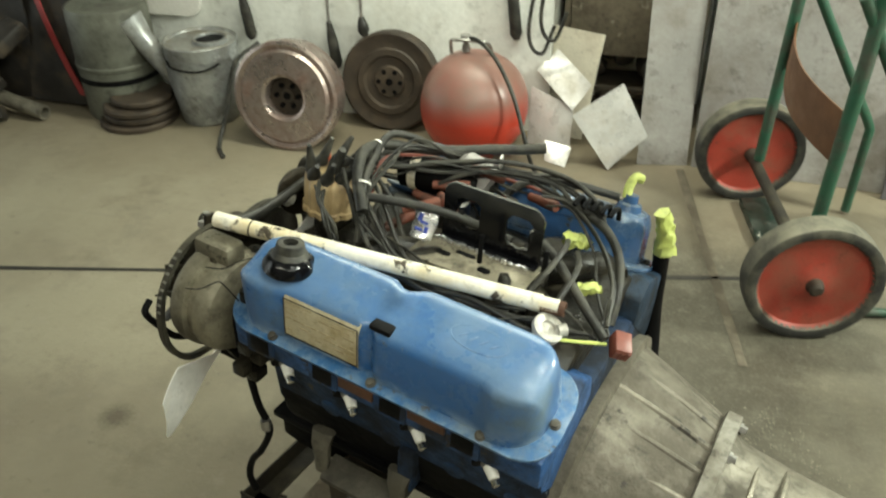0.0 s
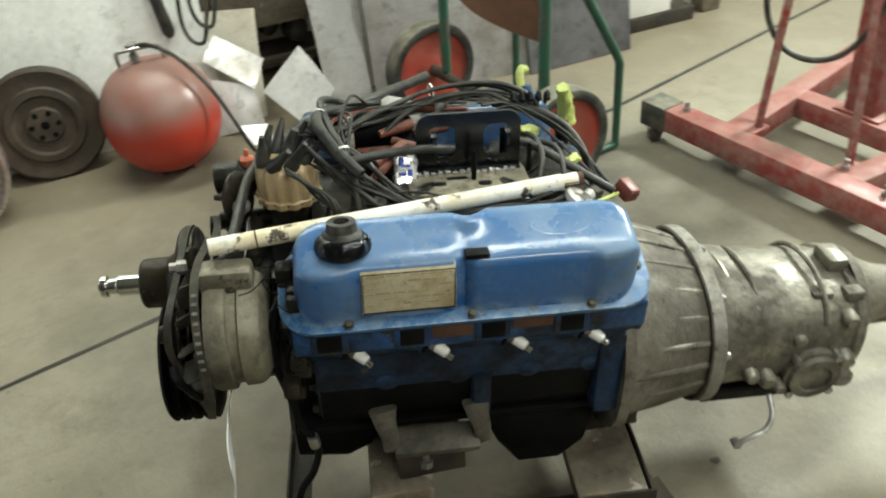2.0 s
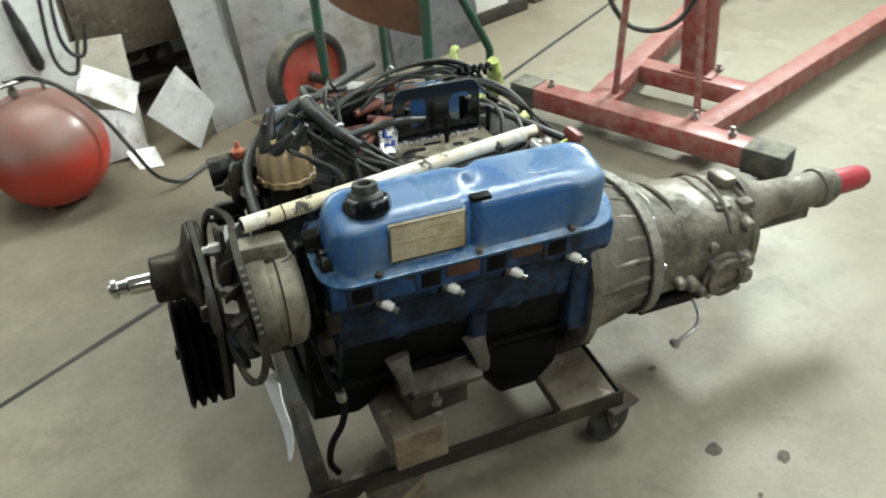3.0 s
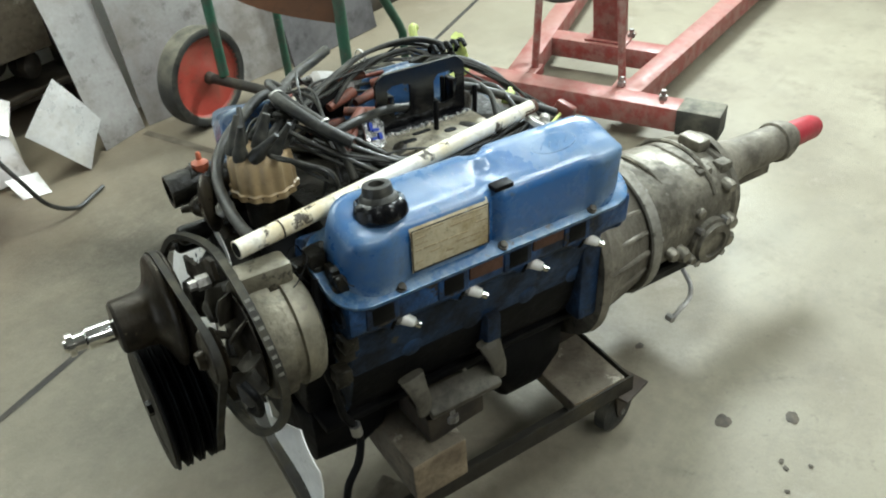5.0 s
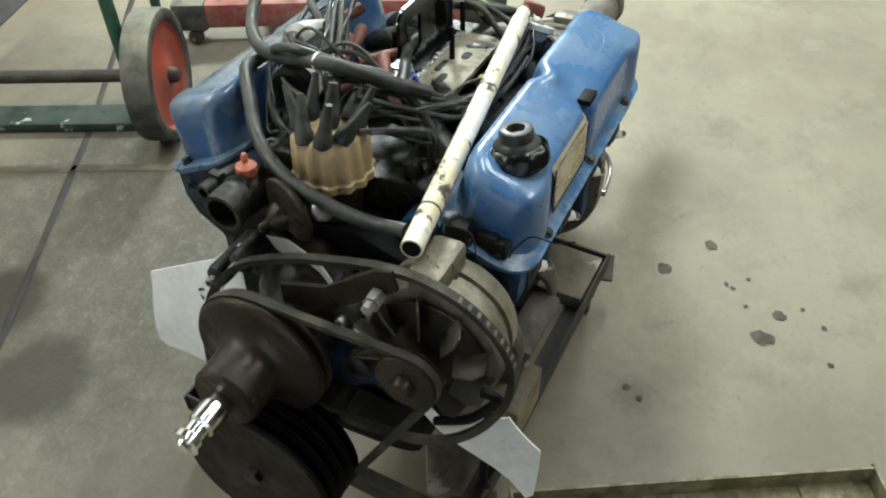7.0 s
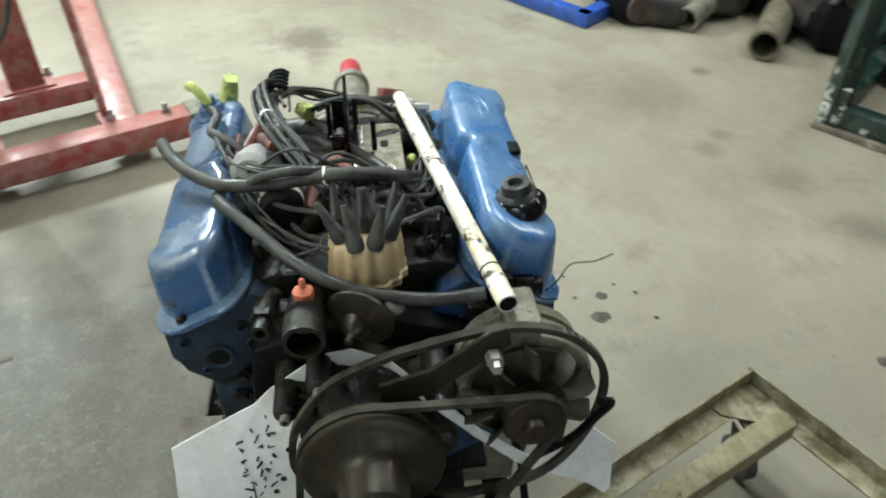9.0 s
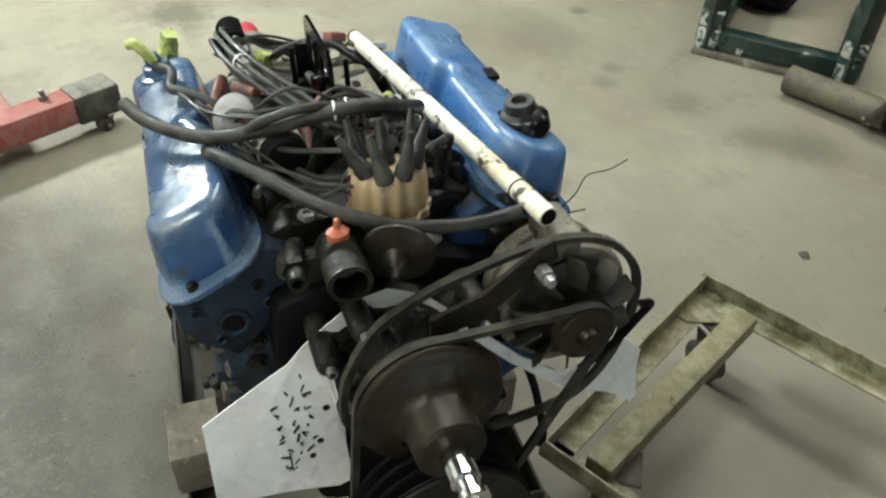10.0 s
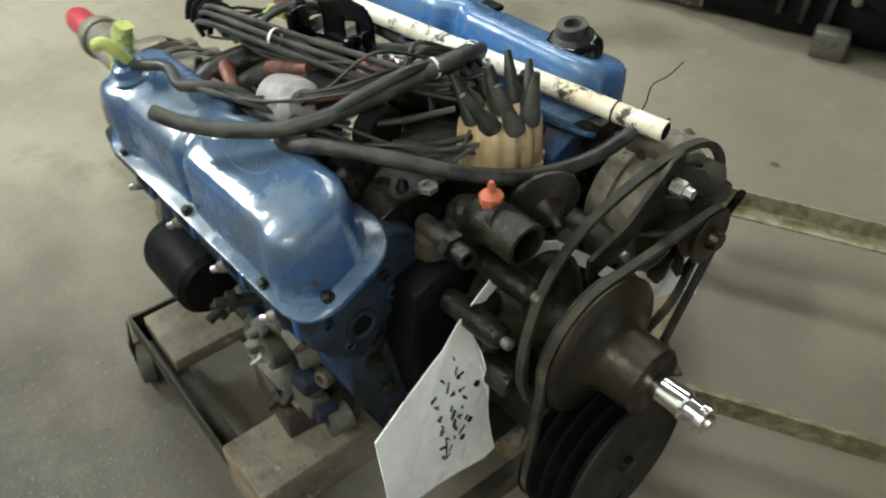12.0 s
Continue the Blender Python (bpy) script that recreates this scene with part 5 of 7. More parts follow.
can2 = lathe([(0, 0.0), (0.0, 0.018), (0.008, 0.027), (0.03, 0.03), (0.065, 0.03), (0.07, 0.02)], 26, m=along((-0.135, 0.132, 0.352), (-0.06, 0.125, 0.325)), close=False)
part("choke_can", can2, GREY_PANEL, intake, "grey rounded metal can")
back = bmesh.new()
lathe([(0, 0.014), (0.012, 0.016), (0.014, 0.022), (0.022, 0.022), (0.024, 0.018), (0.022, 0.010), (0.018, 0.009), (0.018, 0.0)], 22, m=along((0.13, -0.108, 0.285), (0.15, -0.112, 0.325)), bm=back)
lathe([(0, 0.008), (0.012, 0.009)], 12, m=along((0.15, -0.105, 0.30), (0.165, -0.09, 0.30)), bm=back)
part("vacuum_switch", back, SWITCH_GREY, intake, "pale plastic vacuum valve")

# bolt holes and bolts in the front faces of heads and block
for side in (-1, 1):
    hx = -0.2855 if side < 0 else -0.2765
    holes = ((0.222, 0.188, 0.010), (0.165, 0.226, 0.009), (0.135, 0.196, 0.010), (0.196, 0.146, 0.008), (0.172, 0.178, 0.006))
    if side > 0:
        holes = ((0.186, 0.166, 0.0125), (0.226, 0.193, 0.0045), (0.150, 0.214, 0.005), (0.205, 0.146, 0.004), (0.140, 0.186, 0.006))
    for o, z, r in holes:
        ring = part("bolt_boss", lathe([(0.004, r * 1.7), (-0.003, r * 1.6), (-0.004, r * 1.3), (-0.002, r)], 16, (hx, side * o, z), close=False), BLUE_BLOCK if side < 0 else BLUE_HEAD, engine)
        part("bolt_hole", lathe([(-0.0022, 0.0), (-0.0022, r), (0.002, r)], 14, (hx, side * o, z), close=False), BLACK, ring)
    for o, z in ((0.17, 0.085), (0.158, 0.03), (0.165, 0.12), (0.145, -0.03)):
        part("front_bolt", lathe([(-0.278, 0.0), (-0.278, 0.008), (-0.270, 0.0085), (-0.270, 0.013), (-0.264, 0.013)], 6, (0, side * o, z), close=False), GRIME, engine)
# small castings and brackets low on the far side
low_rnd = random.Random(31)
for k in range(22):
    x, z = low_rnd.uniform(-0.21, 0.02), low_rnd.uniform(-0.09, 0.09)
    p = Vector((x, 0.187 + low_rnd.uniform(0.0, 0.02), z))
    q = p + Vector((low_rnd.uniform(-0.3, 0.3), 1.0, low_rnd.uniform(-0.6, 0.3)))
    r = low_rnd.uniform(0.009, 0.02)
    if k % 3 == 0:
        part("drilled_boss", lathe([(-0.01, r), (0.018, r), (0.020, r * 0.85), (0.020, r * 0.55), (0.006, r * 0.5), (0.006, 0.0)], 16, m=along(p, q), close=False), MOUNT, engine)
    elif k % 3 == 1:
        part("small_bracket", boxed((-0.004, -r * 1.4, -r * 0.8), (0.026, r * 1.4, r * 0.9), 0.005, along(p, q)), BLUE_BLOCK if k % 2 else MOUNT, engine)
    else:
        part("stud", lathe([(-0.01, r * 0.5), (0.03, r * 0.5), (0.03, r * 0.8), (0.04, r * 0.8), (0.04, r * 0.4), (0.055, r * 0.4)], 8, m=along(p, q)), STEEL if k % 4 == 2 else GRIME, engine)

# motor mounts
for side in (-1, 1):
    mnt = part("motor_mount", boxed((-0.155, -0.024, -0.012), (-0.02, 0.024, 0.006), 0.005, Matrix.Translation((0, side * 0.205, -0.062)) @ Matrix.Rotation(radians(side * -18), 4, "X")), MOUNT, engine, "dirty cast motor mount bracket")
    for x, lean in ((-0.16, -0.018), (-0.015, 0.02)):
        arm = loft([ring_of(0, 0, 0, 0.012, 0.006, 14, 3), ring_of(0.025, 0.003, 0.002, 0.014, 0.007, 14, 3), ring_of(0.05, 0.0, 0.008, 0.017, 0.009, 14, 3), ring_of(0.068, 0, 0.02, 0.022, 0.008, 14, 3)])
        bmesh.ops.transform(arm, matrix=Matrix.Translation((x, side * 0.212, -0.068)) @ Matrix(((0, 1, 0, 0), (0, 0, -side, 0), (1, 0, 0, 0), (0, 0, 0, 1))) @ Matrix.Rotation(radians(-8 if x < 0 else 8), 4, "Z"), verts=arm.verts[:])
        part("arm", arm, MOUNT, mnt)
    part("stud", lathe([(0, 0.007), (0.03, 0.007), (0.03, 0.012), (0.042, 0.012)], 8, m=along((-0.105, side * 0.2, -0.08), (-0.105, side * 0.205, -0.14))), STEEL, mnt)

# hoses, harness and plug leads -----------------------------------------------------------------


def hose(name, pts, r, mat=RUBBER, label="", parent=engine, bore=0.0, segs=10):
    return part(name, tube(pts, r, segs, 8, bore=bore), mat, parent, label)


hose("heater_hose", [(-0.040, 0.258, 0.356), (-0.075, 0.240, 0.350), (-0.12, 0.208, 0.349), (-0.160, 0.165, 0.352), (-0.195, 0.105, 0.368), (-0.225, 0.05, 0.39), (-0.232, 0.0, 0.396), (-0.212, -0.045, 0.378), (-0.175, -0.085, 0.352)], 0.0088, RUBBER, "dusty black heater hose, open at one end", bore=0.6, segs=14)
hose("loom_loop", [(-0.185, 0.125, 0.366), (-0.205, 0.105, 0.385), (-0.226, 0.06, 0.402), (-0.215, 0.0, 0.388), (-0.198, -0.049, 0.374), (-0.185, -0.075, 0.335), (-0.18, -0.09, 0.30)], 0.006, RUBBER, "taped black wiring loom arched over the intake", segs=12)
hose("bypass_hose", [(-0.135, 0.170, 0.325), (-0.165, 0.172, 0.335), (-0.205, 0.158, 0.347), (-0.255, 0.118, 0.340), (-0.310, 0.068, 0.325), (-0.342, 0.01, 0.309), (-0.352, -0.05, 0.297), (-0.355, -0.10, 0.293), (-0.357, -0.145, 0.298)], 0.0082, RUBBER, "dusty black hose sagging in front of the distributor", segs=14)
hose("vacuum_hose", [(0.02, 0.014, 0.325), (-0.03, 0.010, 0.333), (-0.066, 0.0, 0.343), (-0.11, -0.02, 0.352), (-0.155, -0.042, 0.358), (-0.19, -0.055, 0.358)], 0.0068, segs=12)
hose("vacuum_hose", [(0.06, 0.012, 0.345), (0.09, 0.0, 0.338), (0.13, -0.025, 0.322), (0.17, -0.05, 0.303), (0.205, -0.07, 0.287)], 0.0068, segs=12)
hose("loom_branch", [(0.05, 0.115, 0.36), (0.09, 0.105, 0.355), (0.135, 0.092, 0.345), (0.17, 0.06, 0.325), (0.188, 0.02, 0.295), (0.193, -0.01, 0.265)], 0.0068, segs=12)
hose("loom_branch", [(0.11, 0.215, 0.335), (0.06, 0.195, 0.345), (0.02, 0.20, 0.34), (-0.01, 0.185, 0.345), (-0.035, 0.155, 0.335), (-0.06, 0.135, 0.31)], 0.0068, segs=12)
hose("vacuum_hose", [(0.09, 0.06, 0.33), (0.10, 0.02, 0.34), (0.10, -0.03, 0.335), (0.09, -0.06, 0.315), (0.08, -0.09, 0.29)], 0.0045)
hose("vacuum_hose", [(0.11, 0.05, 0.32), (0.13, 0.0, 0.33), (0.13, -0.05, 0.315), (0.12, -0.09, 0.29)], 0.0045)
leads = [
    [(-0.24, -0.02, 0.378), (-0.18, -0.06, 0.345), (-0.10, -0.10, 0.305), (0.0, -0.115, 0.296), (0.08, -0.11, 0.298), (0.13, -0.10, 0.30)],
    [(-0.235, 0.0, 0.382), (-0.17, -0.04, 0.35), (-0.09, -0.09, 0.30), (0.02, -0.105, 0.292), (0.10, -0.10, 0.31)],
    [(-0.25, -0.03, 0.374), (-0.20, -0.07, 0.34), (-0.13, -0.11, 0.30), (-0.03, -0.125, 0.292), (0.06, -0.122, 0.294)],
    [(-0.245, 0.01, 0.38), (-0.19, 0.035, 0.37), (-0.15, 0.063, 0.377), (-0.052, 0.108, 0.391), (0.04, 0.126, 0.39), (0.095, 0.122, 0.375), (0.118, 0.108, 0.345)],
    [(-0.24, 0.005, 0.383), (-0.19, 0.028, 0.372), (-0.14, 0.055, 0.382), (-0.052, 0.098, 0.396), (0.045, 0.118, 0.395), (0.105, 0.112, 0.375), (0.13, 0.10, 0.345)],
    [(-0.24, 0.012, 0.376), (-0.20, 0.04, 0.362), (-0.15, 0.07, 0.368), (-0.055, 0.118, 0.386), (0.03, 0.134, 0.385), (0.09, 0.132, 0.368), (0.11, 0.12, 0.34)],
    [(-0.26, 0.03, 0.36), (-0.22, 0.09, 0.352), (-0.15, 0.14, 0.345), (-0.07, 0.17, 0.345), (0.02, 0.20, 0.343)],
    [(-0.13, 0.055, 0.35), (-0.09, 0.075, 0.372), (-0.03, 0.095, 0.385), (0.04, 0.11, 0.38), (0.08, 0.10, 0.36)],
    [(-0.25, 0.0, 0.385), (-0.2, -0.01, 0.365), (-0.165, -0.02, 0.34), (-0.14, -0.035, 0.31), (-0.12, -0.05, 0.29)],
    [(-0.20, -0.01, 0.335), (-0.17, -0.045, 0.32), (-0.13, -0.075, 0.30), (-0.08, -0.095, 0.29)],
    [(-0.21, 0.02, 0.33), (-0.19, 0.0, 0.35), (-0.185, -0.04, 0.33), (-0.19, -0.07, 0.29)],
    [(-0.28, -0.05, 0.35), (-0.25, -0.09, 0.345), (-0.215, -0.10, 0.32), (-0.21, -0.10, 0.28)],
    [(-0.29, 0.02, 0.34), (-0.25, 0.06, 0.325), (-0.20, 0.08, 0.315), (-0.17, 0.07, 0.29)],
]
for pts in leads:
    hose("plug_lead", pts, 0.0036, RUBBER, segs=8)
wire_rnd = random.Random(17)
RUNS = [[(-0.25, 0.0, 0.37), (-0.20, 0.04, 0.366), (-0.14, 0.07, 0.37), (-0.05, 0.105, 0.378), (0.05, 0.122, 0.375), (0.12, 0.11, 0.345)],
        [(-0.19, -0.06, 0.362), (-0.19, 0.0, 0.385), (-0.20, 0.06, 0.392), (-0.16, 0.12, 0.37), (-0.08, 0.16, 0.345), (0.02, 0.17, 0.33)],
        [(-0.24, -0.03, 0.35), (-0.17, -0.075, 0.325), (-0.08, -0.105, 0.30), (0.03, -0.112, 0.294), (0.12, -0.10, 0.298), (0.19, -0.07, 0.285)],
        [(-0.30, 0.03, 0.33), (-0.26, 0.08, 0.335), (-0.19, 0.12, 0.335), (-0.12, 0.14, 0.33), (-0.03, 0.13, 0.32)],
        [(0.02, 0.10, 0.37), (0.08, 0.09, 0.36), (0.14, 0.06, 0.345), (0.18, 0.01, 0.31), (0.19, -0.05, 0.285)],
        [(-0.27, -0.06, 0.34), (-0.235, -0.10, 0.33), (-0.21, -0.105, 0.30), (-0.22, -0.10, 0.27)]]
for k in range(28):
    run = RUNS[k % 6]
    reach = 0.006 + 0.004 * (k // 6)
    pts = [(x + wire_rnd.uniform(-reach, reach), y + wire_rnd.uniform(-reach, reach), z + wire_rnd.uniform(-reach, reach)) for x, y, z in run]
    hose("thin_wire", pts, wire_rnd.choice((0.0018, 0.0022, 0.003)), BROWN_PLASTIC if k == 19 else RUBBER, segs=6)
for a, b in (((-0.15, -0.015, 0.33), (-0.10, 0.02, 0.345)), ((-0.165, -0.04, 0.305), (-0.135, -0.005, 0.325)), ((-0.14, 0.055, 0.345), (-0.09, 0.075, 0.35)), ((-0.10, 0.10, 0.37), (-0.06, 0.115, 0.36)), ((-0.175, 0.06, 0.315), (-0.12, 0.05, 0.318)), ((-0.015, 0.152, 0.322), (0.03, 0.135, 0.33)), ((-0.12, 0.045, 0.338), (-0.075, 0.01, 0.335)), ((-0.085, 0.075, 0.332), (-0.035, 0.09, 0.335))):
    part("plug_boot", lathe([(0, 0.0065), (0.02, 0.0075), (0.045, 0.009), (0.058, 0.0085)], 14, m=along(a, b)), ORANGE_BOOT, engine, "faded orange spark plug boot")
for p, q in (((-0.052, 0.108, 0.391), (1, 0.3, 0.05)), ((-0.228, 0.03, 0.394), (0.1, 1, 0)), ((-0.199, -0.048, 0.374), (0.2, -0.6, -0.5))):
    fm = along(p, Vector(p) + Vector(q))
    part("cable_tie", lathe([(-0.0015, 0.0105), (-0.0015, 0.0113), (0.0015, 0.0113), (0.0015, 0.0105)], 16, m=fm, close=False), PORCELAIN, engine)
conn = bmesh.new()
box(conn, (-0.012, -0.016, -0.012), (0.012, 0.016, 0.012), 0.003)
for k in range(3):
    box(conn, (-0.010 + 0.008 * k, -0.017, -0.008), (-0.005 + 0.008 * k, -0.0155, 0.008), 0.0)
conn_ob = part("connector", conn, BROWN_PLASTIC, engine, "reddish brown wiring connector block")
conn_ob.matrix_local = pose(0.226, -0.067, 0.285, 20, 15, 30)
part("yellow_wire", tube([(0.21, -0.075, 0.285), (0.17, -0.10, 0.288), (0.13, -0.12, 0.29)], 0.0025, 6), YELLOW, engine)
clips = bmesh.new()
for k in range(5):
    x = 0.10 + 0.014 * k
    tube([(x - 0.02, 0.088, 0.372), (x - 0.018, 0.10, 0.378), (x - 0.016, 0.115, 0.372), (x - 0.016, 0.122, 0.352)], 0.004, 6, 3, clips)
part("lead_separator", clips, BLACK, engine, "black plastic lead comb")
for pts, r in (([(0.203, 0.200, 0.275), (0.200, 0.198, 0.30), (0.195, 0.193, 0.325), (0.188, 0.186, 0.350)], 0.0165), ([(0.085, 0.06, 0.325), (0.10, 0.07, 0.328), (0.118, 0.078, 0.322)], 0.013), ([(0.14, -0.02, 0.31), (0.155, -0.01, 0.312), (0.165, 0.005, 0.305)], 0.009), ([(-0.03, -0.088, 0.292), (-0.01, -0.09, 0.292)], 0.008)):
    wrap = tube(pts, r, 14, 6, taper=r * 0.7)
    for v in wrap.verts:
        v.co += 0.0045 * noise.noise_vector(v.co * 110) + 0.003 * noise.noise_vector(v.co * 260)
    part("tape_wrap", wrap, YELLOW, engine, "fluorescent yellow tape wrapped round a hose end")
hose("drain_hose", [(0.195, 0.205, 0.29), (0.20, 0.21, 0.24), (0.205, 0.215, 0.17), (0.215, 0.212, 0.11), (0.225, 0.20, 0.07)], 0.013, BLACK, "thick black hose hanging behind the head", segs=14)
hose("ground_cable", [(-0.300, -0.195, 0.24), (-0.312, -0.215, 0.19), (-0.316, -0.212, 0.13), (-0.302, -0.21, 0.06), (-0.292, -0.207, 0.0), (-0.272, -0.207, -0.045), (-0.282, -0.217, -0.09), (-0.305, -0.219, -0.13), (-0.312, -0.222, -0.17), (-0.30, -0.222, -0.20)], 0.0062, BLACK, "frayed battery cable hanging down the block")
part("cable_clamp", lathe([(-0.01, 0.009), (0.01, 0.009)], 12, m=along((-0.277, -0.209, -0.035), (-0.272, -0.209, -0.07))), STEEL, engine)
for pts in ([(-0.30, -0.17, 0.27), (-0.31, -0.2, 0.275), (-0.33, -0.215, 0.262), (-0.345, -0.235, 0.27)], [(-0.285, -0.235, 0.235), (-0.300, -0.245, 0.262), (-0.295, -0.262, 0.282), (-0.298, -0.29, 0.286), (-0.302, -0.312, 0.298)], [(-0.29, -0.15, 0.24), (-0.31, -0.165, 0.28), (-0.325, -0.16, 0.262)], [(-0.3, -0.14, 0.22), (-0.32, -0.18, 0.25), (-0.30, -0.20, 0.22), (-0.29, -0.21, 0.18)]):
    part("loose_wire", tube(pts, 0.0009, 6, 6), BLACK, engine)
for k in range(16):
    x, y, z = rnd.uniform(-0.30, -0.27), rnd.uniform(-0.235, -0.14), rnd.uniform(0.07, 0.26)
    part("bracket_piece", boxed((x - 0.012, y - 0.014, z - 0.012), (x + 0.012, y + 0.014, z + 0.012), 0.004), GRIME, engine)
for k in range(14):
    x = -0.24 + 0.03 * k
    part("manifold_stud", lathe([(0, 0.009), (0.02, 0.009), (0.02, 0.006), (0.035, 0.005)], 8, m=along((x, 0.205, 0.15 + 0.02 * (k % 2)), (x + 0.01, 0.25, 0.135))), MOUNT if k % 2 else GRIME, engine)
part("filter_adapter", lathe([(0, 0.014), (0.014, 0.021), (0.034, 0.021), (0.036, 0.015), (0.028, 0.012)], 18, m=along((-0.115, 0.2, 0.01), (-0.11, 0.3, 0.02))), MOUNT, engine)
part("starter_motor", lathe([(0, 0.03), (0.01, 0.048), (0.02, 0.052), (0.13, 0.052), (0.14, 0.044), (0.15, 0.0)], 30, m=along((0.215, 0.208, -0.012), (0.0, 0.213, -0.012)), close=False), BLACK, engine, "black cylindrical starter motor")
# loose things on the engine
tube_ob = thing("metal_tube", ENGINE_AT @ along((-0.385, -0.166, 0.302), (0.148, -0.082, 0.318)), "chipped cream-painted steel tube lying across the engine", "tube")
TL = (Vector((0.148, -0.082, 0.318)) - Vector((-0.385, -0.166, 0.302))).length
part("pipe", tube([(0, 0, 0), (0.05, 0, 0), (TL - 0.07, 0, 0.001), (TL - 0.045, 0, 0.001)], 0.0122, 18, 6, bore=0.85), WHITE_TUBE, tube_ob)
part("sleeve", lathe([(0.062, 0.0124), (0.062, 0.0131), (0.064, 0.0131), (0.064, 0.0124)], 18), GRIME, tube_ob)
part("bore", lathe([(-0.0006, 0.0), (-0.0006, 0.0098), (0.003, 0.0098)], 18, close=False), BLACK, tube_ob)
part("bare_end", tube([(TL - 0.046, 0, 0.001), (TL, 0, 0.001)], 0.0105, 14, 2, bore=0.8), RUST, tube_ob)
# card hung behind the pulleys
card = thing("card", ENGINE_AT @ pose(-0.386, 0, 0, 0, 6, 0), "bent white card with handwritten black marks, hung round the water pump", "card")
CARD_EDGE = [(0.246, 0.106), (0.252, -0.012), (0.244, -0.024), (0.105, -0.05), (0.086, -0.045), (0.086, 0.046), (0.090, 0.12), (0.099, 0.160), (0.072, 0.188), (0.03, 0.208), (-0.03, 0.19), (-0.08, 0.14), (-0.13, 0.085), (-0.20, 0.03), (-0.285, -0.022), (-0.31, -0.043), (-0.318, -0.035), (-0.320, 0.045), (-0.28, 0.088), (-0.20, 0.050), (-0.13, 0.103), (-0.085, 0.157), (-0.03, 0.210), (0.015, 0.232), (0.05, 0.226), (0.085, 0.202), (0.118, 0.178), (0.140, 0.156)]
cb = bmesh.new()
vs = [cb.verts.new((0, y, z)) for y, z in CARD_EDGE]
cb.faces.new(vs)
bmesh.ops.triangulate(cb, faces=cb.faces[:])
bmesh.ops.subdivide_edges(cb, edges=cb.edges[:], cuts=3, use_grid_fill=True)
for v in cb.verts:
    v.co.x += 0.010 * math.sin(v.co.y * 11 + 0.4) + 0.004 * math.sin(v.co.z * 40 + v.co.y * 15)
geo = bmesh.ops.extrude_face_region(cb, geom=cb.faces[:])
bmesh.ops.translate(cb, vec=(0.0018, 0, 0), verts=[g for g in geo["geom"] if isinstance(g, bmesh.types.BMVert)])
part("sheet", cb, CARD, card)


def card_x(y, z):
    return 0.010 * math.sin(y * 11 + 0.4) + 0.004 * math.sin(z * 40 + y * 15)


def mark(pts, r=0.0011):
    bm = bmesh.new()
    tube([(card_x(y, z) - 0.0008, y, z) for y, z in pts], r, 5, 2, bm)
    return part("ink_mark", bm, INK, card)


rnd = random.Random(11)
for row in range(3):
    for k in range(9):
        y, z = 0.128 + 0.017 * row + rnd.uniform(-0.003, 0.003), 0.135 - 0.0135 * k - 0.016 * row
        if z < 0.0:
            continue
        mark([(y, z), (y + rnd.uniform(-0.007, 0.007), z + rnd.uniform(-0.006, 0.006)), (y + rnd.uniform(-0.007, 0.007), z + rnd.uniform(-0.008, 0.004))], rnd.uniform(0.0008, 0.0017))
mark([(0.157, 0.03), (0.157, -0.002)])
mark([(0.151, 0.0), (0.157, -0.004), (0.163, 0.0)])
for y, z in ((0.118, 0.033), (0.105, 0.085), (0.13, 0.01)):
    part("punched_hole", lathe([(-0.0012, 0.0), (-0.0012, 0.0042), (0.0, 0.0042)], 10, (card_x(y, z), y, z), close=False), GRIME, card)

# timbers -----------------------------------------------------------------------------------


def timber(name, lo, hi, m, label, mat=WOOD):
    bm = boxed(lo, hi, 0.004)
    bmesh.ops.subdivide_edges(bm, edges=[e for e in bm.edges if e.calc_length() > 0.05], cuts=6, use_grid_fill=True)
    for v in bm.verts:
        v.co += 0.0018 * noise.noise_vector(v.co * 14)
    for f in bm.faces:
        if abs(f.normal.y) > 0.8 and mat is WOOD:
            f.material_index = 1
    return solo(name, bm, [mat, WOOD_END], m, label, "timber", smooth=40)


DY0, DY1, DX0, DX1, DZ = -0.220, 0.310, -0.362, 0.278, 0.166
timber("timber_block", (-0.052, -0.275, 0.0), (0.052, 0.275, 0.09), pose(-0.155, 0.048, DZ, 0, 0, 1.2), "squared oil-stained timber laid across the dolly under the engine")
timber("plank", (-0.062, -0.250, 0.0), (0.062, 0.250, 0.032), pose(0.205, 0.04, DZ - 0.037, 0, 0, 0), "dirty oil-stained plank lying in the dolly frame")
timber("wood_chock", (-0.05, -0.06, 0.0), (0.05, 0.06, 0.05), pose(-0.205, -0.135, 0.0, 0, 0, 28), "pale wooden offcut lying on the floor")
packer = timber("wood_packer", (-0.055, -0.05, 0.0), (0.055, 0.05, 0.055), pose(-0.10, -0.15, DZ + 0.0905, 0, 0, 4), "small dark packing block wedged under the motor mount", WOOD_OILY)
copy_thing(packer, pose(-0.11, 0.19, DZ + 0.0905, 0, 0, -6))
timber("rear_packer", (-0.05, -0.09, 0.0), (0.05, 0.09, 0.075), pose(0.235, 0.02, DZ - 0.0045, 0, 0, 2), "dark packing timber under the bell housing", WOOD_OILY)

# dolly --------------------------------------------------------------------------------------


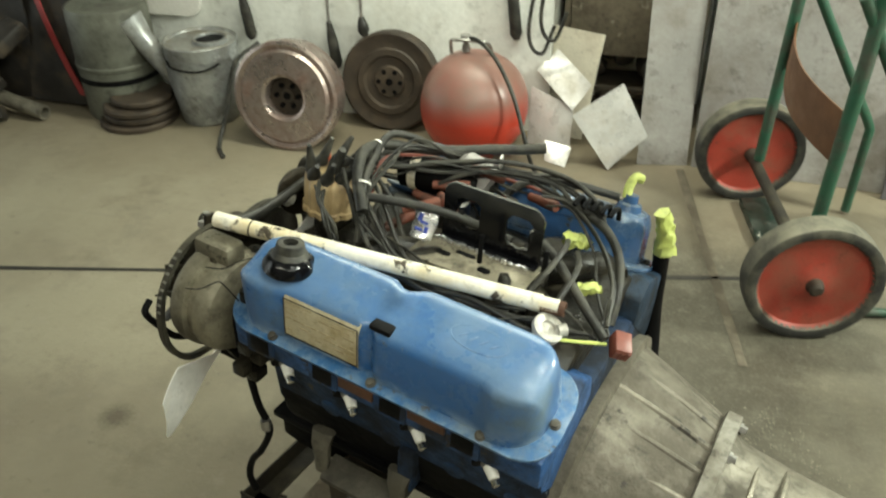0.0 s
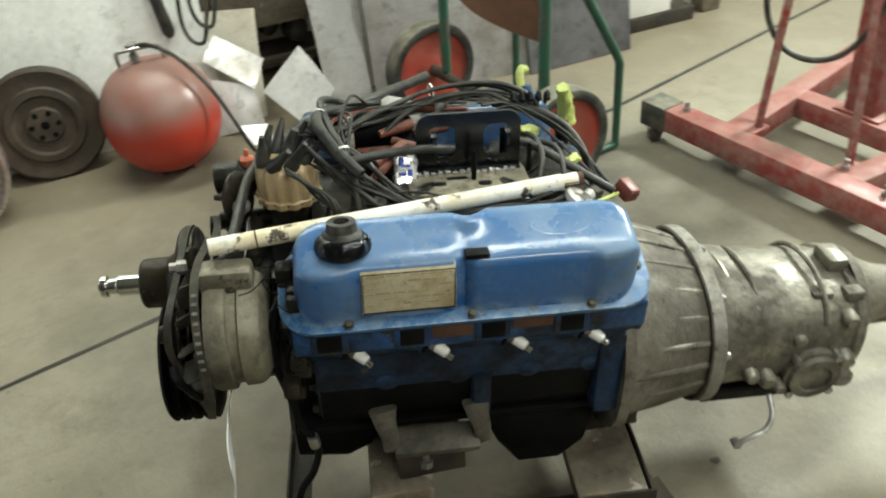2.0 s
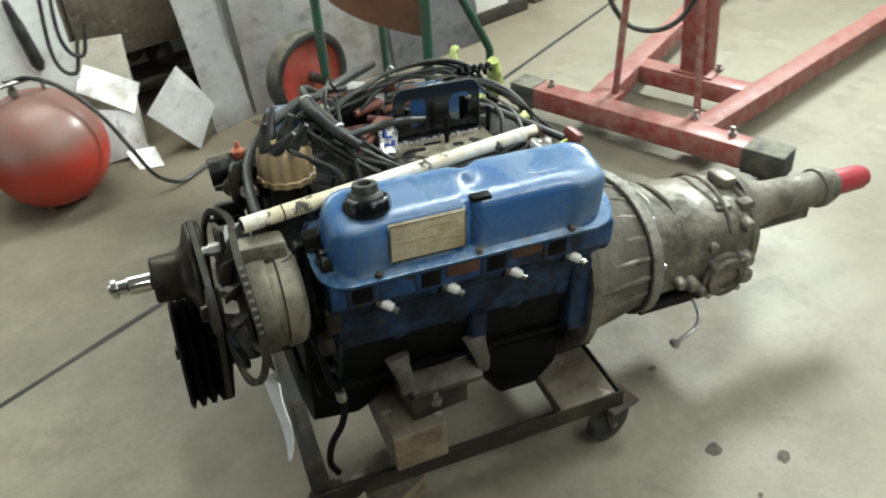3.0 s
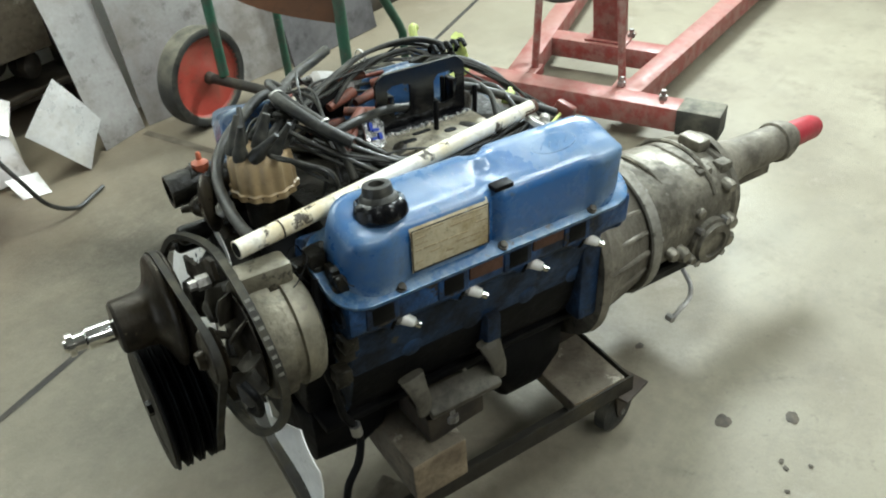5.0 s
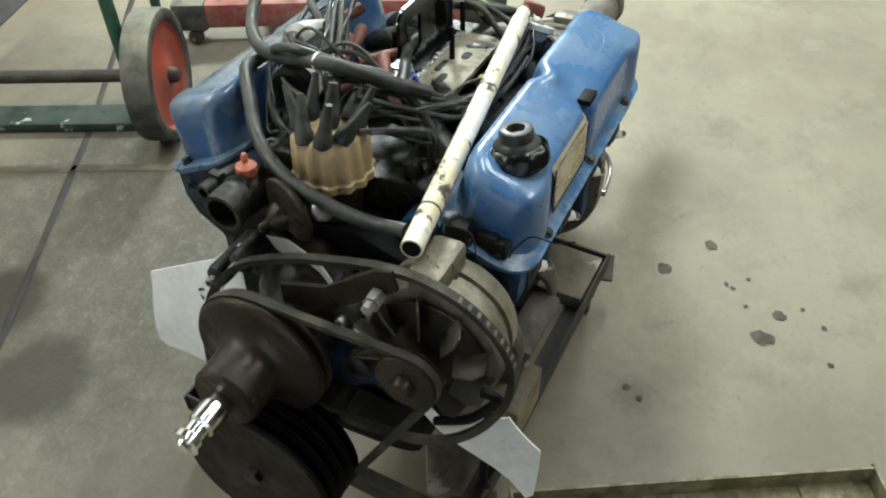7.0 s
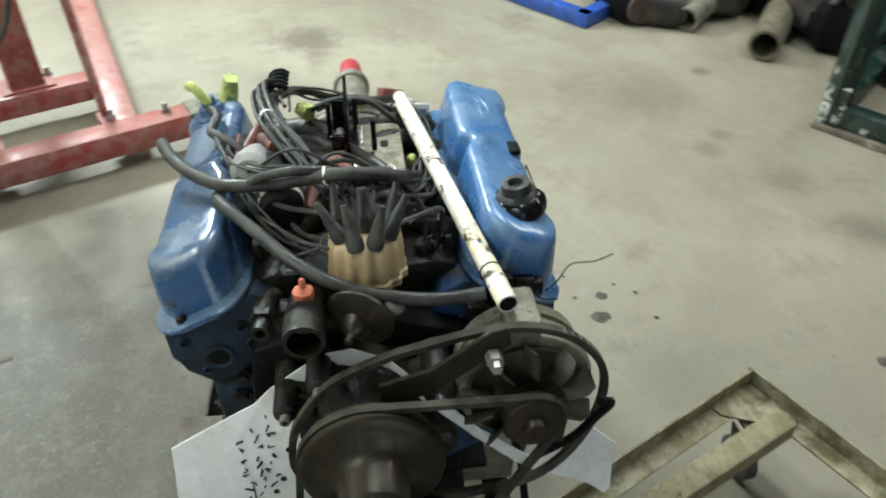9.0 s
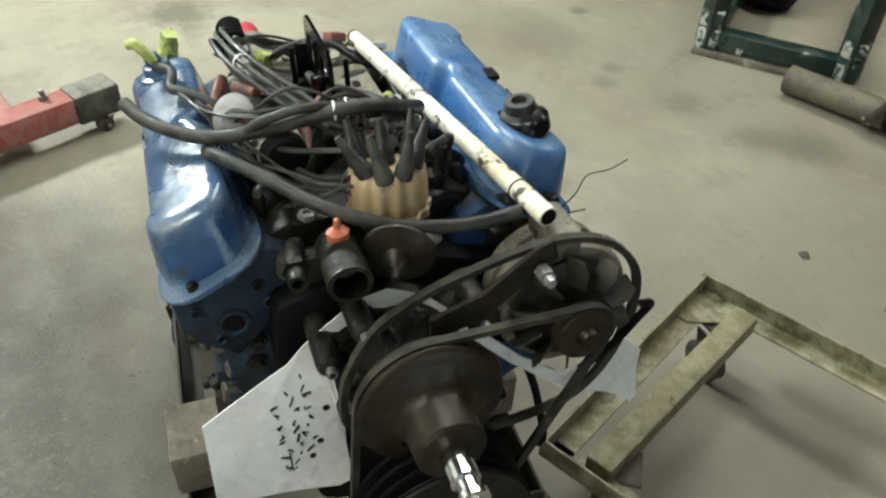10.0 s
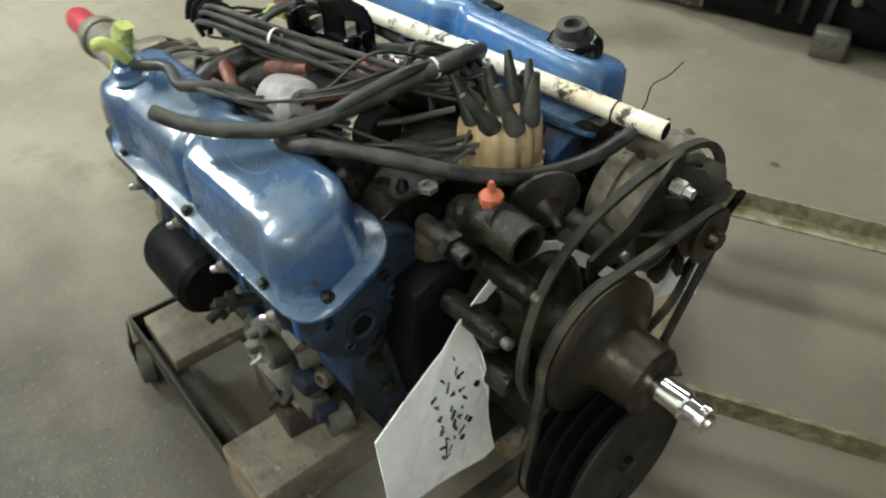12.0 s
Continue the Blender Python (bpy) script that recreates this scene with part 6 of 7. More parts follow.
def angle_rail(a, b, inward, wide=0.038, thick=0.004):
    """Angle iron: upright leg outside, flat leg inward along its lower edge; top edge at z = 0."""
    bm = bmesh.new()
    a, b, i = Vector(a), Vector(b), Vector(inward).normalized()
    for lo, hi in (((0, 0, -wide), (1, thick, 0)), ((0, thick, -wide), (1, wide, -wide + thick))):
        pts = []
        for s in (0, 1):
            for t in (lo[1], hi[1]):
                for z in (lo[2], hi[2]):
                    pts.append(bm.verts.new((b if s else a) + i * t + Vector((0, 0, z))))
        for q in ((0, 1, 3, 2), (4, 6, 7, 5), (0, 4, 5, 1), (2, 3, 7, 6), (0, 2, 6, 4), (1, 5, 7, 3)):
            bm.faces.new([pts[k] for k in q])
    return bm


def caster(parent, x, y, top, r=0.043, turn=0.0):
    m = pose(x, y, 0, 0, 0, turn)
    wheel = bmesh.new()
    lathe([(-0.014, 0.012), (-0.015, r - 0.008), (-0.011, r), (0.011, r), (0.015, r - 0.008), (0.014, 0.012)], 28, m=m @ Matrix.Translation((0, 0.02, r)) @ Matrix.Rotation(radians(90), 4, "Z"), bm=wheel)
    hub = part("caster", boxed((-0.035, -0.03, top - 0.006), (0.035, 0.03, top), 0.001, m), IRON, parent, "swivel caster with a black rubber wheel")
    part("wheel", wheel, TYRE, hub)
    fork = bmesh.new()
    for s in (-1, 1):
        prism([(-0.028, top - 0.006), (0.028, top - 0.006), (0.012, r + 0.024), (0.010, r - 0.01), (-0.010, r - 0.01), (-0.02, r + 0.024)], 0.003, m @ Matrix.Translation((0, 0.02 + s * 0.019, 0)) @ Matrix.Rotation(radians(90), 4, "X"), 0, fork)
    part("fork", fork, IRON, hub)
    part("axle", lathe([(-0.024, 0.006), (0.024, 0.006)], 10, m=m @ Matrix.Translation((0, 0.02, r)) @ Matrix.Rotation(radians(90), 4, "Z")), STEEL, hub)
    return hub


dolly = thing("dolly", pose(0, 0, 0), "low dolly of rusty dark angle iron on four swivel casters", "dolly")
for a, b, i in (((DX0, DY0, DZ), (DX1, DY0, DZ), (0, 1, 0)), ((DX0, DY1, DZ), (DX1, DY1, DZ), (0, -1, 0)), ((DX0 + 0.004, DY0 + 0.004, DZ), (DX0 + 0.004, DY1 - 0.004, DZ), (1, 0, 0)), ((DX1 - 0.004, DY0 + 0.004, DZ), (DX1 - 0.004, DY1 - 0.004, DZ), (-1, 0, 0))):
    part("rail", angle_rail(a, b, i), DOLLY, dolly, smooth=0)
for x in (DX0 + 0.035, DX1 - 0.004):
    for y, t in ((DY0 + 0.018, 15), (DY1 - 0.03, -20)):
        caster(dolly, x, y, DZ - 0.038, 0.051, t)

# second, empty frame lying beside it
F1, F2 = Vector((-0.857, -0.515, 0)), Vector((-0.515, 0.857, 0))
FA = Vector((0.02, -0.734, 0.174))
FL, FW = 1.25, 0.565
frame_dolly = thing("empty_dolly", pose(0, 0, 0), "empty olive-painted angle iron dolly frame beside the engine", "dolly")
part("rail", angle_rail(FA, FA + F1 * FL, F2, 0.042), OLIVE, frame_dolly, smooth=0)
part("rail", angle_rail(FA + F2 * FW, FA + F2 * FW + F1 * FL, -F2, 0.042), OLIVE, frame_dolly, smooth=0)
part("rail", angle_rail(FA + F2 * 0.005 + F1 * 0.005, FA + F2 * (FW - 0.005) + F1 * 0.005, F1, 0.042), OLIVE, frame_dolly, smooth=0)
part("rail", angle_rail(FA + F1 * (FL - 0.005) + F2 * 0.005, FA + F1 * (FL - 0.005) + F2 * (FW - 0.005), -F1, 0.042), OLIVE, frame_dolly, smooth=0)
bar = bmesh.new()
p0, p1 = FA + F1 * 0.115 + F2 * 0.035, FA + F1 * 0.095 + F2 * (FW - 0.03)
fm = along(p0, p1)
box(bar, (0, -0.024, -0.052), ((p1 - p0).length, 0.024, -0.008), 0.004, fm)
part("cross_bar", bar, OLIVE, frame_dolly, "chipped olive cross bar")
gusset = bmesh.new()
prism([(0, 0), (0.12, 0), (0.12, 0.03), (0.03, 0.11), (0, 0.11)], 0.004, Matrix(((F1.x, F2.x, 0, FA.x + 0.004 * F1.x + 0.005 * F2.x), (F1.y, F2.y, 0, FA.y + 0.004 * F1.y + 0.005 * F2.y), (0, 0, 1, FA.z - 0.036), (0, 0, 0, 1))), 0, gusset)
part("corner_plate", gusset, OLIVE, frame_dolly)
for u, v, t in ((0.09, 0.07, 10), (FL - 0.09, 0.07, 40), (0.12, FW - 0.08, -30), (FL - 0.09, FW - 0.08, 70)):
    c = FA + F1 * u + F2 * v
    caster(frame_dolly, c.x, c.y, FA.z - 0.042, 0.046, t)

# engine hoist --------------------------------------------------------------------------------
hoist = thing("engine_hoist", pose(0.98, 0.853, 0, 0, 0, 28.7), "worn red engine hoist base with mast and dangling hose", "hoist")
HT = 0.130
part("front_beam", boxed((-0.034, -0.365, HT - 0.076), (0.046, 0.405, HT), 0.006), HOIST_RED, hoist)
for y0, y1 in ((-0.490, -0.362), (0.402, 0.500)):
    part("end_sleeve", boxed((-0.040, y0, HT - 0.081), (0.052, y1, HT + 0.004), 0.006), TYRE, hoist, "scuffed black end sleeve")
for side in (-1, 1):
    leg = boxed((0.0, -0.037, HT - 0.074), (1.62, 0.037, HT - 0.001), 0.006, pose(0.02, side * 0.187, 0, 0, 0, side * 7.5))
    part("leg", leg, HOIST_RED, hoist)
part("cross_beam", boxed((0.332, -0.205, HT - 0.072), (0.408, 0.205, HT - 0.003), 0.005), HOIST_RED, hoist)
part("foot_plate", boxed((0.345, -0.075, HT - 0.003), (0.455, 0.075, HT + 0.005), 0.002), HOIST_RED, hoist)
part("mast", boxed((-0.040, -0.050, 0.0), (0.040, 0.050, 1.65), 0.006, pose(0.40, 0.0, HT + 0.003, -2, -2, 0)), HOIST_RED, hoist, "tall red box-section mast")
for y in (-0.15, 0.15):
    part("brace", tube([(0.095, y, HT - 0.004), (0.09, y * 0.55, 1.1), (0.33, y * 0.3, 1.7)], 0.012, 10, 1, straight=True), HOIST_RED, hoist)
    part("brace_tab", boxed((0.05, y - 0.02, HT - 0.035), (0.125, y + 0.02, HT - 0.004), 0.003), HOIST_RED, hoist)
hz = [(0.34, -0.05, 0.85), (0.31, -0.045, 0.55), (0.28, 0.02, 0.36), (0.25, 0.12, 0.30), (0.22, 0.22, 0.34), (0.20, 0.27, 0.50), (0.22, 0.25, 0.9)]
part("hydraulic_hose", tube(hz, 0.009, 10), RUBBER, hoist, "black hydraulic hose hanging in a loop")
for x, y in ((0.018, -0.305), (0.012, 0.355), (0.06, -0.16), (0.42, -0.068)):
    part("bolt", lathe([(0, 0.013), (0.013, 0.013), (0.013, 0.008), (0.03, 0.008)], 6, m=Matrix.Translation((x, y, HT)) @ Matrix.Rotation(radians(-90), 4, "Y")), STEEL, hoist)
for x, y, t in ((0.0, -0.43, 100), (0.0, 0.445, 80), (1.56, -0.392, 90), (1.56, 0.392, 90)):
    caster(hoist, x, y, HT - 0.08 if x < 1 else HT - 0.074, 0.022, t)

# hand truck -------------------------------------------------------------------------------------
AX = Vector((-0.459, 0.888, 0))
PX = Vector((0.888, 0.459, 0))
HN, HF = Vector((0.376, 1.012, 0.166)), Vector((0.055, 1.633, 0.166))
truck = thing("hand_truck", pose(0, 0, 0), "tall green tube hand truck with red disc wheels", "hand truck")


def truck_wheel(c):
    m = along(c, c + AX)
    rim = part("wheel", lathe([(0.012, 0.03), (0.016, 0.09), (0.02, 0.129), (0.03, 0.136), (-0.03, 0.136), (-0.02, 0.129), (-0.016, 0.09), (-0.022, 0.045), (-0.03, 0.03)], 48, m=m, close=True), WHEEL_RED, truck, "red pressed steel disc wheel", 30)
    part("tyre", lathe([(-0.026, 0.133), (-0.034, 0.139), (-0.037, 0.154), (-0.033, 0.1635), (-0.02, 0.166), (0.02, 0.166), (0.033, 0.1635), (0.037, 0.154), (0.034, 0.139), (0.026, 0.133)], 56, m=m, close=False), TYRE, rim, "dusty solid rubber tyre")
    part("hub", lathe([(-0.055, 0.0), (-0.055, 0.012), (-0.05, 0.018), (-0.03, 0.022), (0.03, 0.022), (0.05, 0.018), (0.055, 0.0)], 18, m=m, close=False), IRON, rim)
    return rim


truck_wheel(HN)
truck_wheel(HF)
part("axle", tube([HN, HF], 0.017, 12, 1, straight=True), DOLLY, truck, "dirty steel axle tube")
NP, FP = HN + AX * 0.075, HF - AX * 0.10
TOPZ = 1.3
for p, low in ((NP, 6), (FP, 5)):
    base = Vector((p.x, p.y, 0)) + PX * 0.005
    part("rail", tube([base + Vector((0, 0, 0.185)), base + PX * 0.01 + Vector((0, 0, 0.7)), base + PX * 0.01 + Vector((0, 0, TOPZ))], 0.017, 14, 1, straight=True), GREEN, truck)
    part("stand", tube([base + PX * 0.01 + Vector((0, 0, 1.12)), base + PX * -0.03 + Vector((0, 0, 0.84)), base + PX * 0.28 + Vector((0, 0, 0.33)), base + PX * 0.298 + Vector((0, 0, 0.295)), base + PX * 0.298 + Vector((0, 0, 0.014)), base + PX * 0.02 + Vector((0, 0, 0.014))][1:low], 0.014, 12, 1, straight=True), GREEN, truck)
toe = bmesh.new()
box(toe, (0.06, -0.075, 0.002), ((HF - HN).length - 0.06, 0.015, 0.028), 0.004, Matrix(((AX.x, -PX.x, 0, HN.x), (AX.y, -PX.y, 0, HN.y), (0, 0, 1, 0), (0, 0, 0, 1))))
part("toe_bar", toe, GREEN_FRAME, truck, "dark green bar lying on the floor between the wheels")
cradle = bmesh.new()
rows = []
for k in range(17):
    t = k / 16
    p = Vector((FP.x, FP.y, 0)).lerp(Vector((NP.x, NP.y, 0)), t)
    sag = math.sin(math.pi * t)
    p = p + PX * 0.022 - PX * (0.055 * sag)
    z0 = 0.49 - 0.06 * t
    rows.append([p + Vector((0, 0, z0)), p + PX * 0.004 + Vector((0, 0, z0)), p + PX * 0.004 + Vector((0, 0, z0 + 0.13)), p + Vector((0, 0, z0 + 0.13))])
loft(rows, cradle)
part("cradle_plate", cradle, BROWN_PLATE, truck, "curved brown steel cradle plate")
part("cross_tube", tube([Vector((FP.x, FP.y, 1.05)) + PX * 0.015, Vector((NP.x, NP.y, 1.05)) + PX * 0.015], 0.014, 12, 1, straight=True), GREEN, truck)

# along the wall (u along the wall, v towards it) ----------------------------------------------------

def leaning_disc(u, v, r, lean, profile, mat, label, holes, name, face):
    """A heavy disc standing on its rim and leaning back on the wall."""
    m = W @ Matrix.Translation((u, v, 0)) @ Matrix.Rotation(radians(-lean), 4, "X") @ Matrix.Translation((0, 0.0, r)) @ Matrix.Rotation(radians(90), 4, "Z")
    ob = thing(name, m, label, "wheel drum")
    part("body", lathe(profile, 56, close=False), mat, ob, smooth=30)
    part("hub_face", lathe(face, 40, close=False), IRON, ob, smooth=30)
    for k in range(holes):
        a = 2 * math.pi * k / holes
        part("hole", lathe([(-0.001, 0.0), (-0.001, 0.009), (0.008, 0.009)], 12, (face[-1][0] - 0.0004, 0.042 * math.cos(a), 0.042 * math.sin(a)), close=False), BLACK, ob)
    part("centre_hole", lathe([(-0.001, 0.0), (-0.001, 0.014), (0.008, 0.014)], 16, (face[-1][0] - 0.0004, 0, 0), close=False), BLACK, ob)
    return ob


leaning_disc(-1.035, 1.505, 0.197, 9, [(0.17, 0.10), (0.16, 0.15), (0.10, 0.19), (0.03, 0.2), (-0.006, 0.199), (-0.012, 0.188), (-0.006, 0.172), (-0.020, 0.162), (-0.022, 0.085), (-0.016, 0.074), (0.02, 0.070)], WORN_IRON, "shiny scored steel drum leaning against the wall", 6, "steel_drum", [(0.021, 0.071), (0.02, 0.03), (0.012, 0.026), (0.012, 0.0)])
leaning_disc(-0.72, 1.745, 0.187, 9, [(0.06, 0.13), (0.058, 0.184), (0.03, 0.187), (-0.004, 0.187), (-0.010, 0.178), (-0.003, 0.15), (-0.003, 0.128), (-0.010, 0.122), (-0.010, 0.10), (0.0, 0.092), (0.002, 0.060)], IRON, "rust-brown iron flywheel leaning against the wall", 6, "iron_flywheel", [(0.002, 0.061), (-0.006, 0.055), (-0.006, 0.0)])

# red air tank
tu, tv = -0.36, 1.62
tank = thing("air_tank", W @ pose(tu, tv, 0, 0, 0, 0), "dusty red portable air tank with a black hose", "air tank")
TR = 0.19
shell = lathe([(-0.186 * math.cos(math.pi * k / 24), TR * math.sin(math.pi * k / 24) ** 0.9) for k in range(25)], 48, (0, 0, 0.196), close=False)
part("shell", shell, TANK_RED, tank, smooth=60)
for x in (-0.1, 0.1):
    part("foot", prism([(-0.07, 0.0), (0.07, 0.0), (0.06, 0.035), (-0.06, 0.035)], 0.02, Matrix.Translation((0.6 * x, 0.02, 0)) @ Matrix.Rotation(radians(90), 4, "Z") @ Matrix.Rotation(radians(90), 4, "X"), 0.003), TANK_RED, tank)
part("valve", lathe([(0, 0.014), (0.02, 0.014), (0.02, 0.009), (0.045, 0.009), (0.045, 0.018), (0.055, 0.018)], 12, m=Matrix.Translation((-0.03, 0, 0.388)) @ Matrix.Rotation(radians(-90), 4, "Y")), STEEL, tank)
part("handle", tube([(-0.08, 0.0, 0.375), (-0.08, -0.01, 0.42), (-0.06, -0.02, 0.43), (0.02, -0.02, 0.43), (0.05, -0.01, 0.42), (0.06, 0.0, 0.382)], 0.006, 8, 4), STEEL, tank)
part("hose", tube([(-0.03, 0.0, 0.43), (0.02, -0.04, 0.44), (0.09, -0.09, 0.40), (0.16, -0.14, 0.30), (0.21, -0.18, 0.17), (0.25, -0.20, 0.07), (0.32, -0.20, 0.016), (0.39, -0.17, 0.009), (0.44, -0.15, 0.01)], 0.007, 8), RUBBER, tank, "black rubber air hose")

# galvanised can with a funnel top
cu, cv = -1.45, 1.69
can = thing("galvanised_can", W @ pose(cu, cv + 0.02, 0, 0, 0, 0), "dented galvanised watering can with a wide spout", "can")
body = lathe([(0.0, 0.0), (0.0, 0.104), (0.006, 0.109), (0.10, 0.123), (0.20, 0.133), (0.305, 0.137), (0.314, 0.140), (0.319, 0.137), (0.316, 0.132), (0.310, 0.130), (0.314, 0.0)], 44, m=Matrix.Rotation(radians(-90), 4, "Y"), close=False)
for v in body.verts:
    v.co += 0.013 * noise.noise_vector(v.co * 8) * (1 if v.co.z < 0.30 else 0.2)
part("body", body, GALV, can)
part("spout", lathe([(0.0, 0.030), (0.10, 0.034), (0.26, 0.044), (0.33, 0.062), (0.335, 0.064), (0.33, 0.058), (0.26, 0.040), (0.05, 0.030)], 28, m=along((-0.085, -0.02, 0.10), (-0.26, -0.03, 0.36)), close=False), GALV, can, "wide dented spout")
part("filler_ring", lathe([(0.311, 0.066), (0.326, 0.066), (0.328, 0.062), (0.326, 0.056), (0.318, 0.054)], 30, m=Matrix.Translation((0.045, 0.0, 0.0)) @ Matrix.Rotation(radians(-90), 4, "Y"), close=False), GALV, can)
part("opening", lathe([(0.3185, 0.0), (0.3185, 0.056), (0.315, 0.056)], 28, m=Matrix.Translation((0.045, 0.0, 0.0)) @ Matrix.Rotation(radians(-90), 4, "Y"), close=False), BLACK, can)
part("wire_handle", tube([(-0.125, -0.05, 0.27), (-0.05, -0.142, 0.25), (0.07, -0.138, 0.245), (0.13, -0.03, 0.262)], 0.004, 8), BLACK, can)

# stack of old discs on the floor
su, sv = -1.72, 1.62
for k, (r, z) in enumerate(((0.15, 0.0), (0.145, 0.028), (0.14, 0.056), (0.12, 0.084))):
    st = lathe([(0.0, 0.03), (0.0, r - 0.006), (0.006, r), (0.018, r), (0.024, r - 0.006), (0.024, 0.03)], 44, m=W @ pose(su + 0.008 * k, sv + 0.01 * (k % 2), z + 0.002 * k) @ Matrix.Rotation(radians(-90), 4, "Y"))
    solo("disc_plate", st, IRON, Matrix.Identity(4), "rusty flat disc in a pile on the floor", "disc", "pile of discs")

# dark curved panel with a red stripe and pipe scraps
panel = thing("body_panel", W @ pose(-2.08, 1.66, 0, 0, 0, 0) @ pose(0, 0, 0, -9, 0, 0), "dark curved car body panel with a red painted stripe", "panel")
rows = []
for k in range(21):
    t = k / 20
    z = 0.02 + 0.9 * t
    rows.append([(-0.17 + 0.03 * math.sin(3 * t) - 0.05 * t, 0.03 * math.sin(2.6 * t), z), (0.12 - 0.02 * t, 0.035 * math.sin(2.6 * t) - 0.02, z), (0.12 - 0.02 * t, 0.035 * math.sin(2.6 * t) - 0.012, z), (-0.17 + 0.03 * math.sin(3 * t) - 0.05 * t, 0.03 * math.sin(2.6 * t) + 0.008, z)])
part("skin", loft(rows), JUNK, panel, smooth=60)
rows = []
for k in range(25):
    t = k / 24
    z, x = 0.06 + 0.85 * t, 0.10 - 0.24 * (1 - (1 - t) ** 2.2)
    w = 0.009 + 0.010 * (1 - t)
    y = 0.03 * math.sin(2.6 * t) - 0.016
    rows.append([(x - w, y - 0.004, z), (x + w, y - 0.014, z), (x + w, y - 0.008, z), (x - w, y + 0.002, z)])
part("stripe", loft(rows), STRIPE_RED, panel, "red painted stripe", smooth=60)
solo("scrap_pipe", tube([(-2.80, 0.73, 0.10), (-2.47, 0.80, 0.034), (-2.45, 0.804, 0.032)], 0.03, 16, 1, straight=True, bore=0.75), ALU_DIRTY, pose(0, 0, 0), "short grey scrap pipe on the floor", "pipe")
heap = bmesh.new()
rnd = random.Random(8)
for k in range(26):
    x, y, z = -2.86 + rnd.uniform(-0.25, 0.25), 0.78 + rnd.uniform(-0.15, 0.12), rnd.uniform(0.03, 0.3)
    if k % 2:
        lathe([(0, 0.03), (rnd.uniform(0.06, 0.2), rnd.uniform(0.03, 0.06))], 14, m=along((x, y, z), (x + rnd.uniform(-1, 1), y + rnd.uniform(-1, 1), z + rnd.uniform(-0.4, 0.4))), bm=heap)
    else:
        box(heap, (-0.08, -0.05, -0.03), (0.08, 0.05, 0.03), 0.01, pose(x, y, z, rnd.uniform(-40, 40), rnd.uniform(-40, 40), rnd.uniform(0, 90)))
solo("scrap_heap", heap, JUNK, pose(0, 0, 0), "dark heap of oily scrap parts by the wall", "scrap heap", kind="stuff")


def quad_sheet(name, foot_left, foot_right, top_right, top_left, mat, label, thick=0.0015, wave=0.01, seed=0):
    """A bent sheet spanned between four corners."""
    a, b, c, d = (Vector(q) for q in (foot_left, foot_right, top_right, top_left))
    n = ((b - a).cross(d - a)).normalized()
    bm = bmesh.new()
    grid = []
    for j in range(11):
        row = []
        for i in range(11):
            s, t = i / 10, j / 10
            q = a.lerp(b, s).lerp(d.lerp(c, s), t)
            row.append(bm.verts.new(q + n * wave * noise.noise(q * 5 + Vector((seed * 3.3, 0, seed)))))
        grid.append(row)
    for j in range(10):
        for i in range(10):
            bm.faces.new((grid[j][i], grid[j][i + 1], grid[j + 1][i + 1], grid[j + 1][i]))
    geo = bmesh.ops.extrude_face_region(bm, geom=bm.faces[:])
    bmesh.ops.translate(bm, vec=n * thick, verts=[g for g in geo["geom"] if isinstance(g, bmesh.types.BMVert)])
    low = min(v.co.z for v in bm.verts)
    lift = 0.001 - low if foot_left[2] < 0.06 or foot_right[2] < 0.06 else 0.0
    return solo(name, bm, mat, pose(0, 0, lift), label, "sheet metal", smooth=50)


quad_sheet("metal_sheet", (-0.527, 1.553, 0.179), (-0.384, 1.568, 0.0), (-0.297, 1.690, 0.10), (-0.391, 1.654, 0.289), SHEET, "bright square sheet metal offcut standing on one corner", wave=0.02, seed=1)
quad_sheet("metal_sheet", (-0.745, 1.73, 0.0), (-0.56, 1.74, 0.0), (-0.543, 1.839, 0.373), (-0.731, 1.813, 0.386), CREAM, "cream painted sheet with stains", wave=0.012, seed=3)
quad_sheet("metal_sheet", (-0.735, 1.705, 0.246), (-0.569, 1.655, 0.147), (-0.525, 1.707, 0.235), (-0.69, 1.756, 0.325), SHEET, "bent shiny sheet metal offcut", wave=0.04, seed=2)
quad_sheet("metal_sheet", (-0.72, 1.60, 0.0), (-0.552, 1.612, 0.02), (-0.573, 1.669, 0.150), (-0.74, 1.68, 0.19), SHEET, "bent pale sheet metal scrap", wave=0.04, seed=4)
quad_sheet("metal_sheet", (-0.60, 1.535, 0.0), (-0.515, 1.525, 0.0), (-0.535, 1.59, 0.05), (-0.63, 1.575, 0.06), SHEET, "small crumpled sheet metal scrap", wave=0.05, seed=5)


def wall_sheet(name, u0, u1, v, tall, lean, mat, label, thick=0.003, wave=0.012, seed=0, shear=0.0, dv=0.0):
    """A sheet standing on the floor along the wall and leaning back on it."""
    back = tall * math.tan(radians(lean))
    corners = [W @ Vector(q) for q in ((u0, v, 0.0), (u1, v + dv, 0.0), (u1 + shear, v + dv + back, tall), (u0 + shear, v + back, tall))]
    return quad_sheet(name, *corners, mat, label, thick, wave, seed)


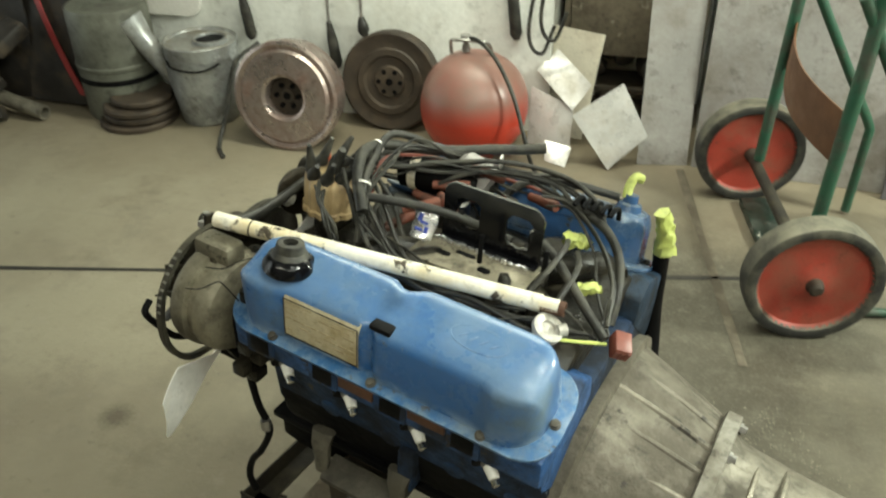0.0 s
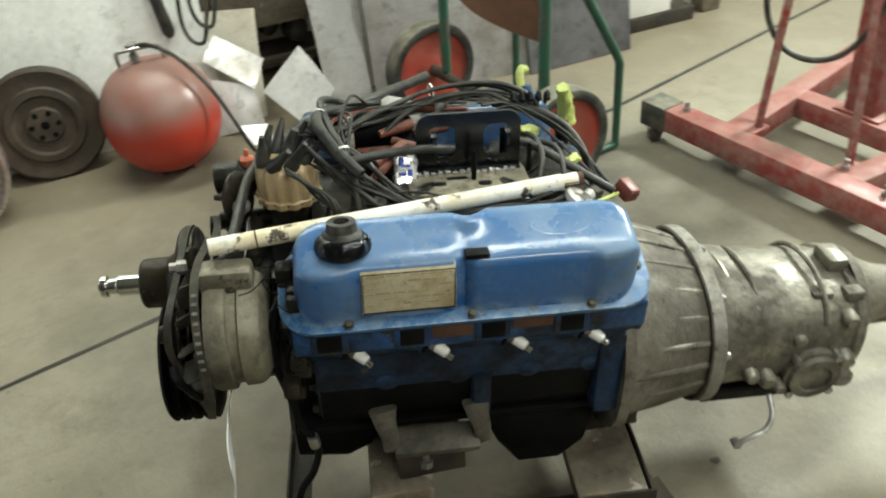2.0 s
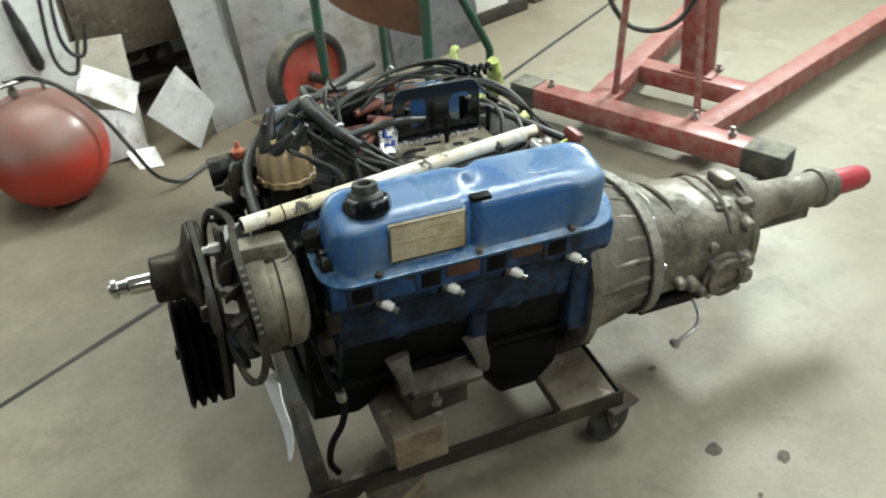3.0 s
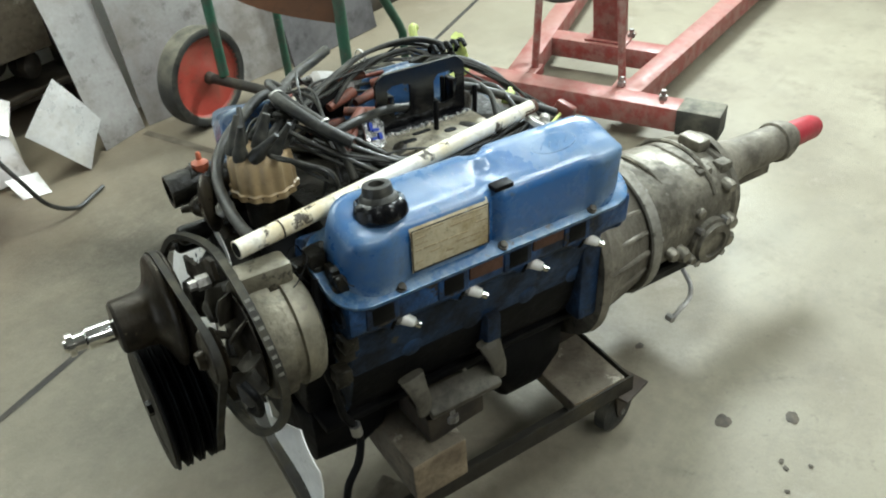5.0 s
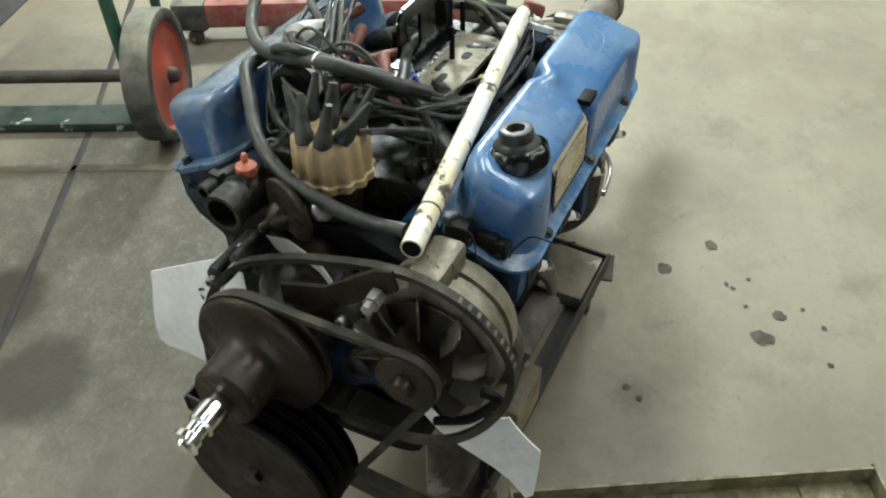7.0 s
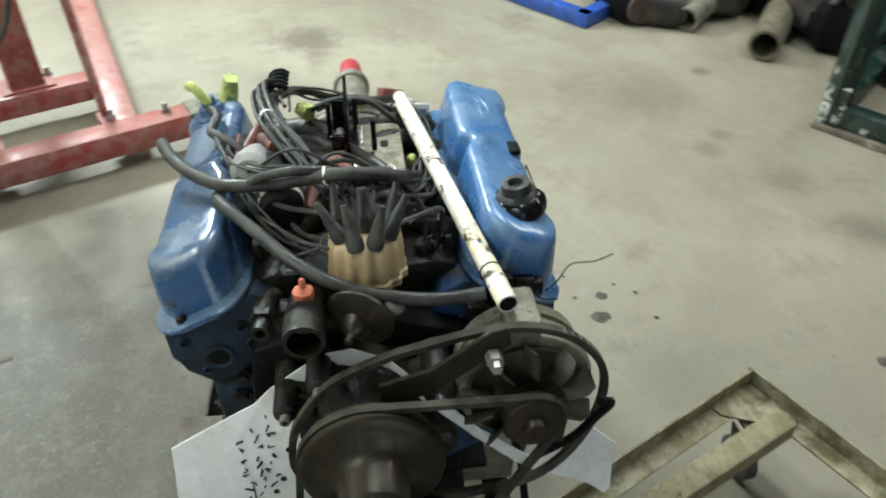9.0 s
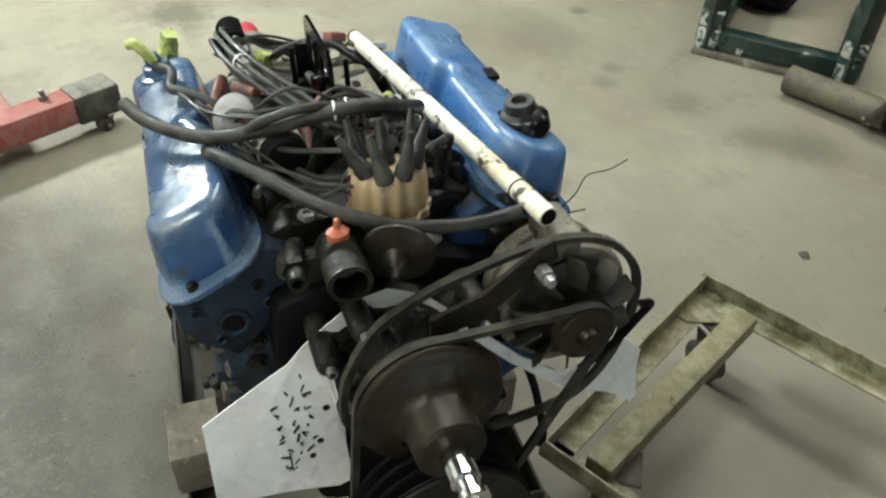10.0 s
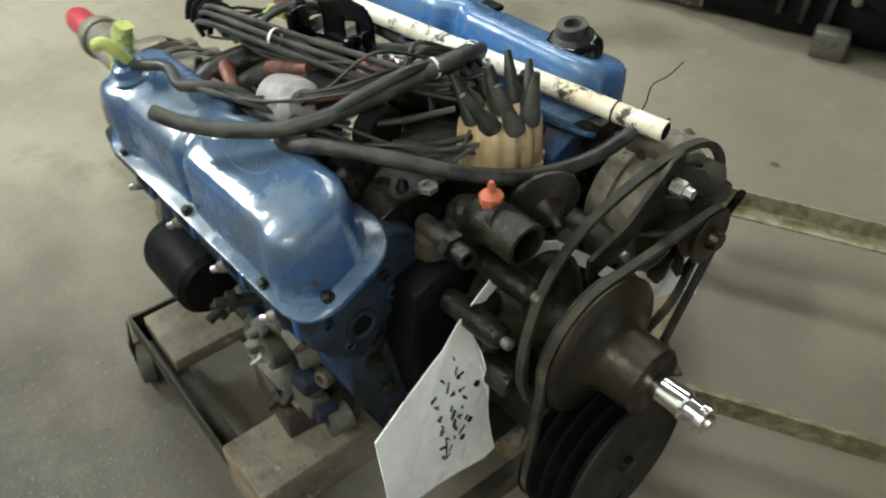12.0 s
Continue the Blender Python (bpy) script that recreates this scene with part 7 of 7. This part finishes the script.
wall_sheet("steel_sheet", 0.215, 0.385, 1.675, 1.0, 8, GREY_PANEL, "dusty grey steel panel leaning on the wall", seed=6, shear=-0.03, dv=0.03)
wall_sheet("steel_sheet", 0.40, 1.03, 1.70, 1.0, 7, GREY_PANEL, "wide dusty grey steel panel leaning on the wall", wave=0.02, seed=7, dv=-0.05)
wall_sheet("steel_sheet", 1.00, 1.455, 1.62, 0.31, 9, DULL_PLATE, "low dull grey steel plate leaning on the wall", 0.012, 0.006, seed=8)
wall_sheet("steel_sheet", 1.04, 1.50, 1.76, 0.9, 4, GREY_PANEL, "large grey sheet against the wall", wave=0.015, seed=9)
# made-up sheet, darkens the wall left of the body panel
wall_sheet("steel_sheet", -2.85, -2.22, 1.70, 1.1, 6, JUNK, "dark oily steel sheet leaning on the wall", 0.004, 0.03, seed=12)
solo("white_box", boxed((-0.11, -0.05, 0.06), (0.11, 0.05, 0.40), 0.01), PORCELAIN, W @ pose(1.63, 1.79, 0), "white enamel box on a low ledge against the wall", "box")
solo("ledge_board", boxed((-0.2, -0.06, 0.0), (0.2, 0.05, 0.06), 0.004), WOOD_OILY, W @ pose(1.66, 1.795, 0), "dark low board along the foot of the wall", "board")
solo("timber_post", boxed((-0.045, -0.045, 0), (0.045, 0.045, 1.6), 0.006), WOOD, W @ pose(1.977, 1.81, 0), "brown timber post by the wall", "post")

# brown box and dark recess behind the sheets
shelf = thing("shelf_unit", W @ pose(0.10, 2.10, 0, 0, 0, 0), "dark wooden shelf with oily parts", "shelf")
for x in (-0.20, 0.28):
    part("upright", boxed((x - 0.012, -0.09, 0), (x + 0.012, 0.1, 1.2), 0.002), WOOD, shelf)
for z in (0.12, 0.50, 0.85):
    part("board", boxed((-0.188, -0.09, z), (0.268, 0.1, z + 0.022), 0.002), WOOD_OILY, shelf)
part("front_board", boxed((-0.185, -0.105, 0.27), (0.20, -0.091, 0.66), 0.003), WOOD, shelf, "broad brown board")
for k in range(10):
    x, y, z = rnd.uniform(-0.1, 0.14), rnd.uniform(-0.06, 0.04), 0.142 + rnd.uniform(0.02, 0.22)
    part("stored_part", lathe([(0, 0.02), (0.02, 0.045), (0.05, 0.045), (0.06, 0.03)], 16, m=along((x, y, z), (x + rnd.uniform(-1, 1), y - 1, z + rnd.uniform(-1, 1)))), JUNK, shelf)

# white enamel panel and a grey drum behind the can
wp = bmesh.new()
prism(rounded(-0.36, 0.36, 0.0, 0.55, 0.06), 0.012, Matrix.Rotation(radians(90), 4, "X"), 0.003, wp)
solo("enamel_panel", wp, PORCELAIN, W @ pose(-1.85, ROOM[3] - 0.03, 0.36, -2, 0, 0), "white enamel panel with rounded corners hung on the wall", "panel")
gd = thing("steel_drum_can", W @ pose(-1.83, 1.715, 0, 0, 0, 0), "grimy grey-green steel drum with a dark band, behind the can", "drum")
part("shell", lathe([(0.0, 0.0), (0.0, 0.15), (0.008, 0.155), (0.20, 0.155), (0.205, 0.160), (0.215, 0.160), (0.22, 0.155), (0.42, 0.152), (0.43, 0.145), (0.43, 0.0)], 40, m=Matrix.Rotation(radians(-90), 4, "Y"), close=False), DIRTY_OLIVE, gd)
part("band", lathe([(0.150, 0.1555), (0.150, 0.158), (0.170, 0.158), (0.170, 0.1555)], 40, m=Matrix.Rotation(radians(-90), 4, "Y"), close=False), BLACK, gd)

# tools and cables hanging on the wall


def on_wall(u_at, z, depth=0.0):
    return W @ pose(u_at, ROOM[3] - depth, z)


for u, z, ln in ((-0.945, 0.20, 0.18), (-0.828, 0.335, 0.07), (-1.29, 0.287, 0.20), (-0.255, 0.365, 0.24), (-2.1, 0.45, 0.2)):
    tl = thing("hanging_tool", on_wall(u, z, 0.03), "dark long-handled tool hanging on the white wall", "tool", "tools on the wall")
    part("grip", lathe([(0, 0.012), (0.02, 0.022), (ln * 0.6, 0.02), (ln, 0.010)], 14, m=Matrix.Rotation(radians(-97), 4, "Y")), RUBBER, tl)
    part("rod", tube([(-0.12 * ln, 0, ln - 0.01), (-0.14 * ln, 0, ln + 0.5)], 0.006, 8, 2), STEEL, tl)
for k, (u, z0, z1) in enumerate(((-2.04, 0.16, 1.2), (-2.09, 0.20, 1.2), (-1.99, 0.13, 1.2), (-2.14, 0.3, 1.2), (-0.19, 0.33, 1.2), (-0.15, 0.38, 1.2))):
    pts = [(u, ROOM[3] - 0.03, z1), (u + 0.02, ROOM[3] - 0.04, 0.5 * (z0 + z1)), (u - 0.02, ROOM[3] - 0.05, z0 + 0.08), (u + 0.03, ROOM[3] - 0.06, z0), (u + 0.07, ROOM[3] - 0.05, z0 + 0.1)]
    solo("hanging_cable", tube(pts, 0.007, 8), RUBBER, W, "black cable hanging on the white wall", "cable", "cables on the wall")
solo("floor_hose", tube([(-1.72, 1.30, 0.30), (-1.76, 1.20, 0.24), (-1.73, 1.10, 0.10), (-1.68, 0.99, 0.012), (-1.60, 0.93, 0.01)], 0.008, 8), RUBBER, pose(0, 0, 0), "thin black hose trailing onto the floor", "hose")

# far side of the shop: blue frame, dark green frame and parts pile --------------------------------


def frame_of(name, pts, r, mat, label, category, square=False, m=None):
    ob = thing(name, m or pose(0, 0, 0), label, category)
    for a, b in pts:
        a, b = Vector(a), Vector(b)
        bm = bmesh.new()
        box(bm, (-r, -r, -r), ((b - a).length + r, r, r), 0.004, along(a, b))
        part("bar", bm, mat, ob)
    return ob


frame_of("blue_frame", [((2.01, -0.86, 0.03), (2.525, -0.387, 0.03)), ((2.01, -0.86, 0.03), (2.362, -1.243, 0.03)), ((2.525, -0.387, 0.03), (2.877, -0.77, 0.03)), ((2.362, -1.243, 0.03), (2.877, -0.77, 0.03))], 0.028, BLUE_FRAME, "blue steel frame lying on the floor", "frame")
GA, GB = Vector((1.205, -1.505, 0.0)), Vector((0.885, -1.825, 0.0))
GBACK = Vector((0.42, -0.42, 0.0))


def up(p, z):
    return p + Vector((0, 0, z))


green_frame = frame_of("green_frame", [(up(GA, 0.055), up(GB, 0.055)), (up(GA, 0.058), up(GA + GBACK, 0.058)), (up(GB, 0.058), up(GB + GBACK, 0.058)), (up(GA, 0.058), up(GA, 1.0)), (up(GB, 0.058), up(GB, 1.0)), (up(GA, 1.0), up(GB, 1.0)), (up(GA, 0.26), up(GA + GBACK, 0.26)), (up(GA + GBACK, 0.058), up(GA + GBACK, 1.0))], 0.032, GREEN_FRAME, "chipped dark green steel frame standing on the floor", "frame")
for corner in (GA, GB):
    for lo, hi in (((-0.036, -0.036, 0.10), (0.036, 0.036, 0.155)), ((-0.036, -0.036, 0.018), (0.036, 0.036, 0.092))):
        part("corner_sleeve", boxed(lo, hi, 0.005, pose(corner.x, corner.y, 0, 0, 0, -45)), CHIPPED, green_frame, "corner worn down to pale bare metal")
axle_ob = thing("axle_tube", pose(0, 0, 0), "dirty round axle tube with a flange, lying on the floor", "axle")
AXLE_A, AXLE_B = Vector((0.885, -1.60, 0.048)), Vector((0.60, -1.745, 0.055))
part("tube", tube([AXLE_A, 0.5 * (AXLE_A + AXLE_B), AXLE_B], 0.044, 20, 3, bore=0.8), TAN_PAINT, axle_ob)
FLANGE = along(AXLE_B + Vector((0.03, 0.015, 0.016)), AXLE_B)
part("flange", lathe([(0, 0.046), (0.0, 0.068), (0.014, 0.068), (0.014, 0.046)], 24, m=FLANGE, close=False), IRON, axle_ob)
for k in range(4):
    part("bolt", lathe([(-0.008, 0.006), (0.022, 0.006)], 6, m=FLANGE @ Matrix.Translation((0, 0.058 * math.cos(1.57 * k + 0.6), 0.058 * math.sin(1.57 * k + 0.6)))), STEEL, axle_ob)
GEAR_TURN = math.degrees(math.atan2(AXLE_B.y - AXLE_A.y, AXLE_B.x - AXLE_A.x))
gearbox = thing("old_gearbox", pose(AXLE_B.x, AXLE_B.y, 0, 0, 0, GEAR_TURN), "oily dark gearbox casting lying on the floor behind the axle tube", "gearbox")
part("case", loft([ring_of(0.012, 0, 0.07, 0.055, 0.06, 24, 2.4), ring_of(0.06, 0.01, 0.085, 0.065, 0.075, 24, 2.6), ring_of(0.17, 0.02, 0.10, 0.075, 0.095, 24, 3), ring_of(0.20, 0.03, 0.125, 0.105, 0.12, 24, 3), ring_of(0.42, 0.05, 0.14, 0.125, 0.135, 24, 3.4), ring_of(0.47, 0.05, 0.16, 0.16, 0.155, 24, 3), ring_of(0.72, 0.07, 0.19, 0.20, 0.185, 24, 2.6), ring_of(0.78, 0.07, 0.20, 0.215, 0.195, 24, 2.4)]), BLACK, gearbox, "", 40)
for x, r in ((0.10, 0.082), (0.24, 0.125), (0.31, 0.132), (0.38, 0.138)):
    part("rib", lathe([(x - 0.007, r * 0.8), (x - 0.007, r), (x + 0.007, r), (x + 0.007, r * 0.8)], 24, (0, 0.03, 0.145)), JUNK, gearbox)
gear_rnd = random.Random(5)
for k in range(14):
    x, a = gear_rnd.uniform(0.05, 0.65), radians(gear_rnd.uniform(15, 175))
    r = 0.075 + 0.13 * x / 0.65
    a_at = Vector((x, 0.03 + r * math.cos(a), 0.10 + 0.05 * x + r * math.sin(a)))
    w = gear_rnd.uniform(0.012, 0.028)
    part("boss", lathe([(-0.03, w), (0.012, w), (0.016, w * 0.8), (0.016, w * 0.4), (0.03, w * 0.35)], 12, m=along(a_at, a_at + Vector((0, math.cos(a), math.sin(a))))), GRIME if k % 3 else MOUNT, gearbox)
part("lug", boxed((0.36, -0.155, 0.0), (0.46, -0.085, 0.085), 0.01), MOUNT, gearbox, "worn grey mounting lug")
part("foot", boxed((0.60, -0.14, 0.0), (0.70, -0.05, 0.06), 0.01), JUNK, gearbox)
pile_rnd = random.Random(21)


def old_part(x, y, s, turn, mat, label):
    """A scrapped casting: a rounded case with flanges, bosses and brackets of its own."""
    old = thing("old_part", pose(x, y, 0, 0, 0, turn), label, "engine part", "old parts on the floor")
    h = 0.11 * s
    part("body", loft([ring_of(-0.18 * s, 0, h, 0.07 * s, h * 0.8, 20, 3), ring_of(-0.12 * s, 0, h, 0.10 * s, h, 20, 3.5), ring_of(0.1 * s, 0, h, 0.10 * s, h, 20, 3.5), ring_of(0.16 * s, 0, h, 0.05 * s, h * 0.6, 20, 2.4)]), mat, old)
    part("flange", lathe([(-0.20 * s, 0.04 * s), (-0.20 * s, 0.085 * s), (-0.18 * s, 0.085 * s)], 18, (0, 0, h)), IRON, old)
    for k in range(5):
        px, py, w = pile_rnd.uniform(-0.12, 0.1) * s, pile_rnd.uniform(-0.09, 0.09) * s, pile_rnd.uniform(0.02, 0.05) * s
        if k % 2:
            part("boss", lathe([(0, w), (w * 1.6, w * 0.9), (w * 1.9, w * 0.5)], 12, m=along((px, py, h * 1.8), (px + pile_rnd.uniform(-0.1, 0.1), py + pile_rnd.uniform(-0.1, 0.1), h * 3))), JUNK, old)
        else:
            part("bracket", boxed((-w, -w * 0.7, -w * 0.5), (w, w * 0.7, w * 1.6), 0.006, pose(px, py, h * 1.85, pile_rnd.uniform(-25, 25), pile_rnd.uniform(-25, 25), pile_rnd.uniform(0, 90))), JUNK, old)
    return old


for k, (x, y, s) in enumerate(((2.02, -1.00, 0.75), (1.93, -1.12, 0.6), (2.22, -1.18, 1.2), (2.10, -1.42, 1.2), (2.02, -1.68, 1.4), (2.36, -1.52, 1.6), (2.2, -2.0, 1.7), (2.62, -1.2, 1.6), (1.66, -1.80, 1.0), (1.83, -1.83, 1.4), (1.42, -1.93, 0.9))):
    old_part(x + 0.10, y - 0.03, s, 50 * k + 20, JUNK if k % 2 else BLACK, "dark oily engine part lying on the floor")
solo("scrap_tube", tube([(1.675, -1.46, 0.062), (1.90, -1.60, 0.075), (1.98, -1.66, 0.08)], 0.06, 22, 3, bore=0.8), TAN_PAINT, pose(0, 0, 0), "tan painted tube with an open end, lying among old parts", "tube")
solo("scrap_tube", tube([(1.94, -1.25, 0.052), (2.07, -1.38, 0.08), (2.14, -1.46, 0.09)], 0.05, 20, 3, bore=0.8), ALU_DIRTY, pose(0, 0, 0), "grey steel tube with an open end, lying among old parts", "tube")
base = bmesh.new()
box(base, (-0.04, -0.05, 0.0), (0.50, 0.05, 0.02), 0.003, along(GA, GB))
solo("base_board", base, WOOD, pose(0, 0, 0), "worn brown board lying under the green frame", "board")
# black body added to fill the dark area behind the green frame
machine = thing("covered_machine", pose(1.88, -2.68, 0, 0, 0, 49), "large black mass added behind the green frame", "machine")
hull = loft([ring_of(-0.62, 0, 0.45, 0.36, 0.45, 28, 3), ring_of(-0.5, 0, 0.55, 0.5, 0.55, 28, 3.5), ring_of(-0.1, 0, 0.6, 0.52, 0.6, 28, 3.5), ring_of(0.3, 0, 0.58, 0.51, 0.58, 28, 3.5), ring_of(0.52, 0, 0.52, 0.46, 0.52, 28, 3)])
bmesh.ops.subdivide_edges(hull, edges=hull.edges[:], cuts=2, use_grid_fill=True)
for v in hull.verts:
    v.co += Vector((0.02, 0.03, 0.0)) * noise.noise(v.co * 5) * (1 if v.co.z > 0.02 else 0)
part("cover", hull, BLACK, machine, "rounded black shell of the added mass", 60)
part("plinth", boxed((-0.55, -0.53, 0.0), (0.48, 0.53, 0.06), 0.01), JUNK, machine)
